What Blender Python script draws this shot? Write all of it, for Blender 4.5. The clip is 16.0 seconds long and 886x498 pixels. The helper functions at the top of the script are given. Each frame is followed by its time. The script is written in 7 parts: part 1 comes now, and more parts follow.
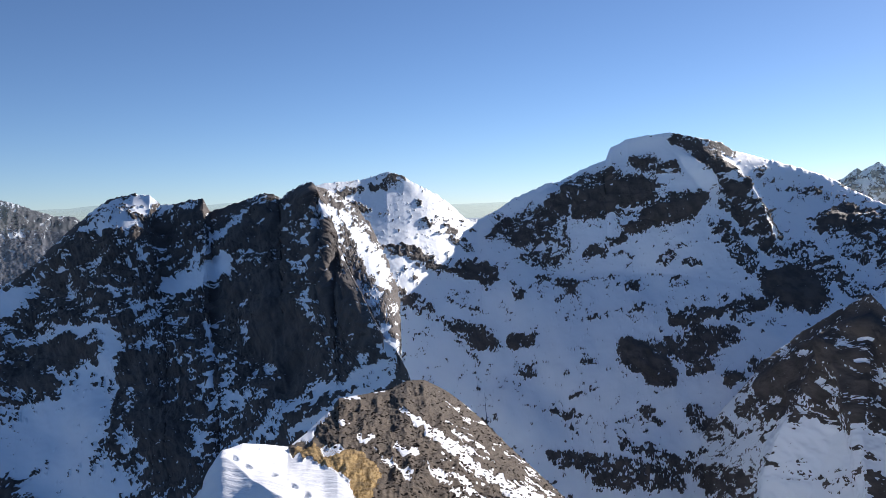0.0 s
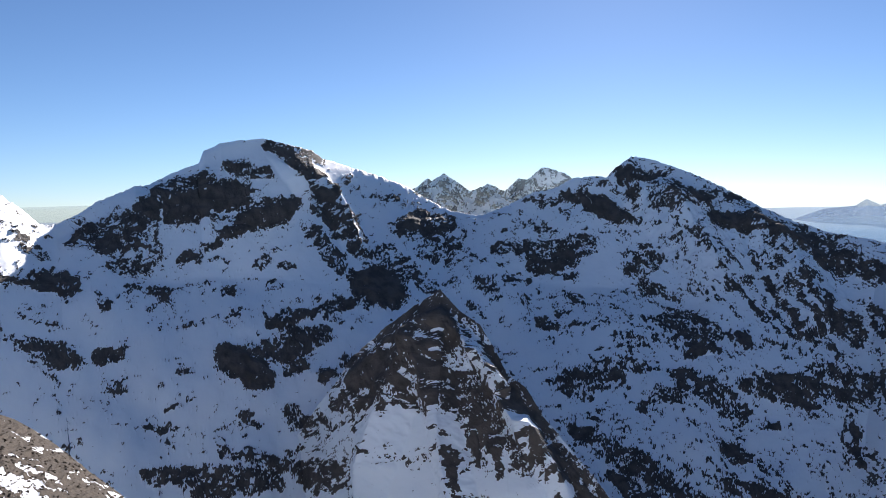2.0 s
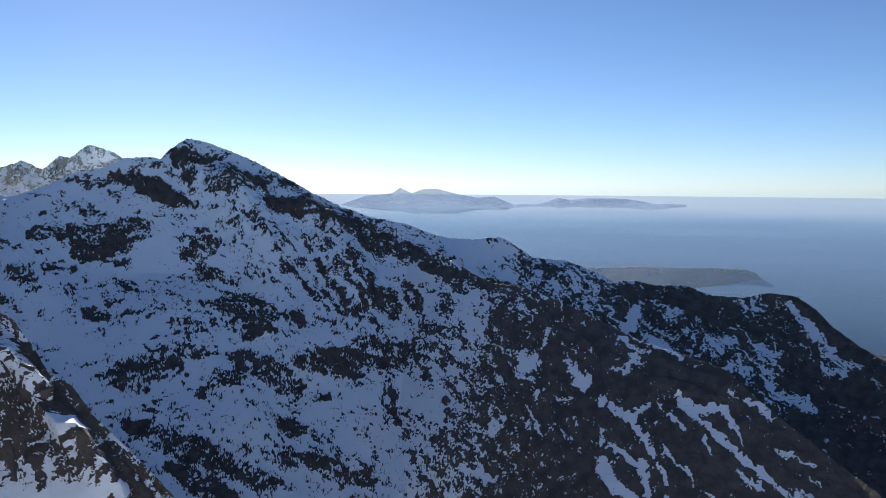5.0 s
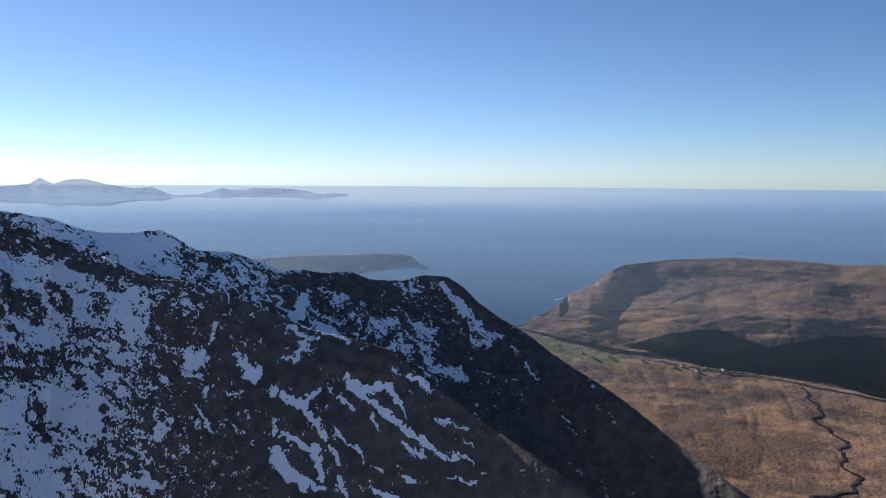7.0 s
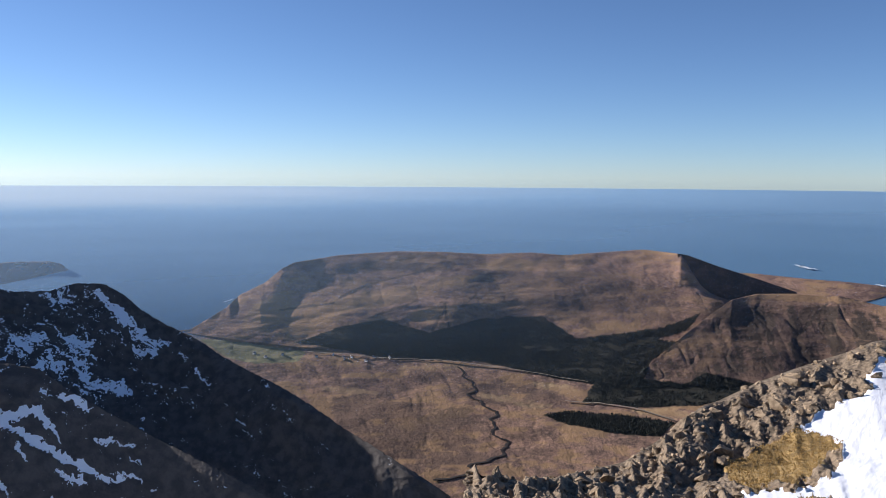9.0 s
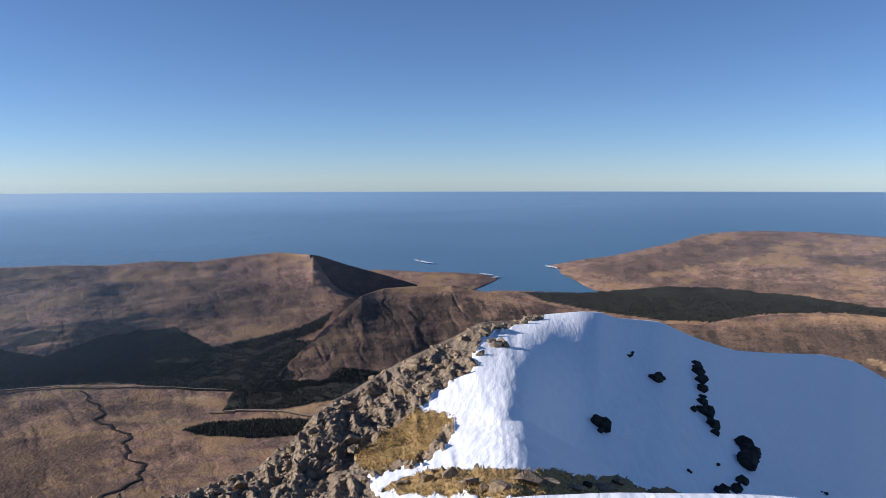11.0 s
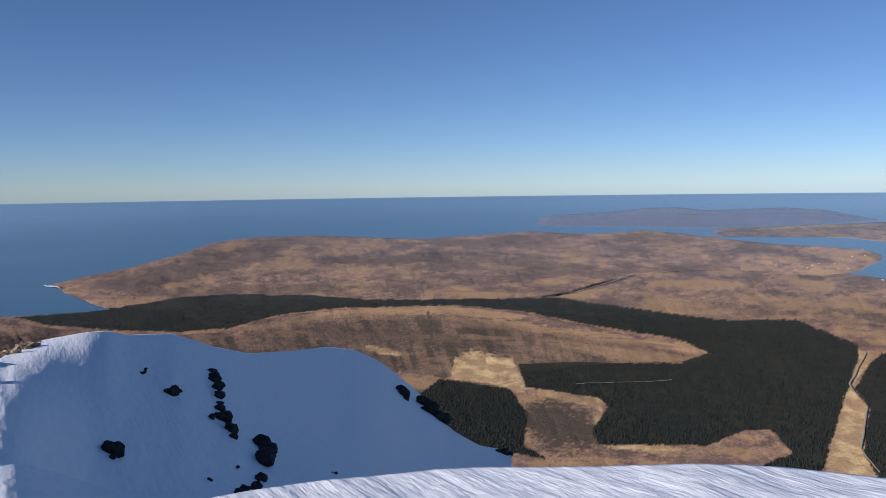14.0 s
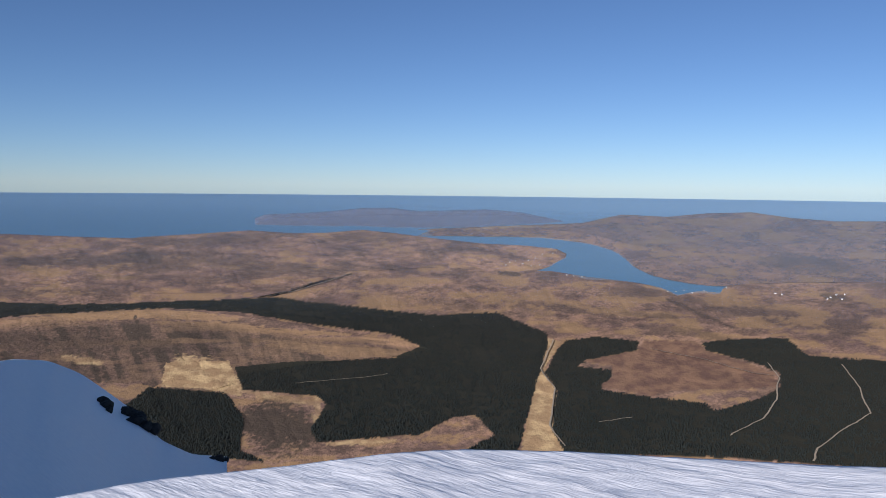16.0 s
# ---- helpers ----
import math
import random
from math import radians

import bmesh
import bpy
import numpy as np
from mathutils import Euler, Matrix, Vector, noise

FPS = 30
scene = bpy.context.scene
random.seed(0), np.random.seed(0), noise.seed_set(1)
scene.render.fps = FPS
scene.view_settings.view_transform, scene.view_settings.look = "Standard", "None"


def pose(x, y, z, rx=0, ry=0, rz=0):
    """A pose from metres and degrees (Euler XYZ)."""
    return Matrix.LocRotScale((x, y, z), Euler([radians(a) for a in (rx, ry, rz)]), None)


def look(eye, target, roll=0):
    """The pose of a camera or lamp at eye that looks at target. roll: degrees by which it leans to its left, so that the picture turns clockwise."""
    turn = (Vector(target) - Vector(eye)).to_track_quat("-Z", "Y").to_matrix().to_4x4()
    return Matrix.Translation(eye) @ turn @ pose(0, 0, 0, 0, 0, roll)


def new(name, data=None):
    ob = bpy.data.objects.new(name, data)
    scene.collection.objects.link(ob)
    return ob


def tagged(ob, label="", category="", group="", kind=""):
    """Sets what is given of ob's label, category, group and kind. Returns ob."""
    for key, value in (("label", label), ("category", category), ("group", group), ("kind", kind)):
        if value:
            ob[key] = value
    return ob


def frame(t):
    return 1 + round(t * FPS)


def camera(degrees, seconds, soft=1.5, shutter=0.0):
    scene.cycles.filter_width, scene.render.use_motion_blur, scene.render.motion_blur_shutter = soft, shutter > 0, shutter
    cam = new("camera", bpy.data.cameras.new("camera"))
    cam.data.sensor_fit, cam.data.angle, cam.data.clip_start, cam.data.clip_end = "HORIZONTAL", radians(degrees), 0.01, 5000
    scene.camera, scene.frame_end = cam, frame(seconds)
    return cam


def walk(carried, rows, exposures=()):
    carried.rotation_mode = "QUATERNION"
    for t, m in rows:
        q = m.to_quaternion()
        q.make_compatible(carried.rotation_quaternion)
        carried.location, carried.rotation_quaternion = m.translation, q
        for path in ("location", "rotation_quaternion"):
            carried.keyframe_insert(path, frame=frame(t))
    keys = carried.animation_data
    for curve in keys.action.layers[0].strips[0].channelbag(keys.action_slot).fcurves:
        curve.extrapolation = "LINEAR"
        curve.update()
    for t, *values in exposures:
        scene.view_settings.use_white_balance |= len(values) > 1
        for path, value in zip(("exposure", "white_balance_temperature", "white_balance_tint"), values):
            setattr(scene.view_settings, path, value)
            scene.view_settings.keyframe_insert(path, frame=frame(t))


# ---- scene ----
cam = camera(58.06, 16.0, soft=0.9)
EYE = 1.65      # eye height over the summit, metres
REACH = 0.42    # the camera is held at arm's length and carried round
# seconds, yaw, pitch, lean to the right, in degrees
ROWS = [
    (0.0, 0.00, -2.88, 1.63),
    (0.5, -8.56, -2.84, 1.72),
    (1.0, -16.24, -2.70, 1.69),
    (1.5, -22.46, -2.82, 1.64),
    (2.0, -28.45, -3.24, 1.17),
    (2.5, -33.66, -3.88, 0.64),
    (3.0, -38.62, -4.49, 0.29),
    (3.5, -43.99, -4.55, -0.24),
    (4.0, -49.22, -4.34, -0.39),
    (4.2, -51.35, -4.32, -0.41),
    (6.3, -74.62, -5.38, -0.23),
    (6.5, -77.44, -5.41, -0.26),
    (7.0, -83.19, -5.18, -0.40),
    (7.5, -87.88, -5.07, 0.08),
    (8.0, -93.58, -5.20, 0.16),
    (8.5, -100.31, -5.22, -0.24),
    (9.0, -106.70, -5.13, -0.40),
    (9.5, -112.72, -4.98, -0.16),
    (9.7, -115.64, -4.88, -0.11),
    (11.8, -141.81, -4.79, 0.43),
    (12.0, -144.03, -4.73, 0.55),
    (12.5, -149.46, -4.55, 0.62),
    (13.0, -155.03, -4.62, 0.65),
    (13.5, -160.55, -4.73, 0.66),
    (14.0, -166.71, -4.43, 0.77),
    (14.5, -173.16, -4.35, 0.50),
    (15.0, -179.36, -4.54, -0.21),
    (15.5, -183.28, -4.60, -0.55),
    (16.0, -186.80, -4.51, -0.63),
]


def held(yaw, pitch, lean):
    a = radians(yaw)
    return pose(-REACH * math.sin(a), REACH * math.cos(a), EYE, 0, 0, yaw) @ pose(0, 0, 0, 90 + pitch) @ pose(0, 0, 0, 0, 0, -lean)


walk(cam, [(t, held(yaw, pitch, lean)) for t, yaw, pitch, lean in ROWS], exposures=[(0.0, 0.50, 6250, 14), (4.0, 0.47, 6200, 14), (7.0, 0.52, 6250, 14), (9.5, 0.60, 6100, 15), (12.0, 0.36, 5950, 15), (16.0, 0.12, 6000, 15)])

# ---- light: clear winter day, sun low over the cirque ----
SUN_BEARING, SUN_HEIGHT = 41.0, 20.5
world = bpy.data.worlds.new("clear_sky")
scene.world = world
world.use_nodes = True
sky = world.node_tree.nodes.new("ShaderNodeTexSky")
sky.sky_type, sky.sun_disc = "NISHITA", False
sky.sun_elevation, sky.sun_rotation = radians(SUN_HEIGHT), radians(SUN_BEARING)
sky.altitude, sky.air_density, sky.dust_density, sky.ozone_density = 800, 0.70, 0.07, 4.0
backing = world.node_tree.nodes["Background"]
backing.inputs["Strength"].default_value = 0.076
world.node_tree.links.new(sky.outputs[0], backing.inputs["Color"])
sun_data = bpy.data.lights.new("sun", "SUN")
sun_data.energy, sun_data.angle, sun_data.color = 5.0, radians(0.53), (1.0, 0.915, 0.82)
sun = new("sun", sun_data)
b, h = radians(SUN_BEARING), radians(SUN_HEIGHT)
sun.matrix_world = look((900 * math.sin(b) * math.cos(h), 900 * math.cos(b) * math.cos(h), 900 * math.sin(h)), (0, 0, 0))

# control lines of the land: (bearing, elevation, distance), degrees and metres, from the summit
PEAK_TWO = [(-10.48, 0.5, 900), (-9.67, 1.27, 910), (-8.85, 1.93, 920), (-7.26, 2.13, 950), (-5.66, 2.25, 980), (-3.84, 2.77, 1000),
    (-2.64, 2.42, 1000), (-1.65, 1.75, 1010), (-0.25, 1.02, 1030), (0.74, 0.18, 1050), (1.72, -0.77, 1080), (2.53, -0.84, 1100)]
PEAK_MAIN = [(3.96, -0.19, 1120), (4.99, 0.55, 1140), (6.4, 1.11, 1150), (7.53, 1.59, 1160), (8.41, 1.68, 1170), (10.0, 2.5, 1180),
    (11.65, 3.11, 1190), (11.97, 3.92, 1195), (13.14, 4.49, 1200), (14.47, 4.66, 1200), (15.98, 4.77, 1200), (18.0, 4.28, 1210),
    (19.27, 3.95, 1250), (20.16, 3.3, 1310), (21.56, 2.85, 1390), (23.63, 2.2, 1440), (24.97, 1.69, 1460), (25.92, 1.3, 1470),
    (27.89, 0.08, 1450), (29.09, -0.54, 1430), (30.9, -0.89, 1400)]
PEAK_RIGHT = [(32.12, -0.58, 1380), (33.54, 0.01, 1390), (35.17, 0.8, 1400), (36.38, 0.91, 1400), (37.79, 1.65, 1390), (39.4, 1.75, 1380),
    (40.12, 1.62, 1380), (40.79, 2.33, 1390), (41.79, 3.03, 1400), (42.77, 2.89, 1400), (44.34, 2.35, 1400), (46.28, 1.52, 1400),
    (48.19, 0.52, 1400), (50.08, -0.56, 1390), (51.93, -1.46, 1380), (54.42, -2.35, 1370), (56.85, -2.81, 1360), (58.46, -3.47, 1360),
    (60.06, -3.85, 1370), (61.84, -3.89, 1380), (63.6, -3.7, 1400), (64.38, -4.08, 1410), (65.94, -5.14, 1420), (68.22, -5.34, 1430),
    (69.71, -5.86, 1440)]
RIDGE_LOW = [(70.79, -6.23, 1460), (71.6, -6.76, 1470), (72.83, -6.56, 1480), (74.46, -6.88, 1490), (76.5, -6.79, 1500), (78.14, -7.34, 1510),
    (80.17, -7.47, 1520), (81.78, -7.04, 1530), (83.58, -7.16, 1530), (84.59, -7.81, 1520), (85.8, -8.97, 1500), (87.4, -10.09, 1460),
    (89.37, -11.17, 1420), (91.33, -12.6, 1380), (93.25, -13.71, 1330), (95.13, -14.74, 1280), (97.35, -16.15, 1240), (99.52, -17.67, 1200),
    (101.62, -18.93, 1160), (103.31, -19.95, 1120), (107.5, -22.39, 1080)]
CIRQUE_BREAK = [(-10.65, -4.08, 810), (-3.46, -4.35, 880), (2.63, -4.93, 970), (8.67, -4.65, 1040), (14.52, -4.72, 1080), (20.07, -5.51, 1110),
    (25.27, -6.19, 1160), (32.26, -5.04, 1280), (36.33, -5.48, 1280), (41.57, -6.3, 1270), (46.31, -7.05, 1250), (52.0, -7.69, 1240),
    (56.12, -9.07, 1250), (62.18, -10.48, 1270), (68.0, -10.96, 1300), (75.27, -11.88, 1350), (83.47, -12.03, 1430), (89.47, -14.45, 1350),
    (93.34, -16.39, 1280), (97.07, -18.17, 1200), (102.36, -20.34, 1120)]
SPUR_NEAR = [(55.67, -3.59, 1400), (56.75, -3.99, 1350), (58.6, -4.57, 1290), (59.72, -5.22, 1240), (62.01, -6.53, 1170), (63.18, -6.99, 1140),
    (65.15, -7.22, 1110), (67.14, -7.94, 1080), (69.16, -8.76, 1060), (71.19, -9.71, 1040), (73.65, -10.8, 1010), (77.07, -11.66, 980),
    (79.42, -12.34, 960), (81.48, -14.07, 940), (83.54, -15.55, 910), (86.8, -17.68, 870), (89.61, -19.33, 830), (92.76, -21.2, 800),
    (95.07, -22.51, 780)]
SPUR_MID = [(17.28, -16.35, 900), (19.27, -13.88, 850), (21.28, -11.69, 805), (22.9, -10.12, 800), (24.52, -8.56, 795), (26.15, -7.34, 790),
    (28.19, -6.1, 780), (29.58, -7.74, 760), (30.99, -8.65, 740), (31.99, -10.28, 720), (32.99, -12.29, 700), (34.21, -13.09, 690),
    (35.43, -15.06, 670), (37.46, -17.38, 650), (39.51, -19.62, 640), (40.73, -21.14, 640)]
PINNACLES = [(-31.07, -5.76, 760), (-29.15, -4.16, 740), (-28.51, -3.78, 740), (-27.19, -2.86, 735), (-26.17, -1.82, 730), (-25.48, -1.12, 725),
    (-24.61, -0.35, 720), (-23.38, 0.65, 715), (-22.49, 1.3, 710), (-21.08, 1.61, 700), (-20.02, 1.51, 700), (-19.33, 0.85, 690),
    (-18.43, 0.83, 680), (-17.5, 1.11, 670), (-16.57, 1.17, 665), (-16.16, 0.26, 660), (-15.1, 0.58, 650), (-13.56, 1.09, 640),
    (-12.46, 1.5, 630), (-11.81, 1.33, 620), (-11.32, 1.04, 610), (-10.83, 1.5, 600), (-9.83, 2.03, 590), (-9.16, 2.22, 580),
    (-8.31, 0.64, 540), (-7.78, -1.38, 480), (-7.05, -3.42, 420), (-6.31, -5.06, 360), (-5.18, -7.52, 270)]
PINNACLES_END = [(-4.42, -9.15, 190), (-3.62, -9.87, 140), (-2.85, -11.36, 110), (-1.92, -14.13, 95.4)]
FAR_JAGGED = [(25.3, 0.77, 2300), (25.92, 0.9, 2300), (26.52, 1.17, 2300), (27.45, 1.88, 2300), (27.72, 1.64, 2300), (28.61, 2.19, 2300),
    (29.52, 1.55, 2300), (30.52, 0.85, 2300), (31.74, 1.4, 2300), (32.94, 0.83, 2300), (33.96, 1.74, 2000), (34.57, 1.57, 2000),
    (35.67, 2.48, 2000), (37.19, 1.98, 2000), (38.59, 0.96, 2000), (40.79, 0.13, 2000)]
FAR_LEFT = [(-30.68, 1.88, 2200), (-28.89, 1.29, 2200), (-28.27, 1.2, 2200), (-27.02, 0.67, 2200), (-26.07, 0.28, 2200), (-24.75, 0.17, 2250),
    (-23.45, -0.83, 2250), (-20.68, -1.32, 2250)]
FAR_FAINT = [(-27.02, 0.67, 3900), (-25.06, 0.69, 3900), (-23.37, 0.87, 3900), (-21.3, 0.52, 3900), (-18.79, 0.87, 3900), (-17.15, 0.64, 3900),
    (-15.09, 0.82, 3900), (-12.8, 0.84, 3900), (-9.7, 0.36, 3900), (-3.32, 0.02, 3900), (0.74, 0.31, 3900), (2.76, 0.33, 3900),
    (4.58, 0.36, 3900), (7.17, -0.28, 3900)]
ISLAND_TALL = [(49.56, -2.59, 3700), (51.98, -1.52, 3700), (54.0, -0.81, 3700), (55.81, -0.64, 3700), (56.41, -0.23, 3700), (57.22, -0.63, 3700),
    (58.01, -0.34, 3700), (59.01, -0.29, 3700), (60.4, -0.64, 3700), (61.98, -0.9, 3700), (63.14, -0.81, 3700), (64.51, -1.39, 3700),
    (66.23, -1.33, 3750), (67.72, -0.88, 3800), (68.46, -1.03, 3800), (69.75, -0.89, 3800), (72.44, -0.93, 3800), (73.67, -1.1, 3800),
    (74.54, -1.35, 3800), (76.23, -1.36, 3800), (77.56, -1.69, 3800), (79.18, -1.84, 3800)]
ISLAND_LOW = [(87.21, -2.47, 3900), (89.13, -2.32, 3900), (91.0, -2.1, 3900), (93.21, -1.99, 3900), (95.73, -2.1, 3900), (98.16, -2.13, 3900),
    (99.85, -2.27, 3900)]
HEADLAND = [(65.56, -6.19, 2564), (67.96, -5.81, 2612), (70.39, -5.74, 2621), (73.23, -5.58, 2634), (76.49, -5.57, 2636), (78.52, -5.51, 2652),
    (80.35, -5.57, 2652), (81.03, -5.76, 2647), (81.36, -6.12, 2617)]
HEADLAND_SHORE = [(65.54, -7.71, 2442), (71.2, -7.77, 2436), (75.28, -7.36, 2477), (78.13, -6.85, 2532), (79.75, -6.51, 2571), (80.76, -6.41, 2583),
    (81.36, -6.2, 2608)]
WEST_HILL_TOP = [(88.88, -10.56, 2200), (91.36, -9.12, 2268), (92.33, -8.25, 2293), (94.08, -7.43, 2277), (95.27, -6.46, 2298), (96.06, -6.07, 2309),
    (99.24, -5.58, 2324), (103.28, -5.31, 2336), (106.54, -5.33, 2332), (109.79, -5.47, 2327), (113.03, -5.3, 2338), (115.44, -5.45, 2316),
    (117.8, -5.2, 2339), (120.9, -4.92, 2354), (123.37, -5.15, 2325), (124.04, -6.21, 2243), (124.74, -7.23, 2212), (125.42, -7.77, 2223),
    (126.61, -8.16, 2245), (128.76, -8.41, 2288), (130.51, -8.51, 2313), (131.54, -8.69, 2313)]
WEST_HILL_BROW = [(88.88, -10.67, 2193), (91.34, -10.28, 2209), (95.25, -8.64, 2230), (99.23, -9.11, 2170), (103.29, -9.15, 2139), (107.38, -9.34, 2123),
    (111.46, -8.67, 2159), (115.5, -8.57, 2168), (119.44, -8.04, 2196), (123.24, -7.1, 2226), (125.13, -7.78, 2200), (126.98, -8.63, 2202),
    (128.79, -9.08, 2220), (131.61, -10.34, 2184)]
WEST_HILL_FOOT = [(88.87, -10.75, 2187), (91.32, -11.33, 2142), (94.42, -11.85, 2103), (99.21, -12.38, 2065), (103.29, -12.83, 2037), (107.42, -13.14, 2018),
    (111.53, -13.39, 2000), (115.61, -13.72, 1977), (119.62, -14.68, 1916), (123.5, -14.78, 1910), (127.2, -14.08, 1949), (131.75, -13.24, 1997)]
ROUND_HILL_TOP = [(120.64, -13.63, 1957), (121.85, -12.49, 1982), (123.85, -10.57, 2027), (125.63, -9.05, 2084), (126.8, -8.1, 2125), (128.35, -7.62, 2160),
    (130.66, -7.46, 2170), (132.71, -7.51, 2183), (133.3, -7.4, 2183), (135.92, -7.91, 2166), (139.17, -8.45, 2158), (142.44, -9.21, 2143),
    (144.89, -9.62, 2148)]
ROUND_HILL_FOOT = [(120.64, -14.02, 1943), (122.89, -14.36, 1929), (126.52, -14.6, 1920), (130.45, -14.37, 1932), (132.61, -12.59, 2036), (136.07, -13.94, 1956),
    (138.3, -12.76, 2025), (144.88, -12.02, 2063)]
CAPE_TOP = [(125.97, -6.25, 2556), (128.33, -6.28, 2553), (131.4, -6.46, 2531), (133.65, -6.5, 2531), (135.48, -6.61, 2522), (136.64, -6.86, 2530)]
CAPE_FOOT = [(126.02, -8.92, 2331), (130.3, -8.38, 2379), (134.06, -8.02, 2412), (135.87, -7.55, 2459), (136.64, -6.94, 2522)]
NORTH_HILL_TOP = [(140.21, -5.96, 2638), (142.46, -5.53, 2633), (144.9, -5.17, 2639), (146.52, -4.77, 2653), (148.54, -4.29, 2684), (150.53, -3.64, 2732),
    (152.5, -3.4, 2762), (154.45, -3.31, 2770), (158.26, -3.32, 2767), (161.93, -3.55, 2729), (165.43, -3.71, 2706), (166.04, -3.64, 2732),
    (167.77, -3.55, 2740), (169.31, -3.48, 2766), (173.08, -3.23, 2823), (176.18, -3.43, 2789), (178.56, -3.39, 2810), (180.96, -3.18, 2858),
    (183.38, -3.4, 2838), (185.82, -3.71, 2815), (189.48, -4.07, 2793), (192.71, -4.18, 2810), (194.92, -4.37, 2827), (195.69, -4.72, 2811)]
NORTH_HILL_BROW = [(140.34, -6.12, 2618), (142.45, -6.38, 2566), (146.52, -6.19, 2530), (150.54, -5.57, 2556), (154.48, -5.45, 2553), (160.15, -5.61, 2521),
    (165.48, -5.64, 2517), (166.01, -5.54, 2531), (171.53, -5.65, 2516), (176.18, -5.1, 2593), (180.96, -4.91, 2641), (185.83, -4.88, 2683),
    (191.52, -5.01, 2708), (194.94, -5.22, 2727), (195.69, -4.96, 2777)]
NORTH_HILL_FOOT = [(140.5, -6.2, 2608), (142.45, -6.99, 2517), (142.93, -7.92, 2417), (146.52, -8.08, 2393), (154.51, -8.21, 2365), (162.03, -8.23, 2347),
    (165.96, -8.19, 2342), (167.25, -8.14, 2346), (171.51, -8.15, 2346), (174.99, -7.87, 2364), (177.76, -6.91, 2463), (180.16, -6.32, 2531),
    (183.39, -5.95, 2585), (187.47, -5.84, 2617), (191.54, -6.3, 2583), (194.55, -5.87, 2650), (195.69, -5.04, 2766)]
CRAG_HILL_TOP = [(146.65, -9.97, 2072), (149.0, -9.78, 2077), (150.58, -9.81, 2065), (153.0, -9.18, 2063), (155.44, -8.85, 2069), (159.52, -8.52, 2075),
    (163.2, -8.56, 2072), (166.06, -8.44, 2082), (169.28, -8.74, 2067), (173.23, -9.26, 2056), (177.08, -9.92, 2046), (180.79, -10.7, 2037),
    (184.34, -11.15, 2043), (186.4, -11.79, 2036)]
CRAG_HILL_BROW = [(146.64, -10.29, 2058), (150.57, -10.28, 2049), (152.99, -9.86, 2040), (157.06, -9.49, 2048), (163.2, -9.36, 2048), (169.28, -9.73, 2029),
    (173.24, -10.44, 2017), (178.98, -11.56, 2006), (184.35, -11.66, 2031), (186.4, -11.97, 2029)]
CRAG_HILL_FOOT = [(146.56, -12.61, 1975), (150.48, -13.62, 1915), (156.97, -14.66, 1857), (163.16, -14.74, 1853), (167.66, -14.31, 1876), (171.29, -14.21, 1881),
    (173.26, -13.17, 1950), (177.12, -12.61, 1988), (180.82, -12.39, 2006), (184.36, -12.14, 2022), (186.41, -12.15, 2021)]
MOOR_FAR = [(88.87, -10.83, 2183), (92.1, -10.9, 2176), (99.22, -11.11, 2149), (111.5, -11.48, 2116), (119.52, -11.19, 2128), (130.59, -10.43, 2182),
    (132.7, -8.23, 2388), (136.73, -7.77, 2438), (142.44, -7.84, 2430), (146.52, -7.68, 2432), (154.5, -7.7, 2414), (162.02, -7.85, 2383),
    (165.97, -7.43, 2416), (174.99, -7.59, 2391), (180.16, -6.12, 2556), (187.46, -5.59, 2649), (191.53, -5.94, 2629), (194.56, -5.95, 2640),
    (197.15, -6.28, 2600), (200.67, -6.59, 2563), (203.35, -7.06, 2510), (206.12, -6.84, 2534), (206.65, -6.47, 2563), (210.51, -6.07, 2595),
    (215.75, -5.74, 2621)]
MOOR_MID = [(88.83, -12.66, 2056), (99.2, -14.66, 1925), (111.56, -15.04, 1896), (123.5, -14.78, 1902), (132.61, -12.59, 2019), (142.41, -12.82, 1988),
    (154.56, -12.6, 1993), (165.65, -11.92, 2036), (165.89, -11.94, 2035), (179.36, -12.5, 1999), (191.62, -10.84, 2101), (199.61, -10.14, 2153),
    (207.13, -9.67, 2189), (215.92, -9.28, 2212)]
MOOR_NEAR = [(78.0, -30.0, 1114), (100.0, -30.0, 1176), (130.0, -30.0, 1176), (160.0, -27.0, 1280), (190.0, -27.0, 1280), (215.0, -27.0, 1270)]
FAR_SHORE = [(185.0, -3.59, 3022), (191.49, -3.59, 3022), (193.5, -3.56, 3029), (196.7, -3.89, 2961), (199.06, -4.23, 2898), (199.09, -5.5, 2699),
    (199.92, -4.8, 2802), (200.46, -6.09, 2622), (203.33, -6.44, 2579), (206.11, -6.69, 2550), (210.52, -6.26, 2589), (215.75, -5.92, 2614)]
FAR_MOOR = [(185.0, -3.35, 3074), (191.49, -3.11, 3111), (193.49, -2.95, 3132), (196.68, -3.09, 3072), (199.9, -3.89, 2872), (200.41, -4.19, 2798),
    (203.26, -4.3, 2760), (206.01, -4.01, 2804), (210.4, -3.55, 2888), (215.63, -3.26, 2942)]
FAR_MOOR_BACK = [(185.0, -3.11, 3131), (191.48, -2.78, 3185), (196.66, -2.5, 3251), (199.38, -1.85, 3350), (202.43, -1.95, 3359), (205.02, -1.66, 3422),
    (207.89, -1.52, 3477), (210.33, -1.84, 3430), (213.01, -1.99, 3372), (215.56, -1.91, 3402)]
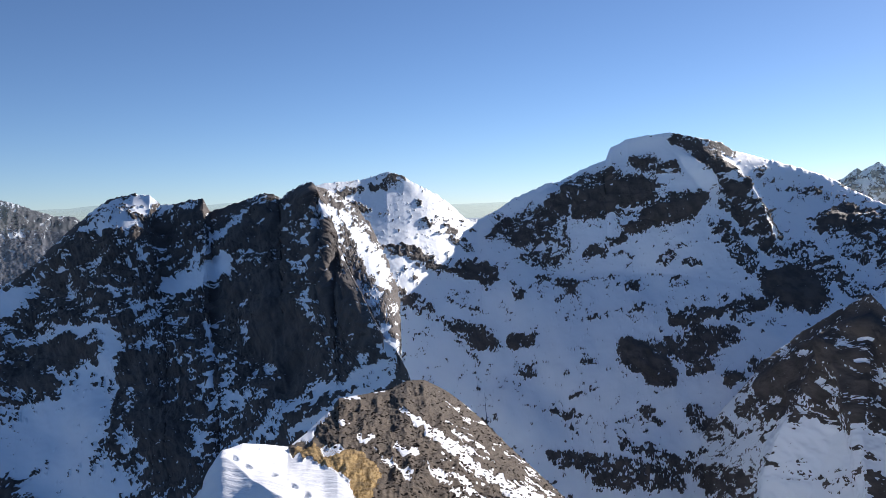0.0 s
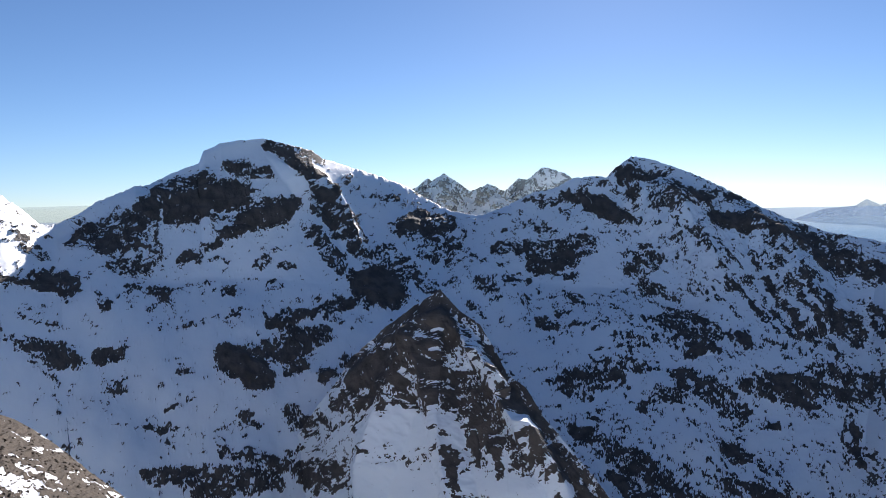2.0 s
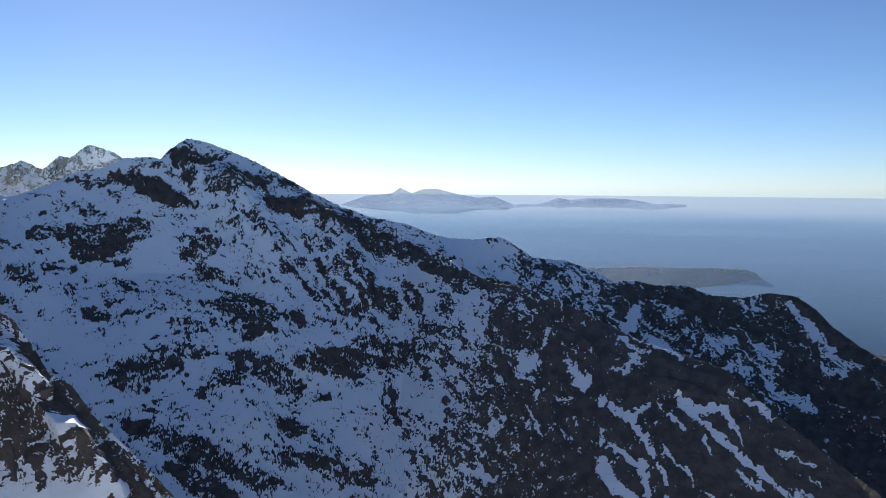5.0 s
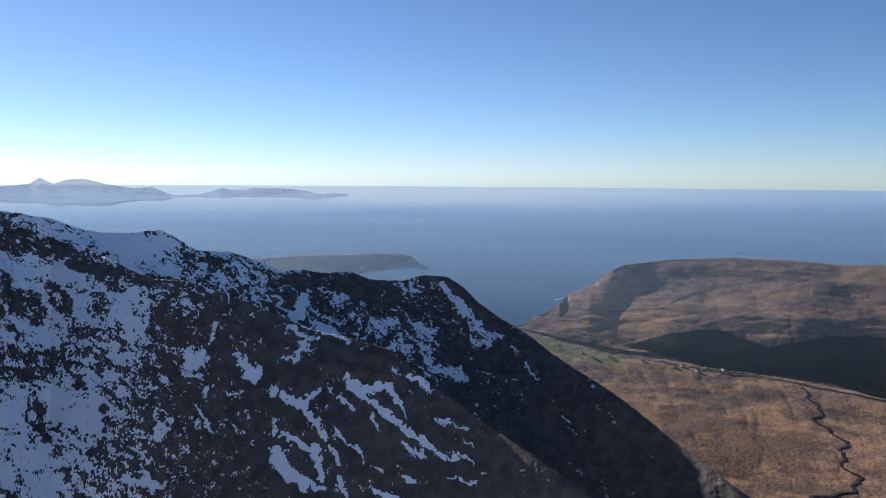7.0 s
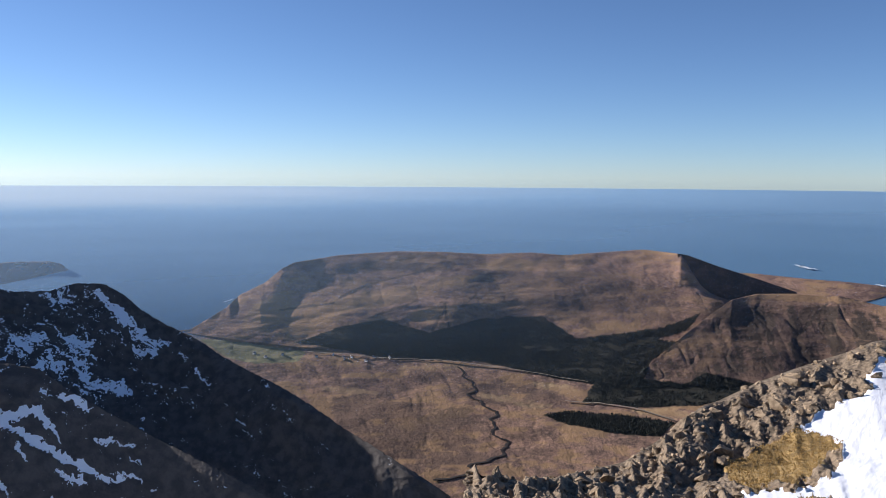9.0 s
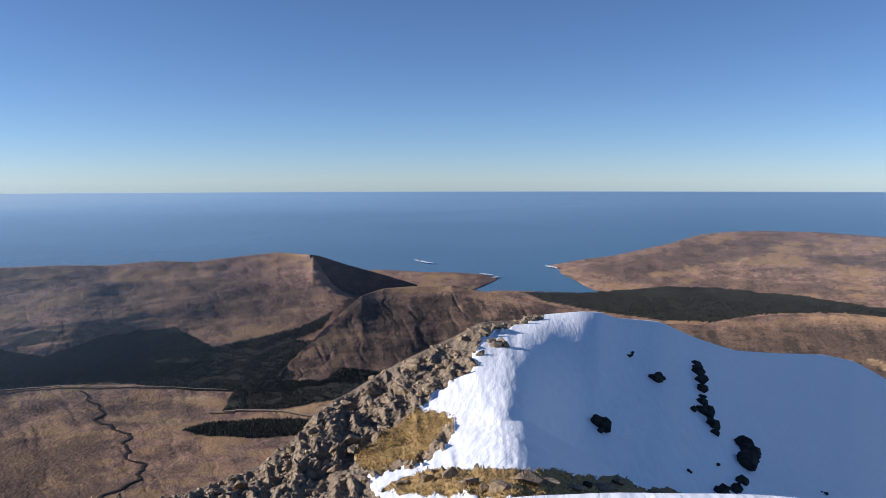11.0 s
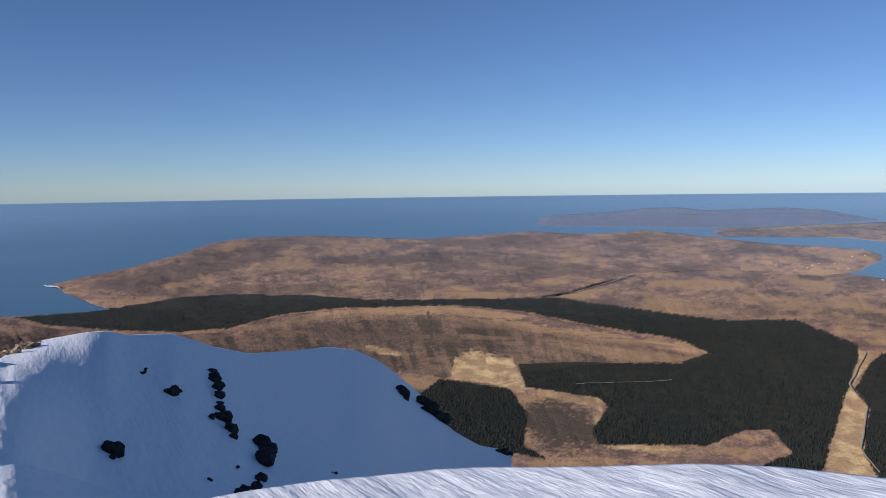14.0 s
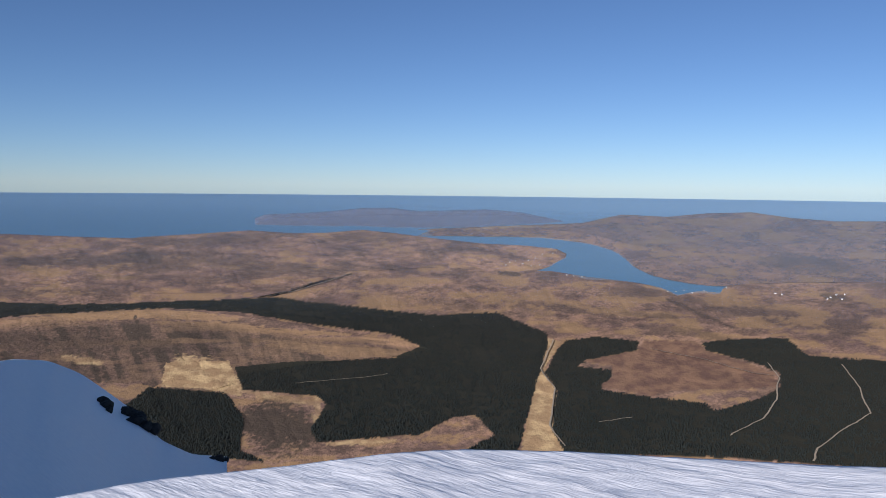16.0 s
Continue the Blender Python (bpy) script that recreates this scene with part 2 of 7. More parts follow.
FAR_HILL_TOP = [(172.7, -2.71, 3235), (174.24, -2.12, 3285), (176.19, -2.03, 3307), (178.56, -1.9, 3329), (180.95, -1.64, 3377), (182.96, -1.59, 3404),
    (184.99, -1.81, 3366), (187.42, -1.74, 3394), (189.85, -1.63, 3423), (192.27, -1.8, 3417), (193.88, -2.1, 3381), (195.47, -2.4, 3327)]
FAR_HILL_FOOT = [(172.7, -2.79, 3213), (176.19, -2.91, 3182), (180.96, -2.97, 3166), (185.81, -3.02, 3155), (191.48, -2.78, 3216), (195.48, -2.44, 3316)]
CREST_SOUTH = [(-17.79, -18.99, 9.4), (-17.24, -18.13, 9.8), (-16.34, -16.5, 11.0), (-15.43, -15.51, 12.0), (-14.15, -15.2, 12.9), (-12.68, -15.45, 13.9),
    (-11.2, -15.8, 15.4), (-9.88, -15.0, 20.4), (-8.71, -14.02, 26.4), (-7.71, -12.99, 36.4), (-5.71, -12.81, 42.4), (-4.1, -12.62, 47.4),
    (-2.87, -12.06, 52.4), (-1.65, -12.03, 55.4), (-0.05, -12.85, 50.4), (1.15, -13.72, 44.4), (2.33, -14.73, 38.4), (4.29, -16.6, 29.4),
    (6.23, -18.22, 23.4), (8.14, -19.82, 18.4), (10.39, -21.68, 14.4)]
CREST_ROCKS = [(109.06, -23.12, 12.4), (112.28, -21.56, 13.4), (113.48, -20.67, 14.4), (116.32, -19.94, 16.4), (119.57, -19.13, 18.4), (122.39, -17.23, 21.4),
    (124.78, -15.13, 25.4), (125.97, -14.67, 27.4), (128.31, -13.32, 31.4), (130.98, -12.05, 35.4), (133.58, -10.91, 39.4), (135.4, -9.94, 43.4),
    (137.96, -9.8, 47.4), (139.99, -9.35, 49.4), (142.43, -9.1, 50.4), (143.85, -9.1, 51.4), (144.87, -9.47, 54.4), (147.9, -9.62, 65.0),
    (150.52, -10.69, 69.1), (152.91, -11.31, 76.7), (155.65, -11.3, 97.8), (158.34, -11.16, 137), (160.27, -11.43, 172), (162.12, -12.37, 181),
    (163.59, -13.56, 165), (165.68, -15.32, 144), (167.09, -17.1, 116), (169.14, -18.21, 116), (171.36, -18.55, 141)]
CREST_LIP = [(133.17, -20.76, 5.0), (138.47, -20.28, 5.1), (149.62, -19.37, 5.2), (153.35, -19.06, 5.3), (157.15, -18.89, 5.4), (160.99, -18.76, 5.4),
    (164.83, -18.56, 5.5), (168.63, -18.32, 5.5), (175.47, -18.18, 5.4), (178.06, -17.99, 5.4), (183.74, -17.48, 5.4), (187.56, -17.31, 5.5),
    (191.39, -17.18, 5.5), (195.15, -17.13, 5.4), (202.41, -16.97, 5.3), (209.11, -16.51, 5.2), (214.2, -15.91, 5.1)]
LIT_SHELF_TOP = [(-9.32, 2.02, 640), (-8.27, 1.64, 760), (-7.29, 1.21, 780), (-6.32, 0.38, 770), (-5.36, -0.85, 740), (-4.68, -2.09, 700),
    (-4.04, -3.72, 640), (-3.56, -5.24, 560), (-3.32, -6.38, 480)]
# bands of bare rock and of snow: (bearing, elevation) of both ends, half width, share of rock
PINNACLE_ZONE_A = [(-23.40, 0.09, -19.85, 1.24, 0.73, 0.08), (-24.13, -0.89, -20.64, -0.56, 0.41, 0.20), (-19.02, -4.46, -15.06, -3.18, 0.81, 0.03),
    (-17.87, -3.36, -15.17, -1.33, 0.49, 0.30), (-15.38, -1.72, -12.41, 0.74, 0.65, 0.10), (-23.07, -7.57, -22.67, -10.20, 0.81, 0.02),
    (-24.04, -9.87, -22.32, -10.31, 0.97, 0.03), (-29.66, -14.24, -23.64, -12.47, 2.64, 0.04), (-25.28, -11.01, -24.80, -15.00, 2.23, 0.03),
    (-27.87, -16.59, -22.14, -17.58, 1.54, 0.06), (-29.21, -5.41, -27.91, -4.44, 0.81, 0.08), (-28.69, -7.48, -23.04, -7.02, 0.24, 0.08),
    (-27.37, -6.64, -24.10, -7.55, 0.16, 0.12), (-23.36, -6.43, -19.05, -5.30, 0.16, 0.20), (-16.74, -7.30, -16.48, -10.01, 0.28, 0.03),
    (-16.47, -10.78, -16.29, -11.94, 0.28, 0.05)]
PINNACLE_ZONE_B = [(-18.06, -16.06, -16.88, -14.97, 0.65, 0.10), (-16.23, -13.08, -12.94, -12.67, 0.81, 0.45), (-13.94, -8.65, -12.88, -6.36, 0.69, 0.45),
    (-14.64, -16.23, -9.38, -12.54, 0.73, 0.35), (-9.38, -12.46, -4.08, -11.16, 0.61, 0.08), (-10.28, -15.17, -3.69, -11.65, 0.45, 0.06),
    (-12.24, -4.81, -11.66, -11.92, 1.62, 0.99), (-21.78, -9.92, -20.57, -14.85, 1.46, 0.94), (-19.46, -14.32, -18.47, -16.92, 1.30, 0.95),
    (-25.68, -8.86, -28.20, -10.29, 0.97, 0.92), (-14.06, -1.97, -11.69, -0.66, 1.14, 0.96), (-16.13, -6.17, -14.39, -5.49, 0.89, 0.95),
    (-7.51, -5.02, -5.66, -9.90, 1.22, 0.90), (-8.91, -1.75, -8.31, -7.38, 0.65, 0.93), (-7.27, 1.81, -9.67, 1.27, 0.65, 0.97),
    (-14.16, -14.02, -12.58, -13.39, 0.57, 0.80)]
PINNACLE_ZONE_C = [(-17.34, 0.41, -18.90, -1.77, 0.57, 0.93), (-14.42, -1.36, -17.13, -3.40, 0.20, 0.90), (-29.47, -10.48, -27.59, -11.08, 0.57, 0.70),
    (-21.93, -1.65, -17.76, -0.66, 0.49, 0.75), (-25.86, -2.21, -23.14, -1.60, 0.73, 0.85), (-9.52, -0.13, -9.69, -4.92, 0.16, 0.30),
    (-19.12, -6.75, -18.90, -10.19, 0.20, 0.50), (-6.09, -10.67, -3.61, -9.19, 0.41, 0.50), (-22.02, -11.38, -21.64, -18.28, 0.57, 0.50),
    (-26.53, -9.42, -25.28, -11.01, 0.28, 0.20), (-13.83, -10.60, -12.29, -11.10, 0.65, 0.60), (-14.77, -10.14, -15.61, -12.00, 0.32, 0.35),
    (-8.33, 0.03, -5.81, -2.26, 0.57, 0.12), (-5.81, -2.26, -3.90, -5.55, 0.57, 0.08), (-7.37, -1.00, -5.88, -4.27, 0.41, 0.55),
    (-3.89, -5.15, -1.91, -7.03, 0.65, 0.75)]
PINNACLE_ZONE_D = [(-4.40, -8.35, -3.79, -9.66, 0.24, 0.03)]
TWIN_ZONE = [(-7.72, 0.42, -5.24, 0.31, 0.32, 0.80), (-7.29, 1.21, -5.68, 1.53, 0.32, 0.70), (-4.87, 1.75, -2.76, 2.33, 0.37, 0.75),
    (-3.81, -2.72, -0.99, -3.42, 0.49, 0.75), (-1.01, -4.03, 0.61, -4.48, 0.37, 0.70), (0.29, -1.23, 1.87, -2.89, 0.45, 0.50),
    (1.22, -4.29, 3.43, -5.04, 0.69, 0.87), (-3.10, -5.99, -0.71, -7.68, 0.53, 0.60), (0.50, -8.31, 3.31, -9.78, 0.85, 0.80),
    (4.54, -9.48, 6.57, -9.27, 0.57, 0.78), (4.63, -5.87, 5.21, -6.81, 0.45, 0.50), (2.08, -6.94, 2.65, -7.28, 0.24, 0.50),
    (1.26, -10.14, 2.47, -10.96, 0.32, 0.50), (-1.74, -1.17, 0.72, -0.43, 0.24, 0.35), (-3.46, -4.36, -1.82, -4.00, 0.20, 0.50)]
MAIN_ZONE_A = [(4.73, -1.55, 8.32, -2.24, 1.22, 0.80), (5.89, -3.80, 8.71, -2.85, 0.73, 0.65), (3.51, -2.04, 4.94, -1.35, 0.49, 0.70),
    (8.36, -0.32, 14.22, 0.89, 1.10, 0.97), (8.78, 0.75, 12.13, 2.03, 0.53, 0.82), (13.49, 2.76, 16.31, 2.18, 0.45, 0.60),
    (14.19, -1.19, 17.95, 0.04, 0.69, 0.96), (12.84, -2.02, 14.95, -1.44, 0.37, 0.85), (16.53, 4.17, 19.80, 3.24, 0.69, 0.85),
    (17.98, 2.87, 20.13, 0.58, 0.77, 0.78), (19.06, 1.38, 22.63, -3.25, 0.85, 0.72), (19.74, -2.65, 21.85, -4.45, 0.69, 0.72),
    (18.67, -1.29, 20.52, -2.93, 0.53, 0.72), (24.95, -1.50, 29.07, -1.57, 0.77, 0.72), (23.62, 0.75, 25.95, 0.16, 0.32, 0.45),
    (26.92, -3.27, 29.07, -2.92, 0.81, 0.62)]
MAIN_ZONE_B = [(23.42, -3.25, 25.61, -3.70, 0.53, 0.60), (22.62, -5.12, 25.00, -6.20, 1.10, 0.96), (24.94, -4.44, 26.91, -5.08, 0.53, 0.60),
    (21.15, -4.37, 23.59, -3.70, 0.37, 0.50), (10.27, -3.56, 12.63, -2.57, 0.41, 0.60), (15.21, -4.03, 16.12, -3.76, 0.32, 0.65),
    (16.98, -4.20, 17.90, -4.05, 0.24, 0.85), (12.96, -5.98, 14.51, -5.51, 0.32, 0.60), (16.02, -5.59, 16.85, -5.32, 0.37, 0.60),
    (12.93, -7.71, 14.48, -7.08, 0.24, 0.50), (8.46, -5.45, 9.28, -5.94, 0.57, 0.62), (6.66, -5.10, 7.54, -5.20, 0.24, 0.50),
    (15.99, -8.31, 18.67, -7.43, 0.49, 0.87), (19.33, -7.31, 22.26, -6.62, 0.49, 0.82), (12.89, -10.29, 15.63, -12.08, 1.01, 0.94),
    (15.58, -10.25, 19.75, -8.93, 0.89, 0.75)]
MAIN_ZONE_C = [(17.07, -11.35, 18.19, -10.86, 0.53, 0.70), (20.05, -7.86, 21.47, -8.21, 0.20, 0.60), (19.35, -12.02, 20.44, -11.72, 0.41, 0.88),
    (21.09, -10.98, 22.58, -10.51, 0.41, 0.82), (9.65, -11.02, 10.52, -11.25, 0.32, 0.65), (5.51, -11.48, 6.31, -11.80, 0.20, 0.50),
    (8.49, -13.44, 10.88, -12.95, 0.20, 0.40), (7.66, -14.61, 9.35, -14.36, 0.24, 0.60), (13.60, -14.50, 15.13, -14.97, 0.37, 0.65),
    (17.22, -13.99, 18.58, -15.76, 0.61, 0.70), (7.27, -17.43, 11.58, -17.94, 0.53, 0.78), (10.37, -18.72, 16.22, -18.82, 0.85, 0.72),
    (12.39, -16.79, 17.36, -18.02, 0.57, 0.55), (17.73, -18.36, 21.45, -19.12, 0.81, 0.78), (17.00, -16.95, 19.97, -16.04, 0.32, 0.40),
    (10.19, -7.94, 10.98, -8.10, 0.16, 0.60)]
MAIN_ZONE_D = [(3.79, -6.98, 4.78, -7.80, 0.24, 0.40), (4.49, -11.39, 6.93, -11.02, 0.16, 0.40), (15.03, 4.43, 18.32, 0.64, 0.24, 0.01),
    (17.96, 1.03, 21.23, -3.31, 0.16, 0.03), (19.62, 3.06, 21.20, 1.29, 0.32, 0.01), (20.14, 1.71, 22.57, -2.50, 0.20, 0.01),
    (20.81, -2.47, 22.55, -4.07, 0.28, 0.03), (11.97, 3.92, 14.66, 4.41, 0.41, 0.05), (8.95, -0.45, 9.12, -2.26, 0.12, 0.10),
    (12.28, -0.55, 13.82, -0.39, 0.16, 0.10)]
PYRAMID_ZONE_A = [(24.39, -9.35, 27.93, -7.98, 1.38, 0.92), (22.40, -12.14, 28.66, -11.57, 1.46, 0.92), (27.93, -7.90, 29.57, -9.62, 0.97, 0.95),
    (29.41, -13.95, 32.64, -14.85, 1.14, 0.82), (32.88, -12.62, 35.18, -14.92, 0.89, 0.98), (31.10, -9.19, 33.15, -13.30, 0.53, 0.88),
    (28.86, -11.58, 30.76, -10.46, 0.69, 0.30), (25.88, -12.15, 27.04, -12.98, 0.32, 0.50), (28.93, -7.61, 32.65, -14.38, 0.12, 0.15),
    (29.91, -8.44, 33.46, -14.80, 0.12, 0.12), (31.10, -9.19, 34.69, -14.83, 0.08, 0.20), (23.06, -16.17, 29.37, -16.39, 1.70, 0.03),
    (22.97, -19.32, 35.87, -21.05, 2.35, 0.03), (33.25, -15.65, 34.67, -16.58, 0.57, 0.05), (29.03, -17.40, 29.69, -20.81, 0.32, 0.96),
    (30.27, -15.93, 30.63, -18.24, 0.45, 0.93)]
PYRAMID_ZONE_B = [(31.48, -16.36, 32.41, -19.45, 0.32, 0.96), (34.67, -16.85, 35.15, -18.40, 0.28, 0.93), (29.28, -20.79, 33.38, -21.35, 0.53, 0.60),
    (36.29, -20.69, 36.78, -21.74, 0.28, 0.92), (25.05, -14.11, 25.90, -14.55, 0.37, 0.60), (35.29, -16.59, 39.41, -21.20, 0.53, 0.93),
    (36.00, -15.71, 40.53, -19.96, 0.28, 0.01), (27.77, -15.92, 28.76, -16.55, 0.16, 0.70), (25.35, -17.85, 25.73, -18.25, 0.12, 0.80),
    (24.36, -10.51, 25.53, -10.18, 0.16, 0.30), (20.46, -14.08, 23.89, -13.96, 0.57, 0.85), (19.41, -12.12, 20.88, -12.61, 0.41, 0.80),
    (17.87, -14.59, 20.42, -15.57, 0.41, 0.70)]
RIGHT_ZONE_A = [(38.16, 0.41, 41.39, -1.22, 0.69, 0.95), (40.59, 1.92, 43.32, 1.50, 0.53, 0.85), (41.79, 1.19, 42.20, -0.50, 0.45, 0.65),
    (34.44, -0.06, 37.76, 0.41, 0.45, 0.55), (33.60, -3.28, 39.36, -3.24, 0.85, 0.72), (34.80, -4.50, 36.92, -4.03, 0.69, 0.87),
    (31.99, -3.66, 34.50, -2.80, 0.45, 0.60), (25.34, -1.50, 28.92, -1.38, 0.53, 0.87), (27.24, -3.19, 30.46, -4.04, 0.53, 0.65),
    (43.32, -0.50, 47.31, -0.12, 0.97, 0.65), (47.32, -1.72, 51.24, -2.03, 0.81, 0.87), (51.24, -2.51, 55.15, -4.04, 0.93, 0.90),
    (53.95, -4.45, 58.40, -5.13, 0.53, 0.78), (46.51, 1.08, 49.75, -0.92, 0.45, 0.60), (40.57, -3.65, 38.12, -6.15, 1.10, 0.03),
    (29.64, -0.83, 32.11, -0.77, 0.28, 0.05)]
RIGHT_ZONE_B = [(32.72, -9.31, 35.22, -10.96, 1.34, 0.04), (35.14, -10.96, 40.15, -9.79, 0.65, 0.08), (36.41, -6.54, 38.53, -6.96, 0.69, 0.60),
    (35.17, -8.14, 36.88, -8.73, 0.37, 0.60), (41.71, -4.94, 43.41, -4.05, 0.73, 0.68), (42.52, -5.75, 44.63, -6.95, 0.69, 0.65),
    (44.15, -8.17, 47.05, -9.33, 1.05, 0.78), (45.37, -10.55, 47.46, -10.43, 0.45, 0.87), (40.48, -9.79, 42.19, -10.59, 0.61, 0.62),
    (35.94, -12.96, 40.55, -12.51, 0.93, 0.72), (39.24, -11.39, 43.42, -11.77, 0.53, 0.50), (42.52, -14.16, 45.87, -12.92, 0.93, 0.65),
    (44.97, -12.54, 49.09, -14.00, 0.93, 0.72), (45.74, -2.84, 51.33, -9.14, 0.20, 0.70), (47.33, -3.32, 52.10, -9.20, 0.24, 0.70),
    (49.31, -4.11, 53.35, -9.93, 0.24, 0.72)]
RIGHT_ZONE_C = [(51.67, -5.66, 54.89, -10.64, 0.24, 0.75), (52.44, -5.26, 53.70, -7.58, 0.20, 0.75), (53.59, -5.63, 54.23, -7.57, 0.20, 0.75),
    (47.77, -9.31, 49.85, -10.05, 0.49, 0.65), (49.39, -12.43, 54.55, -12.96, 0.93, 0.74), (53.30, -11.49, 57.17, -12.42, 0.93, 0.74),
    (47.42, -16.38, 49.52, -17.05, 0.53, 0.82), (49.43, -16.29, 54.58, -14.86, 0.65, 0.04), (58.44, -6.65, 54.43, -6.00, 0.57, 0.04),
    (56.35, -8.38, 62.37, -8.72, 1.14, 0.10), (56.46, -13.98, 58.71, -15.66, 0.93, 0.05), (59.81, -3.95, 63.38, -5.71, 1.05, 0.04),
    (54.46, -7.95, 55.99, -9.05, 0.89, 0.78), (56.70, -7.48, 57.83, -8.97, 0.65, 0.78), (59.21, -8.82, 59.77, -9.92, 0.37, 0.55),
    (57.96, -10.02, 58.50, -9.43, 0.28, 0.50)]
RIGHT_ZONE_D = [(42.52, -17.27, 45.90, -19.85, 0.45, 0.08), (53.40, -18.31, 56.16, -18.09, 0.65, 0.08), (55.70, -14.03, 56.52, -16.96, 0.24, 0.87),
    (55.33, -14.06, 55.37, -16.31, 0.12, 0.70), (37.57, -15.73, 47.46, -20.90, 0.77, 0.72), (40.54, -18.82, 44.68, -21.67, 0.73, 0.88),
    (47.44, -18.66, 52.33, -19.87, 0.57, 0.72), (51.07, -20.32, 54.69, -20.76, 0.49, 0.72), (58.13, -5.90, 61.00, -6.55, 0.53, 0.92),
    (61.63, -6.90, 65.09, -7.46, 0.45, 0.87), (30.76, -5.57, 32.35, -6.81, 0.41, 0.60), (32.77, -5.61, 34.79, -5.23, 0.37, 0.50),
    (24.15, -3.45, 26.06, -3.88, 0.32, 0.60), (26.42, -5.48, 27.97, -6.31, 0.41, 0.60), (29.54, -6.75, 31.12, -7.99, 0.37, 0.55),
    (40.48, -7.70, 41.71, -8.50, 0.32, 0.50)]
RIGHT_ZONE_E = [(49.68, -2.04, 50.87, -3.62, 0.32, 0.70)]
LOW_ZONE_A = [(60.64, -4.90, 64.21, -4.61, 0.89, 0.04), (62.37, -6.09, 65.27, -6.56, 0.49, 0.20), (65.02, -4.24, 67.98, -5.85, 0.49, 0.55),
    (66.03, -5.49, 71.06, -6.30, 0.57, 0.50), (67.89, -7.02, 70.19, -7.15, 0.41, 0.40), (70.97, -7.49, 74.21, -7.14, 0.37, 0.93),
    (72.51, -9.98, 73.40, -8.33, 0.53, 0.03), (74.50, -10.42, 75.39, -11.23, 0.61, 0.08), (75.32, -8.84, 76.21, -7.97, 0.45, 0.12),
    (77.33, -11.26, 79.45, -10.48, 0.57, 0.35), (79.37, -12.48, 82.33, -10.88, 0.69, 0.35), (81.42, -10.49, 82.34, -12.88, 0.57, 0.30),
    (83.04, -7.65, 86.02, -10.85, 0.37, 0.22), (84.69, -9.26, 86.85, -11.63, 0.37, 0.25), (82.26, -13.28, 84.82, -14.06, 0.41, 0.45),
    (85.54, -11.66, 87.17, -11.23, 0.49, 0.40)]
LOW_ZONE_B = [(88.00, -12.01, 90.49, -14.31, 0.12, 0.25), (75.73, -7.64, 79.86, -8.47, 0.73, 0.94), (81.41, -8.47, 82.73, -10.08, 0.37, 0.90),
    (85.97, -13.24, 88.13, -14.78, 0.65, 0.94), (78.15, -9.99, 77.33, -11.58, 0.16, 0.80), (80.39, -10.00, 81.43, -12.81, 0.16, 0.75),
    (83.46, -8.38, 85.13, -11.58, 0.16, 0.75), (85.11, -9.98, 86.37, -12.36, 0.16, 0.70), (79.78, -7.58, 81.41, -7.98, 0.32, 0.40)]
STREAK_ZONE_A = [(59.52, -7.92, 59.82, -9.42, 0.45, 0.50), (58.14, -10.41, 58.85, -9.36, 0.32, 0.45), (66.00, -10.91, 65.29, -8.95, 0.73, 0.78),
    (61.29, -9.51, 62.31, -11.07, 0.73, 0.08), (58.70, -14.10, 59.31, -16.68, 0.53, 0.08), (65.19, -13.53, 65.98, -12.05, 0.57, 0.20),
    (63.98, -14.57, 64.41, -15.35, 0.28, 0.25), (66.75, -11.33, 67.15, -10.19, 0.28, 0.20), (69.02, -12.98, 69.78, -14.18, 0.45, 0.04),
    (62.87, -17.43, 63.63, -16.76, 0.45, 0.18), (61.27, -20.12, 63.53, -20.74, 0.24, 0.10), (65.44, -15.80, 67.01, -17.42, 0.10, 0.05),
    (66.14, -15.10, 66.38, -14.67, 0.32, 0.25), (68.27, -11.79, 68.62, -13.73, 0.12, 0.30), (71.72, -10.35, 74.18, -11.60, 0.20, 0.20),
    (73.37, -11.58, 72.56, -13.13, 0.37, 0.20)]
STREAK_ZONE_B = [(73.30, -10.39, 76.60, -11.77, 0.16, 0.01), (71.66, -15.35, 73.65, -16.66, 0.24, 0.02), (73.65, -16.66, 74.53, -18.53, 0.20, 0.03),
    (73.26, -15.49, 74.27, -15.33, 0.20, 0.03), (73.50, -15.58, 73.49, -16.43, 0.16, 0.03), (71.24, -16.94, 71.03, -17.99, 0.20, 0.05),
    (71.63, -18.09, 73.83, -18.96, 0.32, 0.02), (73.84, -18.69, 74.43, -20.97, 0.28, 0.02), (70.89, -19.18, 73.20, -21.54, 0.49, 0.03),
    (73.00, -21.16, 74.42, -21.75, 0.28, 0.03), (76.51, -14.42, 77.40, -15.61, 0.53, 0.02), (77.32, -15.22, 79.38, -14.86, 0.32, 0.03),
    (79.38, -14.86, 80.70, -16.94, 0.20, 0.03), (77.32, -15.61, 79.88, -17.32, 0.28, 0.02), (79.88, -17.32, 82.71, -19.44, 0.24, 0.02),
    (82.71, -19.44, 84.47, -19.88, 0.12, 0.05)]
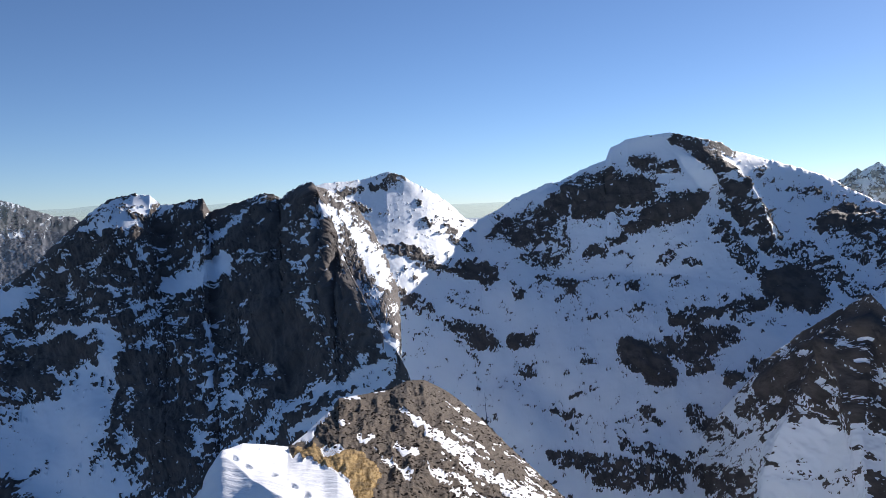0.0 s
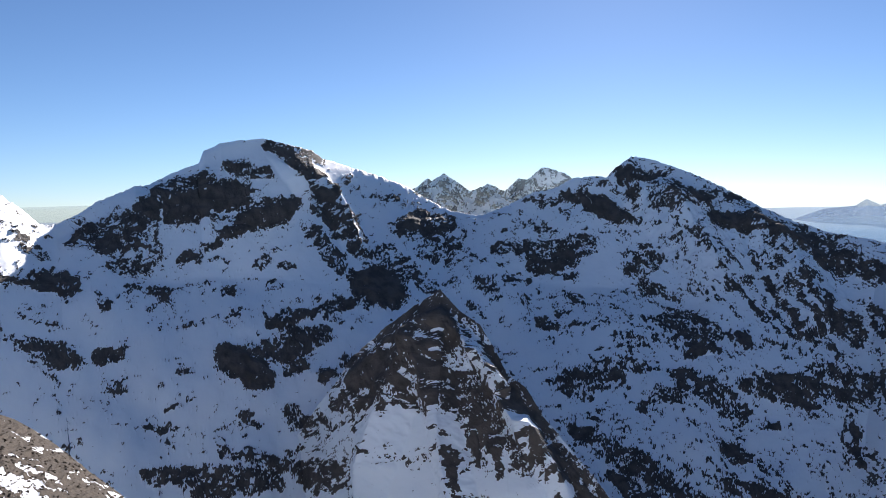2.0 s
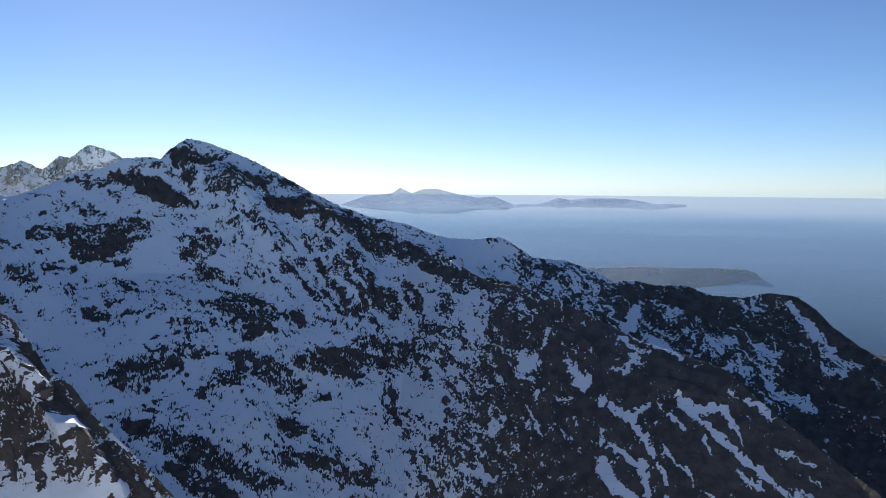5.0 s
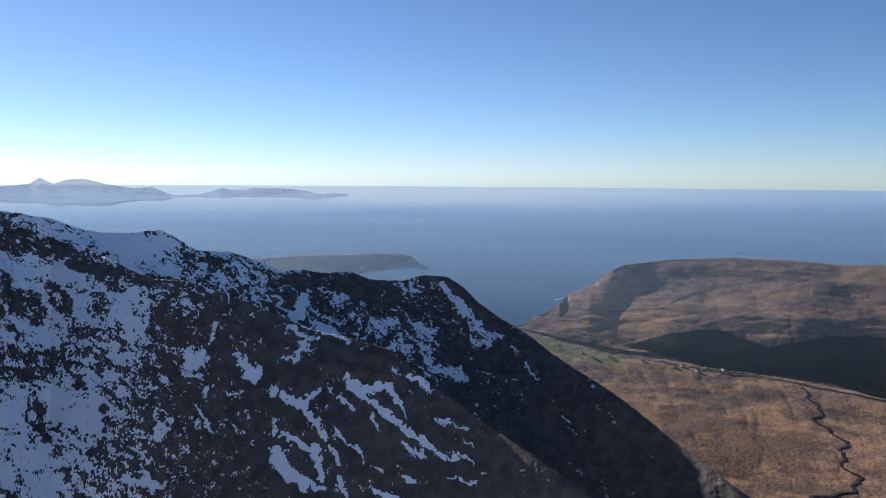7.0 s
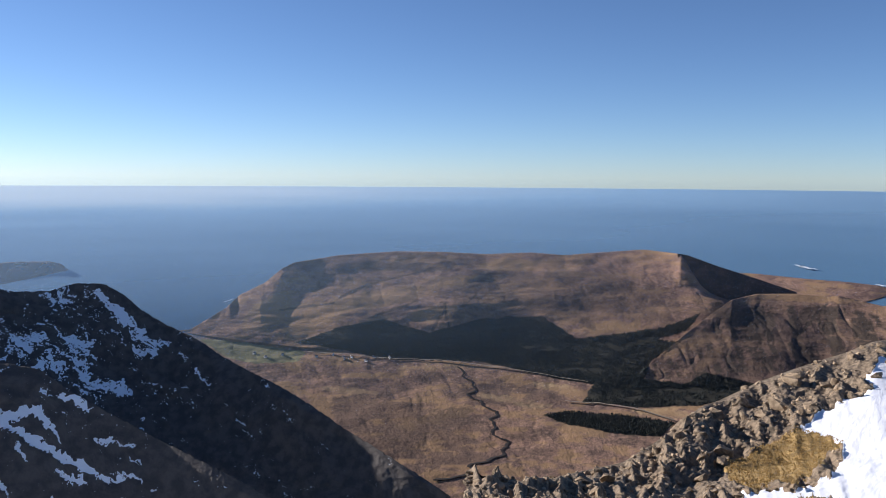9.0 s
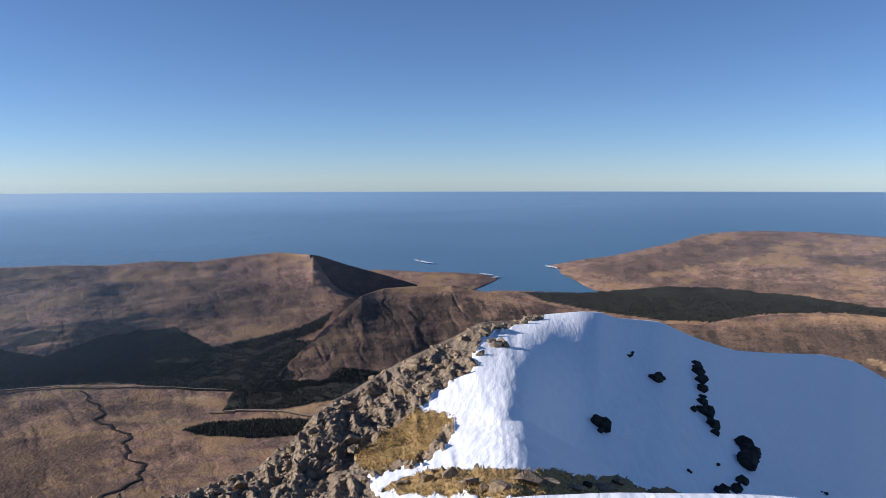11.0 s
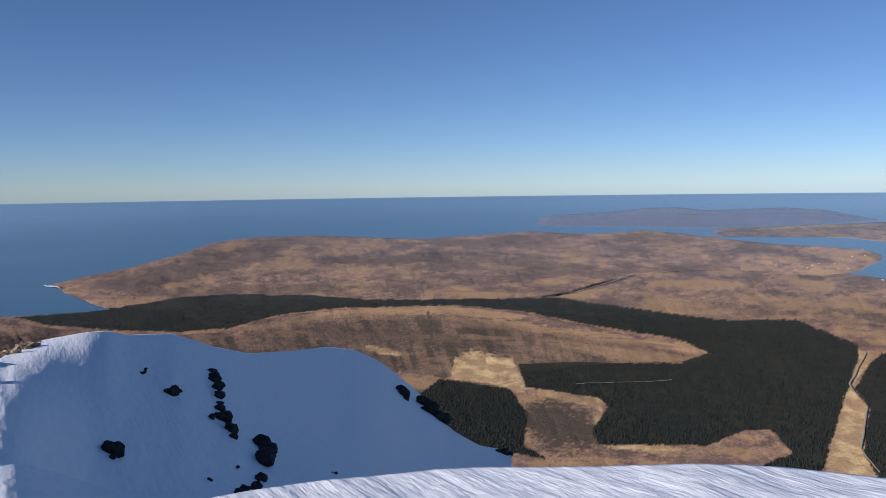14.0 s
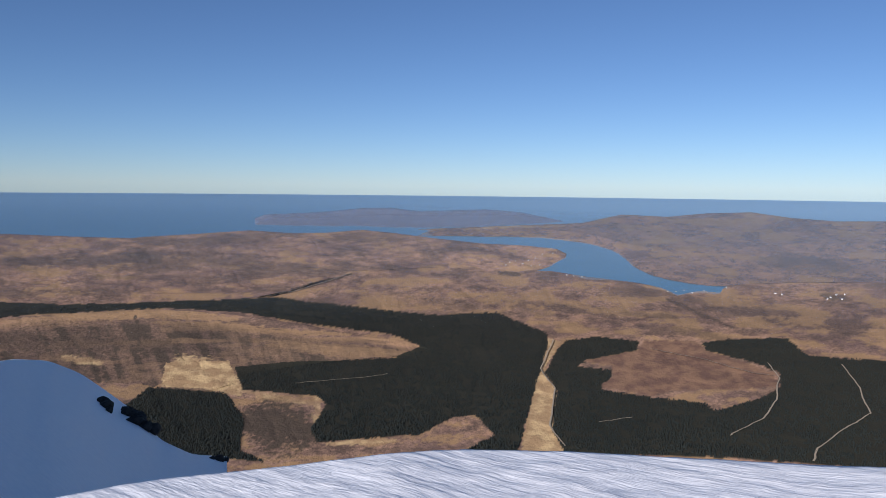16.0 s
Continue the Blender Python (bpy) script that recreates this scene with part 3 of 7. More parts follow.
STREAK_ZONE_C = [(75.69, -15.69, 76.70, -16.49, 0.24, 0.05), (77.94, -16.90, 78.80, -17.88, 0.20, 0.05), (75.27, -17.80, 77.72, -20.22, 0.12, 0.05),
    (76.90, -18.99, 77.39, -19.46, 0.24, 0.05), (79.38, -13.59, 80.69, -14.31, 0.12, 0.10), (80.61, -14.00, 82.52, -15.26, 0.16, 0.05),
    (82.78, -17.21, 83.94, -17.20, 0.20, 0.15), (83.94, -17.36, 85.19, -17.88, 0.12, 0.10), (84.79, -18.66, 85.46, -19.11, 0.16, 0.10),
    (80.42, -18.86, 81.88, -19.67, 0.16, 0.05), (83.92, -15.17, 86.10, -17.17, 0.08, 0.08), (85.17, -15.55, 87.26, -17.30, 0.08, 0.10),
    (86.82, -15.52, 89.32, -17.23, 0.07, 0.10), (88.09, -17.62, 89.75, -18.52, 0.08, 0.10), (83.96, -19.43, 85.72, -19.98, 0.12, 0.10),
    (83.35, -21.14, 85.65, -21.41, 0.10, 0.08)]
STREAK_ZONE_D = [(80.22, -21.13, 81.47, -21.40, 0.16, 0.10), (75.06, -18.93, 75.66, -20.16, 0.20, 0.05), (75.66, -21.21, 76.15, -22.33, 0.24, 0.05),
    (78.14, -22.03, 79.89, -22.43, 0.20, 0.05), (78.14, -20.35, 79.05, -20.93, 0.16, 0.10), (71.04, -14.55, 71.18, -15.40, 0.20, 0.08),
    (73.69, -12.38, 71.69, -13.02, 0.20, 0.30), (69.38, -9.81, 70.95, -9.07, 0.16, 0.30), (64.11, -9.01, 65.24, -8.10, 0.12, 0.40),
    (67.74, -15.13, 68.91, -14.82, 0.12, 0.40), (55.41, -19.57, 57.76, -19.58, 0.57, 0.20), (53.62, -15.88, 54.86, -16.75, 0.57, 0.12)]
# bands of dark crag and burn, golden grass and straw: both ends, half width, strength
CRAG_BAND_WEST_A = [(95.10, -9.39, 98.91, -8.97, 0.08, 0.80), (99.30, -8.59, 101.27, -7.65, 0.12, 0.90), (101.27, -7.65, 106.06, -6.54, 0.08, 0.70),
    (101.23, -10.11, 104.84, -8.85, 0.08, 0.70), (106.85, -8.96, 107.17, -11.05, 0.12, 0.90), (105.70, -11.42, 106.85, -9.44, 0.12, 0.80),
    (108.89, -7.37, 109.29, -8.98, 0.08, 0.60), (107.66, -9.85, 109.30, -8.18, 0.08, 0.70), (110.52, -9.79, 112.57, -10.20, 0.41, 0.50),
    (125.85, -8.92, 128.57, -9.85, 0.97, 0.85), (130.51, -9.29, 132.62, -8.41, 0.57, 0.80), (130.48, -10.82, 132.60, -8.03, 0.16, 1.00),
    (123.99, -13.51, 129.40, -12.42, 0.49, 0.60), (116.66, -9.76, 117.49, -10.55, 0.24, 0.50), (118.66, -6.51, 119.89, -8.10, 0.20, 0.40),
    (103.67, -5.70, 106.87, -5.74, 0.24, 0.60)]
CRAG_BAND_WEST_B = [(100.51, -6.45, 103.66, -6.10, 0.16, 0.40), (114.19, -4.93, 115.82, -5.53, 0.20, 0.50), (95.17, -6.31, 95.92, -6.14, 0.16, 0.50),
    (101.10, -18.90, 108.45, -16.90, 1.05, 0.60), (98.78, -15.81, 103.55, -16.37, 0.37, 0.50)]
CRAG_BAND_NORTH_A = [(157.52, -9.87, 167.73, -11.00, 0.97, 0.75), (165.59, -8.93, 165.76, -11.19, 0.16, 1.00), (161.75, -10.19, 162.38, -12.06, 0.16, 0.90),
    (164.17, -9.60, 164.47, -11.85, 0.12, 0.80), (159.44, -9.66, 159.72, -11.47, 0.12, 0.80), (168.09, -11.55, 172.63, -11.53, 0.45, 0.60),
    (172.63, -11.38, 177.75, -11.92, 0.32, 0.60), (172.97, -16.34, 177.14, -17.29, 1.70, 1.00), (165.31, -4.77, 167.16, -5.19, 0.45, 0.80),
    (168.92, -5.30, 174.22, -5.53, 0.32, 0.50), (162.51, -6.26, 171.52, -6.51, 0.16, 0.35), (174.99, -7.76, 180.16, -6.36, 0.10, 0.95),
    (202.61, -7.64, 207.12, -9.37, 0.12, 0.80), (200.76, -9.53, 207.15, -10.13, 0.24, 0.45), (208.37, -4.76, 213.79, -4.86, 0.57, 0.40),
    (212.23, -6.78, 214.05, -6.94, 0.20, 0.70)]
CRAG_BAND_NORTH_B = [(190.73, -6.12, 192.35, -6.24, 0.20, 0.80), (165.10, -6.65, 165.19, -7.78, 0.08, 0.60), (158.54, -7.45, 159.52, -6.79, 0.08, 0.50),
    (161.49, -6.88, 162.15, -7.46, 0.08, 0.50), (199.57, -8.76, 203.41, -8.77, 0.16, 0.40), (191.58, -8.64, 195.63, -9.12, 0.16, 0.30)]
GOLD_BAND_NORTH = [(164.18, -8.71, 172.26, -9.42, 0.20, 0.90), (167.75, -9.86, 180.17, -10.61, 0.16, 0.90), (168.10, -10.79, 185.48, -11.02, 0.16, 0.80),
    (184.30, -17.71, 186.77, -16.54, 0.53, 0.70), (167.84, -3.51, 169.68, -3.33, 0.16, 0.70), (157.55, -8.81, 164.18, -8.86, 0.20, 0.70),
    (177.75, -10.90, 185.89, -11.42, 0.20, 0.60), (180.97, -7.73, 191.59, -9.24, 0.49, 0.35)]
GOLD_BAND_WEST = [(92.86, -10.49, 98.14, -8.98, 0.69, 0.80), (98.90, -9.63, 105.24, -8.37, 0.28, 0.80), (121.96, -12.10, 125.51, -10.78, 0.53, 0.80),
    (124.77, -12.88, 126.68, -11.11, 0.41, 0.70), (119.93, -10.90, 121.53, -10.25, 0.28, 0.60), (95.05, -11.38, 98.10, -11.08, 0.20, 0.60),
    (116.67, -10.36, 119.12, -10.92, 0.24, 0.60)]
STRAW_BAND_NORTH = [(168.45, -12.18, 172.22, -13.90, 0.81, 0.90), (172.60, -14.31, 177.74, -15.44, 0.20, 0.70), (161.05, -11.30, 163.42, -11.85, 0.20, 0.80),
    (178.55, -18.14, 183.47, -18.01, 0.16, 1.00), (177.83, -14.90, 177.82, -17.59, 0.28, 0.60), (176.94, -14.09, 182.63, -13.81, 0.06, 0.80),
    (188.25, -3.07, 195.48, -2.72, 0.08, 0.60), (189.88, -3.62, 197.09, -3.73, 0.08, 0.60), (183.38, -2.96, 185.81, -2.86, 0.08, 0.60),
    (197.90, -4.66, 199.49, -5.81, 0.20, 0.40), (200.59, -3.80, 205.08, -3.47, 0.08, 0.40)]
STRAW_BAND_WEST = [(113.41, -14.58, 116.71, -14.93, 0.24, 0.60), (120.41, -15.99, 124.04, -16.02, 0.37, 0.50), (112.59, -16.15, 114.66, -15.94, 0.16, 0.50),
    (98.02, -14.93, 101.95, -15.33, 0.20, 0.40), (103.58, -13.65, 111.75, -13.40, 0.20, 0.35), (109.28, -15.35, 114.24, -16.14, 0.24, 0.40)]
WOOD_MIDDLE = [(157.57, -7.93), (164.19, -8.22), (171.51, -7.99), (175.38, -7.96), (179.36, -8.53), (185.87, -9.25), (190.77, -8.98), (192.41, -9.62), (194.37, -10.36), (194.47, -11.23), (193.52, -14.34), (192.89, -17.08), (192.38, -18.63), (188.46, -18.74), (190.71, -17.54), (189.25, -16.23), (187.60, -16.45), (185.13, -17.63), (177.74, -18.04), (177.34, -17.11), (178.47, -15.42), (177.74, -14.81), (172.60, -14.23), (172.04, -12.67), (175.36, -12.44), (179.36, -12.46), (183.43, -12.22), (185.27, -11.42), (183.02, -10.63), (177.75, -9.90), (172.26, -8.91), (167.76, -8.49), (160.78, -8.52), (157.56, -8.31)]
WOOD_LEFT = [(166.40, -13.69), (171.44, -14.36), (172.66, -16.13), (172.37, -18.36), (174.13, -19.14), (167.61, -18.16), (163.33, -15.76)]
WOOD_RIGHT = [(195.67, -10.83), (198.05, -10.41), (200.79, -10.58), (200.62, -11.45), (197.30, -12.21), (196.51, -12.64), (199.10, -12.70), (198.73, -13.69), (198.15, -14.12), (200.91, -14.32), (205.48, -14.51), (206.24, -14.93), (208.38, -14.04), (210.05, -13.13), (210.10, -12.03), (208.28, -11.46), (205.35, -10.94), (204.96, -10.51), (206.78, -10.08), (210.32, -9.69), (211.73, -10.77), (214.06, -10.71), (218.43, -10.39), (218.79, -17.09), (195.86, -18.65), (194.92, -16.99), (195.14, -14.27), (194.31, -13.13), (195.08, -11.52)]
# dark hill foot: conifers and slope shade, both filled in as wood
WOOD_WEST = [(96.00, -11.67), (99.22, -10.71), (102.47, -10.15), (105.75, -11.16), (109.44, -10.12), (111.48, -9.88), (113.92, -9.82), (116.36, -11.33), (119.51, -10.79), (122.21, -10.26), (124.81, -9.15), (123.91, -10.36), (121.85, -11.06), (123.38, -11.16), (121.51, -12.63), (121.16, -13.81), (123.85, -13.99), (125.32, -13.12), (128.62, -13.57), (127.23, -15.00), (123.90, -15.42), (120.83, -15.82), (116.86, -15.69), (117.63, -14.48), (113.58, -13.88), (109.89, -13.19), (102.47, -12.98), (99.21, -12.22)]
WOOD_COPSE = [(114.05, -16.71), (115.67, -16.33), (119.67, -16.40), (123.37, -16.60), (122.44, -17.57), (118.91, -17.63), (115.69, -17.21)]
WOOD_INLET = [(138.22, -7.84), (142.56, -7.73), (148.29, -7.30), (151.45, -7.13), (156.28, -7.46), (161.17, -7.94), (165.25, -8.08), (173.23, -7.96), (177.06, -8.38), (180.76, -8.89), (183.95, -9.33), (183.96, -9.77), (178.95, -9.65), (173.23, -8.99), (167.67, -8.35), (164.43, -8.36), (160.34, -8.33), (154.63, -8.83), (151.39, -9.56), (147.83, -9.56), (144.38, -9.19), (140.33, -8.55)]
FIELDS = [(89.50, -11.17), (92.47, -11.54), (96.80, -12.32), (96.39, -13.01), (93.23, -13.05), (91.30, -12.49)]
STRAW = [(167.46, -12.14), (171.68, -12.25), (172.56, -14.63), (169.69, -13.95), (167.18, -13.69)]
STRAW_BANK = [(194.46, -10.75), (195.27, -10.92), (194.18, -12.94), (195.14, -14.27), (194.92, -16.99), (196.06, -18.45), (192.67, -18.62), (193.41, -14.73), (193.50, -13.16)]
BOG = [(196.90, -12.23), (198.09, -11.86), (200.81, -11.24), (201.18, -10.56), (204.58, -10.35), (205.35, -10.94), (208.29, -11.64), (209.72, -12.07), (209.93, -12.96), (207.28, -13.41), (203.20, -13.77), (201.68, -14.27), (198.14, -13.92), (199.11, -13.09), (198.89, -12.44)]
TRACK_EAST = [(209.24, -11.56), (210.02, -12.48), (209.94, -13.88), (209.15, -15.24), (207.39, -16.35), (207.04, -16.57)]
TRACK_FAR_EAST = [(213.69, -11.22), (214.80, -12.58), (215.52, -14.06), (214.27, -15.01), (212.61, -16.68), (212.32, -17.57)]
TRACK_BANK = [(194.79, -10.94), (193.90, -12.95), (195.02, -14.28), (194.68, -16.81), (196.01, -18.34)]
TRACK_BOG = [(201.58, -11.20), (202.73, -11.32), (205.38, -11.70), (208.31, -12.27), (209.94, -12.34)]
TRACK_SHORT = [(198.13, -16.42), (199.39, -16.15), (200.64, -15.90)]
TRACK_WOOD = [(176.14, -13.99), (178.55, -13.90), (180.99, -13.79), (183.03, -13.49)]
ROAD_GLEN = [(97.00, -12.40), (99.21, -12.62), (102.88, -13.03), (106.18, -13.15), (109.48, -13.43), (113.58, -13.88), (117.63, -14.41)]
ROAD_WOOD = [(115.65, -15.75), (118.07, -15.77), (120.84, -16.01), (123.56, -16.58)]
BURN = [(107.42, -13.54), (108.67, -15.11), (109.51, -16.07), (110.55, -16.83), (110.78, -17.86), (111.54, -18.92), (111.01, -19.50), (109.56, -20.18), (107.48, -21.09), (106.23, -21.36)]
ROAD_NORTH = [(174.20, -7.98), (176.17, -7.61), (178.55, -6.92), (180.36, -6.28)]
HOUSES_LOCH = [(192.51, -4.06), (193.44, -4.16), (194.00, -4.03), (194.52, -4.34), (194.93, -4.57), (195.20, -4.37), (194.65, -4.74), (193.93, -4.84), (193.46, -5.09), (192.94, -5.26), (192.54, -5.51), (192.01, -5.36), (191.61, -5.45), (191.33, -5.62), (193.74, -5.49), (193.14, -5.58), (194.27, -5.88), (195.68, -6.20), (196.16, -6.27), (196.75, -6.29)]
HOUSES_HEAD = [(202.67, -7.13), (203.20, -7.15), (203.72, -7.04), (204.29, -7.13), (205.02, -6.94), (205.64, -6.79), (206.48, -6.67), (209.58, -6.87), (209.99, -6.92), (212.90, -6.91), (213.22, -6.71), (213.56, -6.97), (213.71, -6.64), (212.74, -7.03)]
HOUSES_GLEN = [(94.02, -12.65), (95.20, -12.50), (97.59, -12.74), (98.81, -12.61), (99.61, -12.94), (100.10, -12.83), (101.16, -13.13), (101.74, -12.82), (102.88, -12.91), (93.24, -12.31)]
NORTH_MID = [(112.85, -20.08, 12.4), (119.23, -20.47, 14.9), (124.58, -19.67, 17.4), (130.31, -18.06, 19.9), (134.29, -17.16, 19.7), (137.92, -16.42, 19.4),
    (139.12, -16.67, 21.4), (142.36, -18.49, 27.8), (146.44, -20.33, 28.5), (150.51, -21.32, 30.6), (156.47, -21.35, 37.5), (162.16, -21.01, 49.2),
    (171.39, -19.92, 105)]
NORTH_ROCK = [(95.98, -30.93), (129.32, -23.65), (128.97, -22.03), (127.08, -20.25), (131.01, -19.55), (132.42, -18.53), (133.56, -17.47), (133.58, -16.45), (131.10, -15.98), (131.91, -15.04), (133.52, -13.97), (135.21, -12.87), (134.54, -12.34), (135.23, -11.93), (135.40, -11.16), (136.37, -10.67), (137.98, -10.08), (141.02, -8.89), (141.04, -6.26), (97.91, -4.20)]
NORTH_GRASS = [(126.32, -18.57), (128.45, -17.22), (130.41, -16.13), (131.58, -15.94), (133.54, -16.31), (132.73, -17.20), (131.92, -18.27), (130.33, -19.26), (127.99, -19.87), (126.66, -19.61)]
NEAR_TURF = [(127.91, -21.06), (130.58, -19.96), (132.89, -19.69), (136.01, -19.56), (138.37, -19.49), (140.74, -19.54), (142.33, -19.91), (145.89, -19.96), (146.67, -20.59), (148.63, -20.46), (150.58, -20.95), (150.59, -21.58)]
SOUTH_SNOW = [(-18.88, -19.52), (-17.21, -18.10), (-15.63, -15.04), (-14.33, -14.63), (-12.49, -14.98), (-11.20, -15.70), (-10.66, -16.29), (-9.15, -16.87), (-7.63, -17.34), (-6.70, -18.30), (-6.52, -20.79)]
SOUTH_EDGE_SNOW = [(-12.79, -15.03), (-10.84, -14.67), (-9.25, -13.84), (-8.26, -12.65), (-7.48, -12.69), (-8.80, -14.32), (-9.79, -15.64), (-11.66, -15.69)]
SOUTH_TURF = [(-10.95, -16.08), (-9.21, -15.77), (-6.11, -16.45), (-4.49, -17.60), (-5.33, -19.01), (-6.55, -19.76), (-6.77, -18.49), (-7.72, -17.52)]
SOUTH_STREAKS = [(-2.13, -14.72, 1.62, 0.2, -32), (-0.14, -15.93, 2.23, 0.24, -28), (1.43, -17.36, 2.64, 0.24, -30), (3.02, -18.5, 2.23, 0.2, -30), (-2.99, -16.4, 0.89, 0.24, -15),
    (-5.77, -15.51, 0.57, 0.2, 0), (-6.88, -12.97, 0.57, 0.24, 0), (-5.07, -12.48, 0.49, 0.16, 0), (4.22, -18.87, 2.23, 0.2, -30), (-8.19, -16.12, 0.97, 0.2, 0),
    (-3.82, -17.3, 1.7, 0.16, -35), (6.01, -19.6, 1.7, 0.16, -25), (-4.03, -11.37, 1.05, 0.32, 35), (-7.53, -14.46, 0.41, 0.2, 0), (-1.01, -17.78, 1.22, 0.16, -30),
    (2.18, -19.52, 1.62, 0.16, -30)]
# rocks in the snow: a line of bearings and elevations, and the size of its stones
ROCK_LINES = [([(150.1, -12.2), (150.5, -13.2), (150.9, -14.4), (151.3, -15.7), (151.6, -16.8)], 0.56, 15), ([(150.3, -15.2), (151.0, -15.4)], 0.40, 4),
    ([(153.1, -17.0), (153.8, -17.4), (154.0, -18.5)], 0.78, 12), ([(153.5, -19.2), (152.8, -20.1), (152.1, -20.3)], 0.52, 8), ([(147.6, -13.2), (148.1, -13.4)], 0.62, 4),
    ([(143.8, -16.1), (143.85, -17.0)], 0.66, 5), ([(142.7, -20.4), (142.75, -20.6)], 0.45, 2), ([(146.2, -11.7), (145.9, -12.0)], 0.2, 3), ([(151.9, -18.6), (152.0, -18.8)], 0.2, 2), ([(150.0, -19.2), (150.1, -19.3)], 0.18, 2)]
ROCK_EDGES = [([(163.45, -14.1), (163.8, -14.9)], 0.52, 5), ([(164.8, -14.9), (165.7, -15.6), (166.6, -16.5)], 0.64, 13), ([(170.4, -18.4), (171.2, -18.7), (172.2, -19.0), (173.1, -19.3)], 0.34, 14), ([(158.4, -19.6), (158.8, -19.7)], 0.2, 2)]
SUNLIT_ROCKS = [([(136.1, -11.3), (137.1, -11.45)], 0.55, 6), ([(133.7, -13.5), (134.9, -12.9)], 0.5, 8), ([(137.6, -10.0), (139.6, -9.5)], 0.4, 9), ([(135.2, -12.2), (135.6, -12.0)], 0.35, 3)]
NEAR_STONES = [(131.53, -20.17, 0.53, 0.65, 0), (133.08, -19.88, 0.69, 0.73, 0), (134.43, -20.27, 0.81, 0.57, 0), (135.52, -20.47, 0.45, 0.57, 0), (136.78, -20.45, 1.22, 0.49, 0),
    (138.56, -19.93, 1.14, 0.73, 0), (140.02, -20.18, 0.89, 0.49, 0), (141.92, -20.56, 0.73, 0.37, 0), (143.75, -20.42, 1.05, 0.37, 0), (145.17, -20.22, 0.53, 0.49, 0),
    (146.67, -20.88, 0.81, 0.32, 0), (148.05, -20.77, 0.97, 0.32, 0), (129.81, -20.39, 0.57, 0.41, 0), (149.22, -20.94, 0.81, 0.28, 0)]
HEATHER_SPOTS = [(104.13, -18.05, 4.87, 2.23, -18), (100.83, -16.46, 3.25, 0.89, -12), (110.74, -15.07, 3.65, 0.73, 0), (202.77, -12.27, 4.46, 1.22, 0), (200.69, -7.34, 2.43, 0.41, 0),
    (209.91, -8.34, 4.87, 0.57, -6), (195.61, -8.52, 4.87, 0.32, -3), (207.06, -7.78, 3.65, 0.32, -4), (213.97, -8.75, 2.43, 0.41, 0)]
WEST_GOLD = [(97.62, -9.97, 3.04, 0.97, 22), (101.25, -8.73, 4.87, 0.57, 12), (105.95, -9.75, 2.03, 0.57, 10), (118.32, -10.38, 1.83, 0.49, 15), (119.9, -10.46, 1.3, 0.37, 25),
    (94.45, -9.22, 2.03, 0.97, 30), (111.43, -6.25, 2.43, 0.49, 0), (107.37, -7.52, 2.43, 0.37, 10), (122.04, -5.0, 2.03, 0.28, 0), (130.47, -7.66, 4.87, 0.32, 0)]
# the fourth spot paints in the shade on the west hill's end cliff
WEST_DARK = [(113.89, -8.22, 6.08, 1.38, -4), (119.45, -8.44, 3.65, 1.22, -10), (104.91, -6.32, 3.65, 0.41, 0), (126.37, -6.65, 3.57, 0.81, -24), (128.45, -9.48, 3.25, 1.3, -10),
    (133.94, -10.12, 3.25, 1.05, -10), (131.34, -11.83, 2.43, 0.81, -20), (108.21, -9.73, 2.43, 0.73, 0)]
NORTH_DARK = [(165.26, -5.33, 4.87, 0.49, -3), (153.11, -4.56, 4.46, 0.57, 4), (148.33, -5.63, 4.87, 0.49, 8), (160.38, -5.09, 2.84, 0.37, 0), (175.14, -5.88, 5.68, 0.37, -4),
    (157.1, -7.07, 8.92, 0.28, -2), (169.27, -3.93, 3.25, 0.24, 0), (180.96, -3.7, 2.84, 0.32, 0), (165.3, -5.14, 4.87, 0.49, 0)]
CRAG_DARK = [(154.59, -10.63, 5.27, 1.38, 4), (163.18, -11.17, 4.87, 1.7, -4), (169.28, -11.72, 2.84, 0.65, -4), (176.34, -11.3, 4.87, 0.41, -8), (159.47, -12.73, 4.46, 0.97, 0),
    (166.45, -12.75, 1.22, 1.46, 0)]
CRAG_GOLD = [(165.24, -8.8, 6.49, 0.37, -2), (171.27, -9.9, 4.87, 0.37, -6), (167.67, -10.75, 4.46, 0.2, -2), (178.23, -11.6, 4.87, 0.49, -8), (169.69, -13.09, 2.84, 1.05, 0),
    (181.9, -11.84, 3.25, 0.37, -5)]
SOUTH_BROW = [(-18.81, -20.56, 8.2), (-17.79, -19.11, 9.3), (-17.24, -18.26, 9.7), (-16.34, -16.64, 10.9), (-15.5, -15.67, 11.7), (-15.03, -15.99, 10.9),
    (-14.02, -16.87, 8.9), (-12.48, -17.83, 7.6), (-11.32, -18.42, 6.9)]
FOOTPRINTS = [(-14.65, -16.04, 0.37, 0.16, -40), (-13.82, -16.54, 0.49, 0.16, -20), (-12.16, -17.13, 0.53, 0.16, -15), (-13.26, -15.56, 0.32, 0.12, 0), (-10.72, -17.86, 0.49, 0.16, -20),
    (-9.79, -18.37, 0.41, 0.16, -20)]

# ---- numeric tools ----
def lattice(ix, iy, iz):
    """A repeatable value from 0 to 1 for each cell corner."""
    n = (ix * 374761393 + iy * 668265263 + iz * 2147483647) & 0xFFFFFFFF
    n = ((n ^ (n >> 13)) * 1274126177) & 0xFFFFFFFF
    n = ((n ^ (n >> 16)) * 2246822519) & 0xFFFFFFFF
    return ((n ^ (n >> 15)) & 0xFFFFFF) / 16777215.0


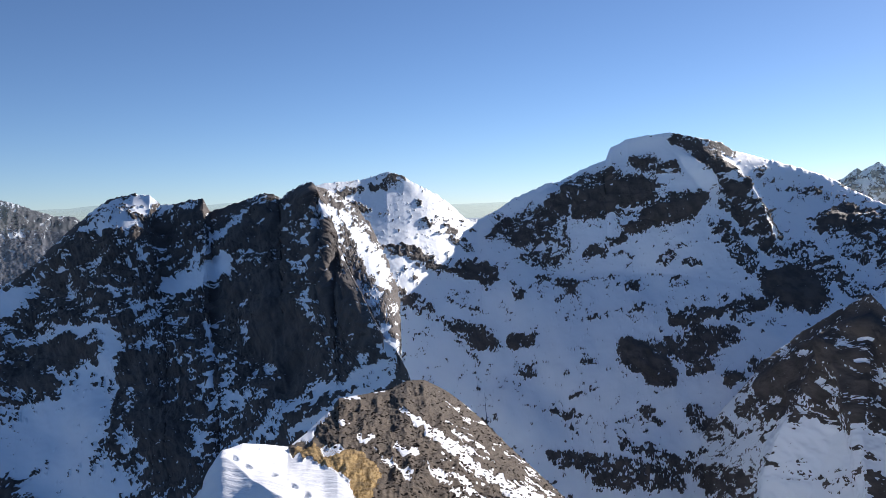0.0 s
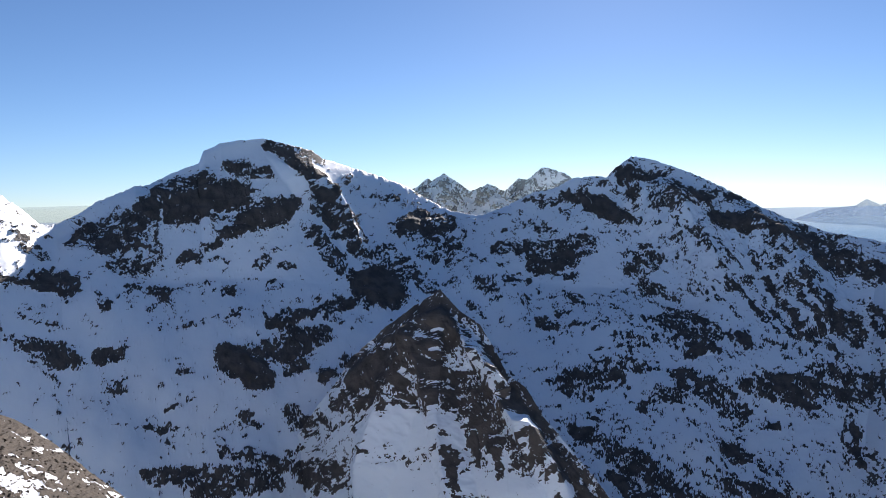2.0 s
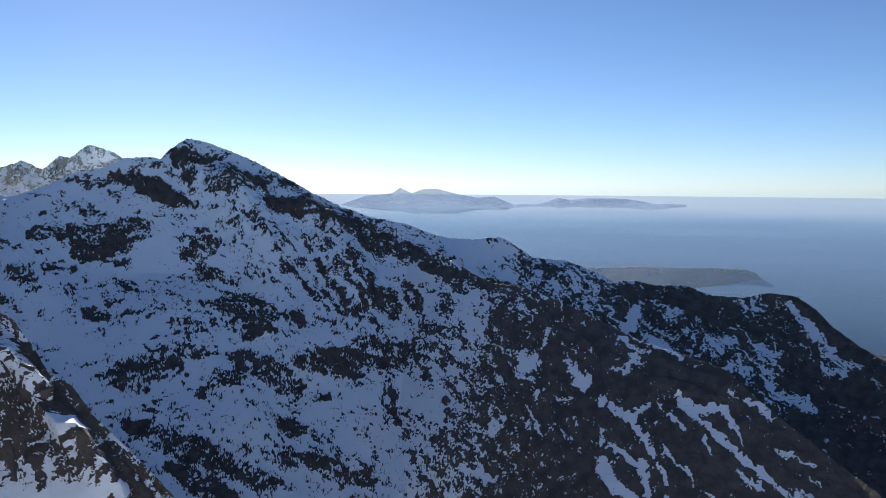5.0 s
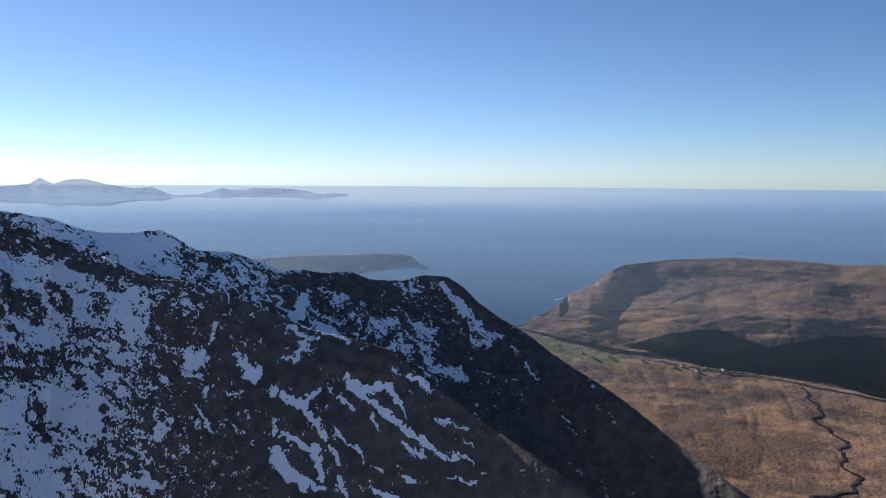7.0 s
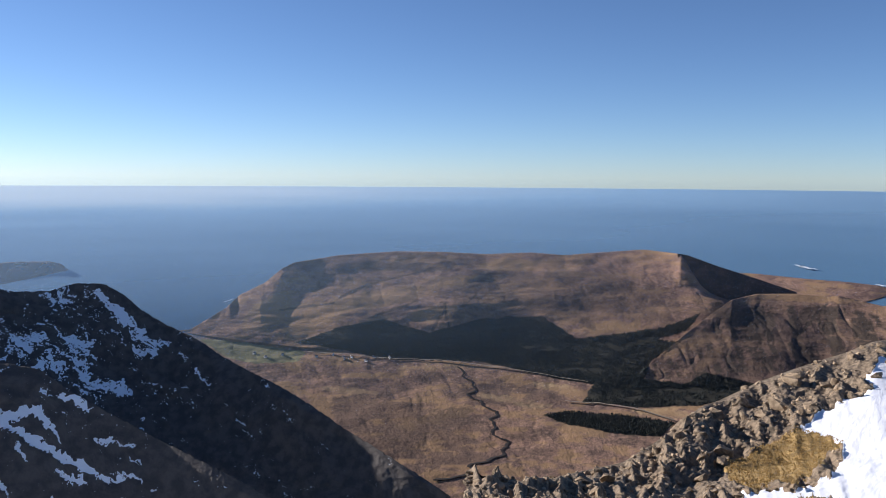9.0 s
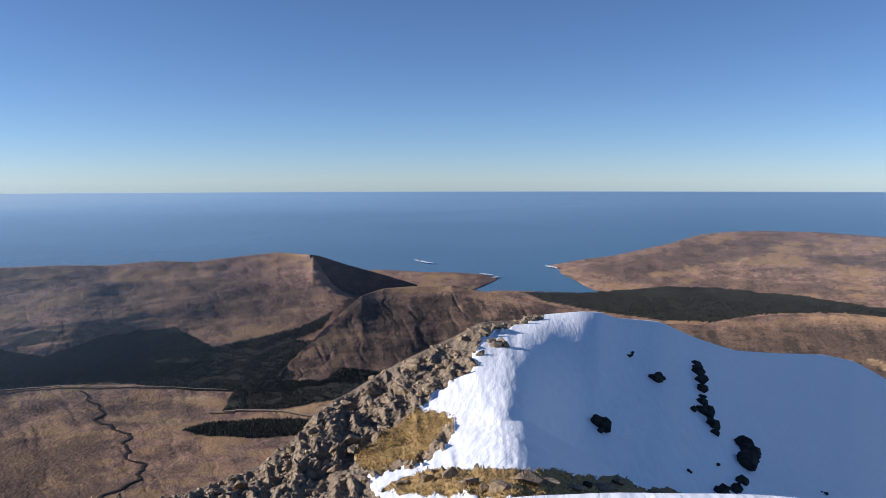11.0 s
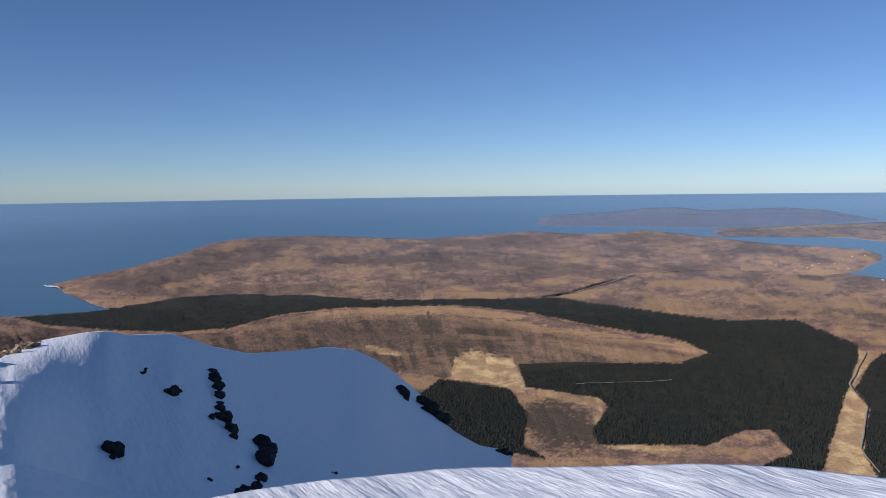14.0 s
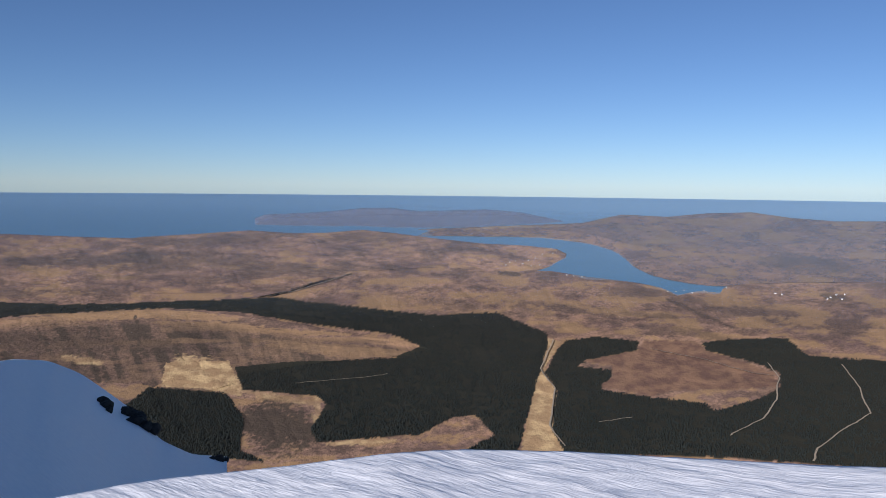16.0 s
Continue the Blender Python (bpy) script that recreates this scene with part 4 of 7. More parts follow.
def grain(u, v, seed=0):
    """Smooth noise on a plane, 0 to 1."""
    iu, iv = np.floor(u).astype(np.int64), np.floor(v).astype(np.int64)
    fu, fv = u - iu, v - iv
    fu, fv = fu * fu * fu * (fu * (fu * 6 - 15) + 10), fv * fv * fv * (fv * (fv * 6 - 15) + 10)
    k = np.int64(seed)
    a, b2 = lattice(iu, iv, k), lattice(iu + 1, iv, k)
    c, d = lattice(iu, iv + 1, k), lattice(iu + 1, iv + 1, k)
    return (a + (b2 - a) * fu) * (1 - fv) + (c + (d - c) * fu) * fv


def fbm(u, v, octaves=4, seed=0, gain=0.5):
    total, weight, amp = 0.0, 0.0, 1.0
    for o in range(octaves):
        total = total + amp * grain(u + 17.3 * o, v - 9.1 * o, seed + o)
        weight += amp
        amp *= gain
        u, v = u * 1.93 + 0.31 * v, v * 1.93 - 0.31 * u
    return total / weight


def ridged(u, v, octaves=4, seed=0):
    total, weight, amp = 0.0, 0.0, 1.0
    for o in range(octaves):
        total = total + amp * (1 - np.abs(2 * grain(u + 7.7 * o, v + 3.1 * o, seed + o) - 1))
        weight += amp
        amp *= 0.5
        u, v = u * 2.03 + 0.4 * v, v * 2.03 - 0.4 * u
    return total / weight


def step(x, lo, hi):
    t = np.clip((x - lo) / (hi - lo), 0, 1)
    return t * t * (3 - 2 * t)


def turned(u, v, degrees):
    c, s = math.cos(radians(degrees)), math.sin(radians(degrees))
    return u * c + v * s, -u * s + v * c


def inside(az, el, area):
    """Which places, by bearing and elevation, lie in a closed outline."""
    hit = np.zeros(az.shape, bool)
    for (a0, e0), (a1, e1) in zip(area, area[1:] + area[:1]):
        if e0 == e1:
            continue
        cross = (e0 > el) != (e1 > el)
        hit ^= cross & (az < (a1 - a0) * (el - e0) / (e1 - e0) + a0)
    return hit


def blots(az, el, spots):
    """How far inside the nearest of some tilted oval spots each place lies: 1 in the middle, 0 at the rim, less outside."""
    best = np.full(az.shape, -1.0)
    for a, e, w, h, tilt in spots:
        u, v = turned((az - a) * np.cos(np.radians(e)), el - e, tilt)
        best = np.maximum(best, 1 - np.sqrt((u / w) ** 2 + (v / h) ** 2))
    return best


def place(az, d, z):
    a = np.radians(az)
    return np.stack([d * np.sin(a), d * np.cos(a), EYE + z], -1)


def at(line, az, ease_height=0.0):
    """Distance and height over the eye of a control line at each bearing."""
    p = np.array(line)
    fine = np.linspace(p[0, 0], p[-1, 0], max(200, int((p[-1, 0] - p[0, 0]) * 20)))
    el, d = np.interp(fine, p[:, 0], p[:, 1]), np.interp(fine, p[:, 0], p[:, 2])
    d = eased(d, 1.2 / (fine[1] - fine[0]))
    if ease_height:
        el = eased(el, ease_height / (fine[1] - fine[0]))
    el, d = np.interp(az, fine, el), np.interp(az, fine, d)
    return d, d * np.tan(np.radians(el))


def eased(y, width):
    """A curve rounded off over some samples; its ends stay."""
    n = int(3 * width)
    if n < 1 or len(y) < 3:
        return y
    k = np.exp(-0.5 * (np.arange(-n, n + 1) / width) ** 2)
    long = np.concatenate([2 * y[0] - y[n:0:-1] if len(y) > n else np.full(n, y[0]), y, 2 * y[-1] - y[-2:-n - 2:-1] if len(y) > n + 1 else np.full(n, y[-1])])
    return np.convolve(long, k / k.sum(), "valid")


def grid_mesh(name, P, material, values=None, smooth=True):
    rows, cols = P.shape[:2]
    mesh = bpy.data.meshes.new(name)
    mesh.vertices.add(rows * cols)
    mesh.vertices.foreach_set("co", P.reshape(-1).astype(np.float32))
    i = np.arange(rows * cols).reshape(rows, cols)
    quads = np.stack([i[:-1, :-1], i[:-1, 1:], i[1:, 1:], i[1:, :-1]], -1).reshape(-1, 4)
    mesh.loops.add(quads.size)
    mesh.loops.foreach_set("vertex_index", quads.reshape(-1).astype(np.int32))
    mesh.polygons.add(len(quads))
    mesh.polygons.foreach_set("loop_start", (np.arange(len(quads)) * 4).astype(np.int32))
    mesh.polygons.foreach_set("use_smooth", np.full(len(quads), smooth))
    for key, value in (values or {}).items():
        mesh.attributes.new(key, "FLOAT", "POINT").data.foreach_set("value", value.reshape(-1).astype(np.float32))
    mesh.update(calc_edges=True)
    mesh.materials.append(material)
    return new(name, mesh)


def spread_out(d, z, base, deep):
    """Moves a line of a hill outwards along the lines of sight, but not under the sea."""
    sea_d = drawn_in(960.0 / np.maximum(-z / d, 0.012))
    far = np.maximum(d, np.minimum(base + deep * (d - base), sea_d - 70))
    return far, z * far / d


def drawn_in(r):
    """Distances past 700 m are drawn in, so that the horizon lies within 5 km; directions from the summit stay true."""
    return np.where(r < 700, r, 700 + 754 * np.log(np.maximum(r, 700) / 700))


def true_range(d):
    return np.where(d < 700, d, 700 * np.exp((d - 700) / 754))


SEA_LEVEL = -960.0


def sheet(name, lines, a0, a1, columns, rows, material, relief=None, cover=None, back=(200, 260), back_rows=12, hold=0.05, smooth=True, ease=0.0, deep=1.0, mid_ease=1.5, jag=0.0):
    """A slope laid through control lines, foot first, crest last, with its back behind the crest.
    relief(az, el, s, d): metres along the slope's normal; cover(...): the surface values. s runs from 0 at the foot to 1 at the crest."""
    az = np.linspace(a0, a1, columns)
    D, Z, S = [], [], []
    count = len(lines) - 1
    for k in range(count):
        (d0, z0), (d1, z1) = at(lines[k], az, mid_ease), at(lines[k + 1], az, ease if k == count - 1 else mid_ease)
        if deep != 1.0:
            base = at(lines[0], az, 1.5)[0]
            (d0, z0), (d1, z1) = spread_out(d0, z0, base, deep), spread_out(d1, z1, base, deep)
        t = np.linspace(0, 1, rows[k] + 1)[(1 if k else 0):, None]
        teeth = 0 * z1
        if jag and k == count - 1:
            teeth = d1 * np.radians(jag * (1.6 * (ridged(az * 3.1, az * 0, 2, 151) - 0.62) + 1.0 * (ridged(az * 9.0, az * 0, 2, 157) - 0.62)))
        D.append(d0 + (d1 - d0) * t), Z.append(z0 + (z1 - z0) * t + teeth * step(t, 1 - 6.0 / rows[k], 1.0)), S.append((k + t) / count + 0 * d0)
    t = np.linspace(0, 1, back_rows + 1)[1:, None]
    D.append(d1 + back[0] * t), Z.append(z1 + teeth - back[1] * t * (0.6 + 0.4 * t)), S.append(1 + t + 0 * d1)
    D, Z, S = np.concatenate(D), np.concatenate(Z), np.concatenate(S)
    A = az[None, :] + 0 * D
    E = np.degrees(np.arctan2(Z, D))
    P = place(A, D, Z)
    if relief:
        gu, gv = np.gradient(P, axis=1), np.gradient(P, axis=0)
        n = np.cross(gu, gv)
        n /= np.linalg.norm(n, axis=2, keepdims=True) + 1e-9
        n *= np.sign(n[..., 2:3] + 1e-9)
        fade = hold + (1 - hold) * step(np.abs(1 - S), 0.0, 0.10)
        P = P + n * (relief(A, E, S, D) * fade)[..., None]
    level = np.hypot(P[..., 0], P[..., 1])
    level = SEA_LEVEL * level / true_range(level) + EYE
    P[..., 2] = np.where(D > 1200, np.maximum(P[..., 2], level - 1.0), P[..., 2])
    values = cover(A, E, S, D) if cover else None
    SLOPES[name] = (az, E[:sum(rows) + 1], P[:sum(rows) + 1])
    return grid_mesh(name, P, material, values, smooth)


SLOPES = {}


def ground_at(name, az, el):
    """The places where the lines of sight at some bearings and elevations meet a slope; the second value says which do."""
    cols, E, P = SLOPES[name]
    i = np.clip(np.round((az - cols[0]) / (cols[1] - cols[0])).astype(int), 0, len(cols) - 1)
    out, good = np.zeros((len(az), 3)), np.zeros(len(az), bool)
    for k in range(len(az)):
        e = E[:, i[k]]
        j = np.searchsorted(np.maximum.accumulate(e), el[k])
        if 0 < j < len(e) and cols[0] <= az[k] <= cols[-1]:
            f = (el[k] - e[j - 1]) / max(e[j] - e[j - 1], 1e-9)
            x, y, z = P[j - 1, i[k]] * (1 - f) + P[j, i[k]] * f
            turn = radians(az[k] - cols[i[k]])
            c, s = math.cos(turn), math.sin(turn)
            out[k], good[k] = (x * c + y * s, y * c - x * s, z), True
    return out, good


# ---- materials ----
class Mat:
    """A small helper to write node materials."""

    def __init__(self, name, rough=0.8):
        self.m = bpy.data.materials.new(name)
        self.m.use_nodes = True
        self.t = self.m.node_tree
        self.p = self.t.nodes["Principled BSDF"]
        self.p.inputs["Roughness"].default_value = rough
        self.p.inputs["Specular IOR Level"].default_value = 0.3
        self.where = self.t.nodes.new("ShaderNodeTexCoord").outputs["Object"]

    def set(self, socket, value):
        if hasattr(value, "is_output"):
            self.t.links.new(value, socket)
        elif isinstance(value, (tuple, list)) and len(value) == 3 and len(socket.default_value) == 4:
            socket.default_value = (*value, 1)
        else:
            socket.default_value = value

    def noise(self, scale, detail=5, stretch=(1, 1, 1), rough=0.55, turn=(0, 0, 0)):
        where = self.where
        for key, amount, plain_value in (("Rotation", [radians(a) for a in turn], [0, 0, 0]), ("Scale", list(stretch), [1, 1, 1])):
            if amount != plain_value:
                mp = self.t.nodes.new("ShaderNodeMapping")
                mp.inputs[key].default_value = amount
                self.t.links.new(where, mp.inputs["Vector"])
                where = mp.outputs[0]
        n = self.t.nodes.new("ShaderNodeTexNoise")
        n.inputs["Scale"].default_value, n.inputs["Detail"].default_value, n.inputs["Roughness"].default_value = scale, detail, rough
        self.t.links.new(where, n.inputs["Vector"])
        return n.outputs["Fac"]

    def value(self, key):
        n = self.t.nodes.new("ShaderNodeAttribute")
        n.attribute_name = key
        return n.outputs["Fac"]

    def math(self, op, a, b=0.0, c=0.0):
        n = self.t.nodes.new("ShaderNodeMath")
        n.operation = op
        for s, v in zip(n.inputs, (a, b, c)):
            self.set(s, v)
        return n.outputs[0]

    def span(self, x, lo, hi, a=0.0, b=1.0):
        n = self.t.nodes.new("ShaderNodeMapRange")
        n.interpolation_type = "SMOOTHSTEP"
        for s, v in zip(n.inputs, (x, lo, hi, a, b)):
            self.set(s, v)
        return n.outputs[0]

    def mix(self, f, a, b):
        n = self.t.nodes.new("ShaderNodeMix")
        n.data_type = "RGBA"
        self.set(n.inputs[0], f), self.set(n.inputs[6], a), self.set(n.inputs[7], b)
        return n.outputs[2]

    def bump(self, height, distance, strength=1.0):
        n = self.t.nodes.new("ShaderNodeBump")
        n.inputs["Distance"].default_value, n.inputs["Strength"].default_value = distance, strength
        self.t.links.new(height, n.inputs["Height"])
        self.t.links.new(n.outputs[0], self.p.inputs["Normal"])

    def colour(self, c):
        self.set(self.p.inputs["Base Color"], c)
        return self


def mountain_material(name, rock_dark, rock_light, fine, clear=0.0):
    """Snow lying on dark rock. The cover value says how bare the rock is; finer breaks come from noise. clear:
    see-through share that imitates haze.
    """
    m = Mat(name, 0.75)
    n1, n2 = m.noise(fine, 6, (1, 1, 1.6)), m.noise(fine * 6, 4)
    bare = m.math("ADD", m.value("rock"), m.math("ADD", m.math("MULTIPLY", m.math("SUBTRACT", n1, 0.5), 0.5), m.math("MULTIPLY", m.math("SUBTRACT", n2, 0.5), 0.5)))
    f = m.span(bare, 0.46, 0.54)
    rock = m.mix(m.span(m.noise(fine * 0.7, 5), 0.35, 0.65), rock_dark, rock_light)
    snow = m.mix(m.span(m.noise(fine * 0.15, 4), 0.3, 0.7), (0.85, 0.92, 0.975), (0.90, 0.95, 0.985))
    m.colour(m.mix(f, snow, rock))
    m.set(m.p.inputs["Roughness"], m.span(f, 0, 1, 0.55, 0.85))
    m.bump(m.math("MULTIPLY", m.math("ADD", n1, m.math("MULTIPLY", n2, 0.4)), m.span(f, 0, 1, 0.12, 1.0)), 0.25 / fine, 0.5)
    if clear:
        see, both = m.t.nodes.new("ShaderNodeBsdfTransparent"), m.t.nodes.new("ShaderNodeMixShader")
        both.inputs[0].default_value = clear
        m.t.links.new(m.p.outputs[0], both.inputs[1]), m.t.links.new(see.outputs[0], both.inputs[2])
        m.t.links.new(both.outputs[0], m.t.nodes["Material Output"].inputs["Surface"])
    return m.m


MOUNTAIN = mountain_material("snowy_gabbro", (0.066, 0.058, 0.053), (0.110, 0.094, 0.082), 0.09)
# blued rock and a see-through share: distance haze painted into the material
MOUNTAIN_HAZED = mountain_material("hazed_snowy_gabbro", (0.085, 0.095, 0.12), (0.13, 0.135, 0.155), 0.03, 0.3)
MOUNTAIN_LOW = mountain_material("snowy_scree_and_heath", (0.072, 0.066, 0.062), (0.118, 0.105, 0.092), 0.09)


def moor_material(name="heather_moor", clear=0.0):
    m = Mat(name, 0.95)
    big, mid, small = m.noise(0.006, 5), m.noise(0.03, 6, (1, 1, 2)), m.noise(0.15, 6)
    f = m.math("ADD", m.math("MULTIPLY", big, 0.3), m.math("ADD", m.math("MULTIPLY", mid, 0.4), m.math("MULTIPLY", small, 0.4)))
    heath = m.mix(m.span(f, 0.42, 0.68), (0.135, 0.083, 0.064), (0.36, 0.222, 0.148))
    heath = m.mix(m.span(m.noise(0.0045, 7, (1, 1, 3)), 0.46, 0.64, 0.0, 0.55), heath, (0.140, 0.092, 0.082))
    heath = m.mix(m.span(m.noise(0.010, 7), 0.50, 0.72, 0.0, 0.6), heath, (0.40, 0.238, 0.142))
    heath = m.mix(m.span(m.noise(0.06, 5), 0.60, 0.72, 0.0, 0.5), heath, (0.11, 0.072, 0.056))
    for scale, wide, strong in ((0.007, 0.012, 0.6), (0.025, 0.02, 0.45)):
        line = m.span(m.math("ABSOLUTE", m.math("SUBTRACT", m.noise(scale, 6, rough=0.6), 0.5)), 0.0, wide, strong, 0.0)
        heath = m.mix(m.math("MULTIPLY", line, m.span(big, 0.4, 0.55)), heath, (0.085, 0.058, 0.046))
    heath = m.mix(m.math("MULTIPLY", m.value("gold"), 0.62), heath, m.mix(small, (0.42, 0.27, 0.118), (0.27, 0.165, 0.078)))
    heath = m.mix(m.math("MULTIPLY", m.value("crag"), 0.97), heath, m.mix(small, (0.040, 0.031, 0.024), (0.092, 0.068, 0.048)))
    heath = m.mix(m.value("straw"), heath, m.mix(m.span(mid, 0.35, 0.6), (0.52, 0.37, 0.19), (0.32, 0.21, 0.11)))
    heath = m.mix(m.value("bog"), heath, m.mix(m.span(mid, 0.35, 0.65), (0.13, 0.075, 0.055), (0.22, 0.13, 0.08)))
    heath = m.mix(m.value("field"), heath, m.mix(m.span(mid, 0.4, 0.6), (0.27, 0.24, 0.12), (0.15, 0.145, 0.07)))
    heath = m.mix(m.value("wood"), heath, m.mix(small, (0.012, 0.014, 0.010), (0.030, 0.028, 0.019)))
    m.colour(heath)
    m.bump(m.math("ADD", mid, small), 3.0, 0.6)
    # part see-through, to imitate haze on far land
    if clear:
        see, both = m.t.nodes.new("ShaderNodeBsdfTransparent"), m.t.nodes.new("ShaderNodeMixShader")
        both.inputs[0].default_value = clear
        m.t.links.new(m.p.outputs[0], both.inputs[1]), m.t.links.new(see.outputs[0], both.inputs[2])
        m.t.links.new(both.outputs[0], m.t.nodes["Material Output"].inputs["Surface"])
    return m.m


MOOR = moor_material()
# far moor with haze put in as transparency
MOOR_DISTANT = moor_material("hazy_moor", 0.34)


def water_material():
    """Deep water, ruffled by the wind."""
    m = Mat("sea_water", 0.3)
    m.colour(m.mix(m.noise(0.004, 4, (1, 1, 4)), (0.031, 0.105, 0.195), (0.042, 0.128, 0.22)))
    m.p.inputs["IOR"].default_value = 1.45
    m.p.inputs["Specular IOR Level"].default_value = 0.5
    m.bump(m.noise(0.2, 4), 0.4, 0.2)
    return m.m


WATER = water_material()


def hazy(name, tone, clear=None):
    """Far land with the haze before it painted in: a hazed tone, part see-through by a number; without a number, as the
    veil value says.
    """
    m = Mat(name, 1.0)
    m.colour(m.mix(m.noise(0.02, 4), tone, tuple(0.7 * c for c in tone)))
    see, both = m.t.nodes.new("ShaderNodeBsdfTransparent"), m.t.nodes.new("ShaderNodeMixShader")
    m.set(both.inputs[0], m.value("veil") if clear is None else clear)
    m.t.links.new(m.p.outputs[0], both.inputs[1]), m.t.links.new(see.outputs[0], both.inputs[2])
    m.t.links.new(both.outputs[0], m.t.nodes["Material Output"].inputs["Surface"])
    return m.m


# haze painted thicker towards the foot of far land
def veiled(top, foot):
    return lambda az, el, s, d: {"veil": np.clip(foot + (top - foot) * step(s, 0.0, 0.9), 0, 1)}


# tones blued or greyed: the haze of distance is put into the colour
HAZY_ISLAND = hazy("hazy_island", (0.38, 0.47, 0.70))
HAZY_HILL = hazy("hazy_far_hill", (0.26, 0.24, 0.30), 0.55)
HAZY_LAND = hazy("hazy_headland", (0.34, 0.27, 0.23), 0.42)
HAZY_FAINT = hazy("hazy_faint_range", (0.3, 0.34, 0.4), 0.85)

# ---- sea ----
angles = np.linspace(0, 360, 361)
drop = np.concatenate([np.linspace(35, 8, 30), np.linspace(7.6, 2, 40), np.linspace(1.9, 0.70, 40)])
d = drawn_in(-SEA_LEVEL / np.tan(np.radians(drop)))
d[-1] = 4850
sea = grid_mesh("sea", place(angles[None, :] + 0 * d[:, None], d[:, None] + 0 * angles, (-d * np.tan(np.radians(drop)))[:, None] + 0 * angles), WATER)
tagged(sea, "calm deep blue sea reaching the hazy horizon", "sea", kind="structure")


# thin haze over the far sea, painted as a pale see-through sheet, denser towards the horizon and under the sun
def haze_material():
    m = Mat("haze_sheet", 1.0)
    # the painted haze whitens where it is densest
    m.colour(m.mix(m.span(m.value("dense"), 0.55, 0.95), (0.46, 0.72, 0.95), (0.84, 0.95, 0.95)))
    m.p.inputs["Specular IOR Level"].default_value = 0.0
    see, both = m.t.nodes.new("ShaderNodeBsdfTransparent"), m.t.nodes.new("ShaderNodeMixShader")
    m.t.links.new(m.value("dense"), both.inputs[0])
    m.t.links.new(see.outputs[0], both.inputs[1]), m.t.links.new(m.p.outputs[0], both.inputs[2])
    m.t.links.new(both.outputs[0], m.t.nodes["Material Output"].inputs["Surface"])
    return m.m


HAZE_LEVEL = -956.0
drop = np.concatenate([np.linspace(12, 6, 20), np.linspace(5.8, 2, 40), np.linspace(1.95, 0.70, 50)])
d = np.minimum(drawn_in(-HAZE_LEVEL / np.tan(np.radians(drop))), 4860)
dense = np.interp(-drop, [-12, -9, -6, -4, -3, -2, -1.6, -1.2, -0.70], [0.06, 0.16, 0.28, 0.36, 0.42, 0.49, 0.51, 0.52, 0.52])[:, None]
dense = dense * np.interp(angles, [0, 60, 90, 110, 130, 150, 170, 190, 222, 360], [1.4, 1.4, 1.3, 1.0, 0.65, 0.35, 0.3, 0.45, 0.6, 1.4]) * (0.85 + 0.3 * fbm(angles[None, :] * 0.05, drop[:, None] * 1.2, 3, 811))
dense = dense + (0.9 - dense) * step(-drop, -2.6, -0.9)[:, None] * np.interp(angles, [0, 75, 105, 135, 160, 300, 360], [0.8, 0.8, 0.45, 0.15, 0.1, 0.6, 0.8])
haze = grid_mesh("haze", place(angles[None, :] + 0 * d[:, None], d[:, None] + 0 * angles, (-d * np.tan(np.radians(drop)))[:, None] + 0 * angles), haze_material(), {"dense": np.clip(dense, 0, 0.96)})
tagged(haze, "thin pale see-through sheet imitating haze over the far sea", "haze", kind="structure")


# an added pale see-through curtain past the glen that imitates haze over the low ground and the coast, thickest at the
# horizon
def haze_curtain_material():
    m = Mat("haze_curtain", 1.0)
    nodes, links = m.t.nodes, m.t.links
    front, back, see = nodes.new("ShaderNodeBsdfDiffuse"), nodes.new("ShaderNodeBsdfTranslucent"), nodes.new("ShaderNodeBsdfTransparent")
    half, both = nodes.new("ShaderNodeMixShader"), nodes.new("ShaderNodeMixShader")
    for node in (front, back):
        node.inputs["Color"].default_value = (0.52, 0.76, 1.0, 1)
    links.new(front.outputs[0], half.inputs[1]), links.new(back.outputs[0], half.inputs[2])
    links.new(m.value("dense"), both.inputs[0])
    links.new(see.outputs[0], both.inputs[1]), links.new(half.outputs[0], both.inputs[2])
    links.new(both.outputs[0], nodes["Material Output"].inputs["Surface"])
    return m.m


CURTAIN_DISTANCE = 1700.0
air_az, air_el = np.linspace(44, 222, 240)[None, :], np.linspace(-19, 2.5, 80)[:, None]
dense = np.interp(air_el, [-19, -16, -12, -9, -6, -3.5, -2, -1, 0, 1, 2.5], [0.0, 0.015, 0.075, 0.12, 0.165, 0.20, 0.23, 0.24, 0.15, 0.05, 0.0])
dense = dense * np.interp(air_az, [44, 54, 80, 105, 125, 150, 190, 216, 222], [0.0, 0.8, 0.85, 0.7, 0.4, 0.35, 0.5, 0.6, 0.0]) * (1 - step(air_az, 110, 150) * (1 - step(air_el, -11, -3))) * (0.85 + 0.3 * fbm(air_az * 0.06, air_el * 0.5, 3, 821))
air = grid_mesh("air", place(air_az + 0 * air_el, CURTAIN_DISTANCE + 0 * dense, CURTAIN_DISTANCE * np.tan(np.radians(air_el)) + 0 * air_az), haze_curtain_material(), {"dense": dense})
tagged(air, "added thin pale curtain imitating haze over the coast", "haze", kind="structure")

# ---- mountains ----
# the dip of the rock beds round the cirque, summed up along the bearing
DIP_AZ = np.linspace(-12, 110, 245)
DIP = np.cumsum(np.tan(np.radians(np.interp(DIP_AZ, [-10, 8, 22, 36, 46, 54, 64, 110], [-4, 8, 12, 4, -14, -30, -38, -40])))) * 0.5


def odds(p):
    p = np.clip(p, 0.004, 0.996)
    return np.log(p / (1 - p)) / 1.5


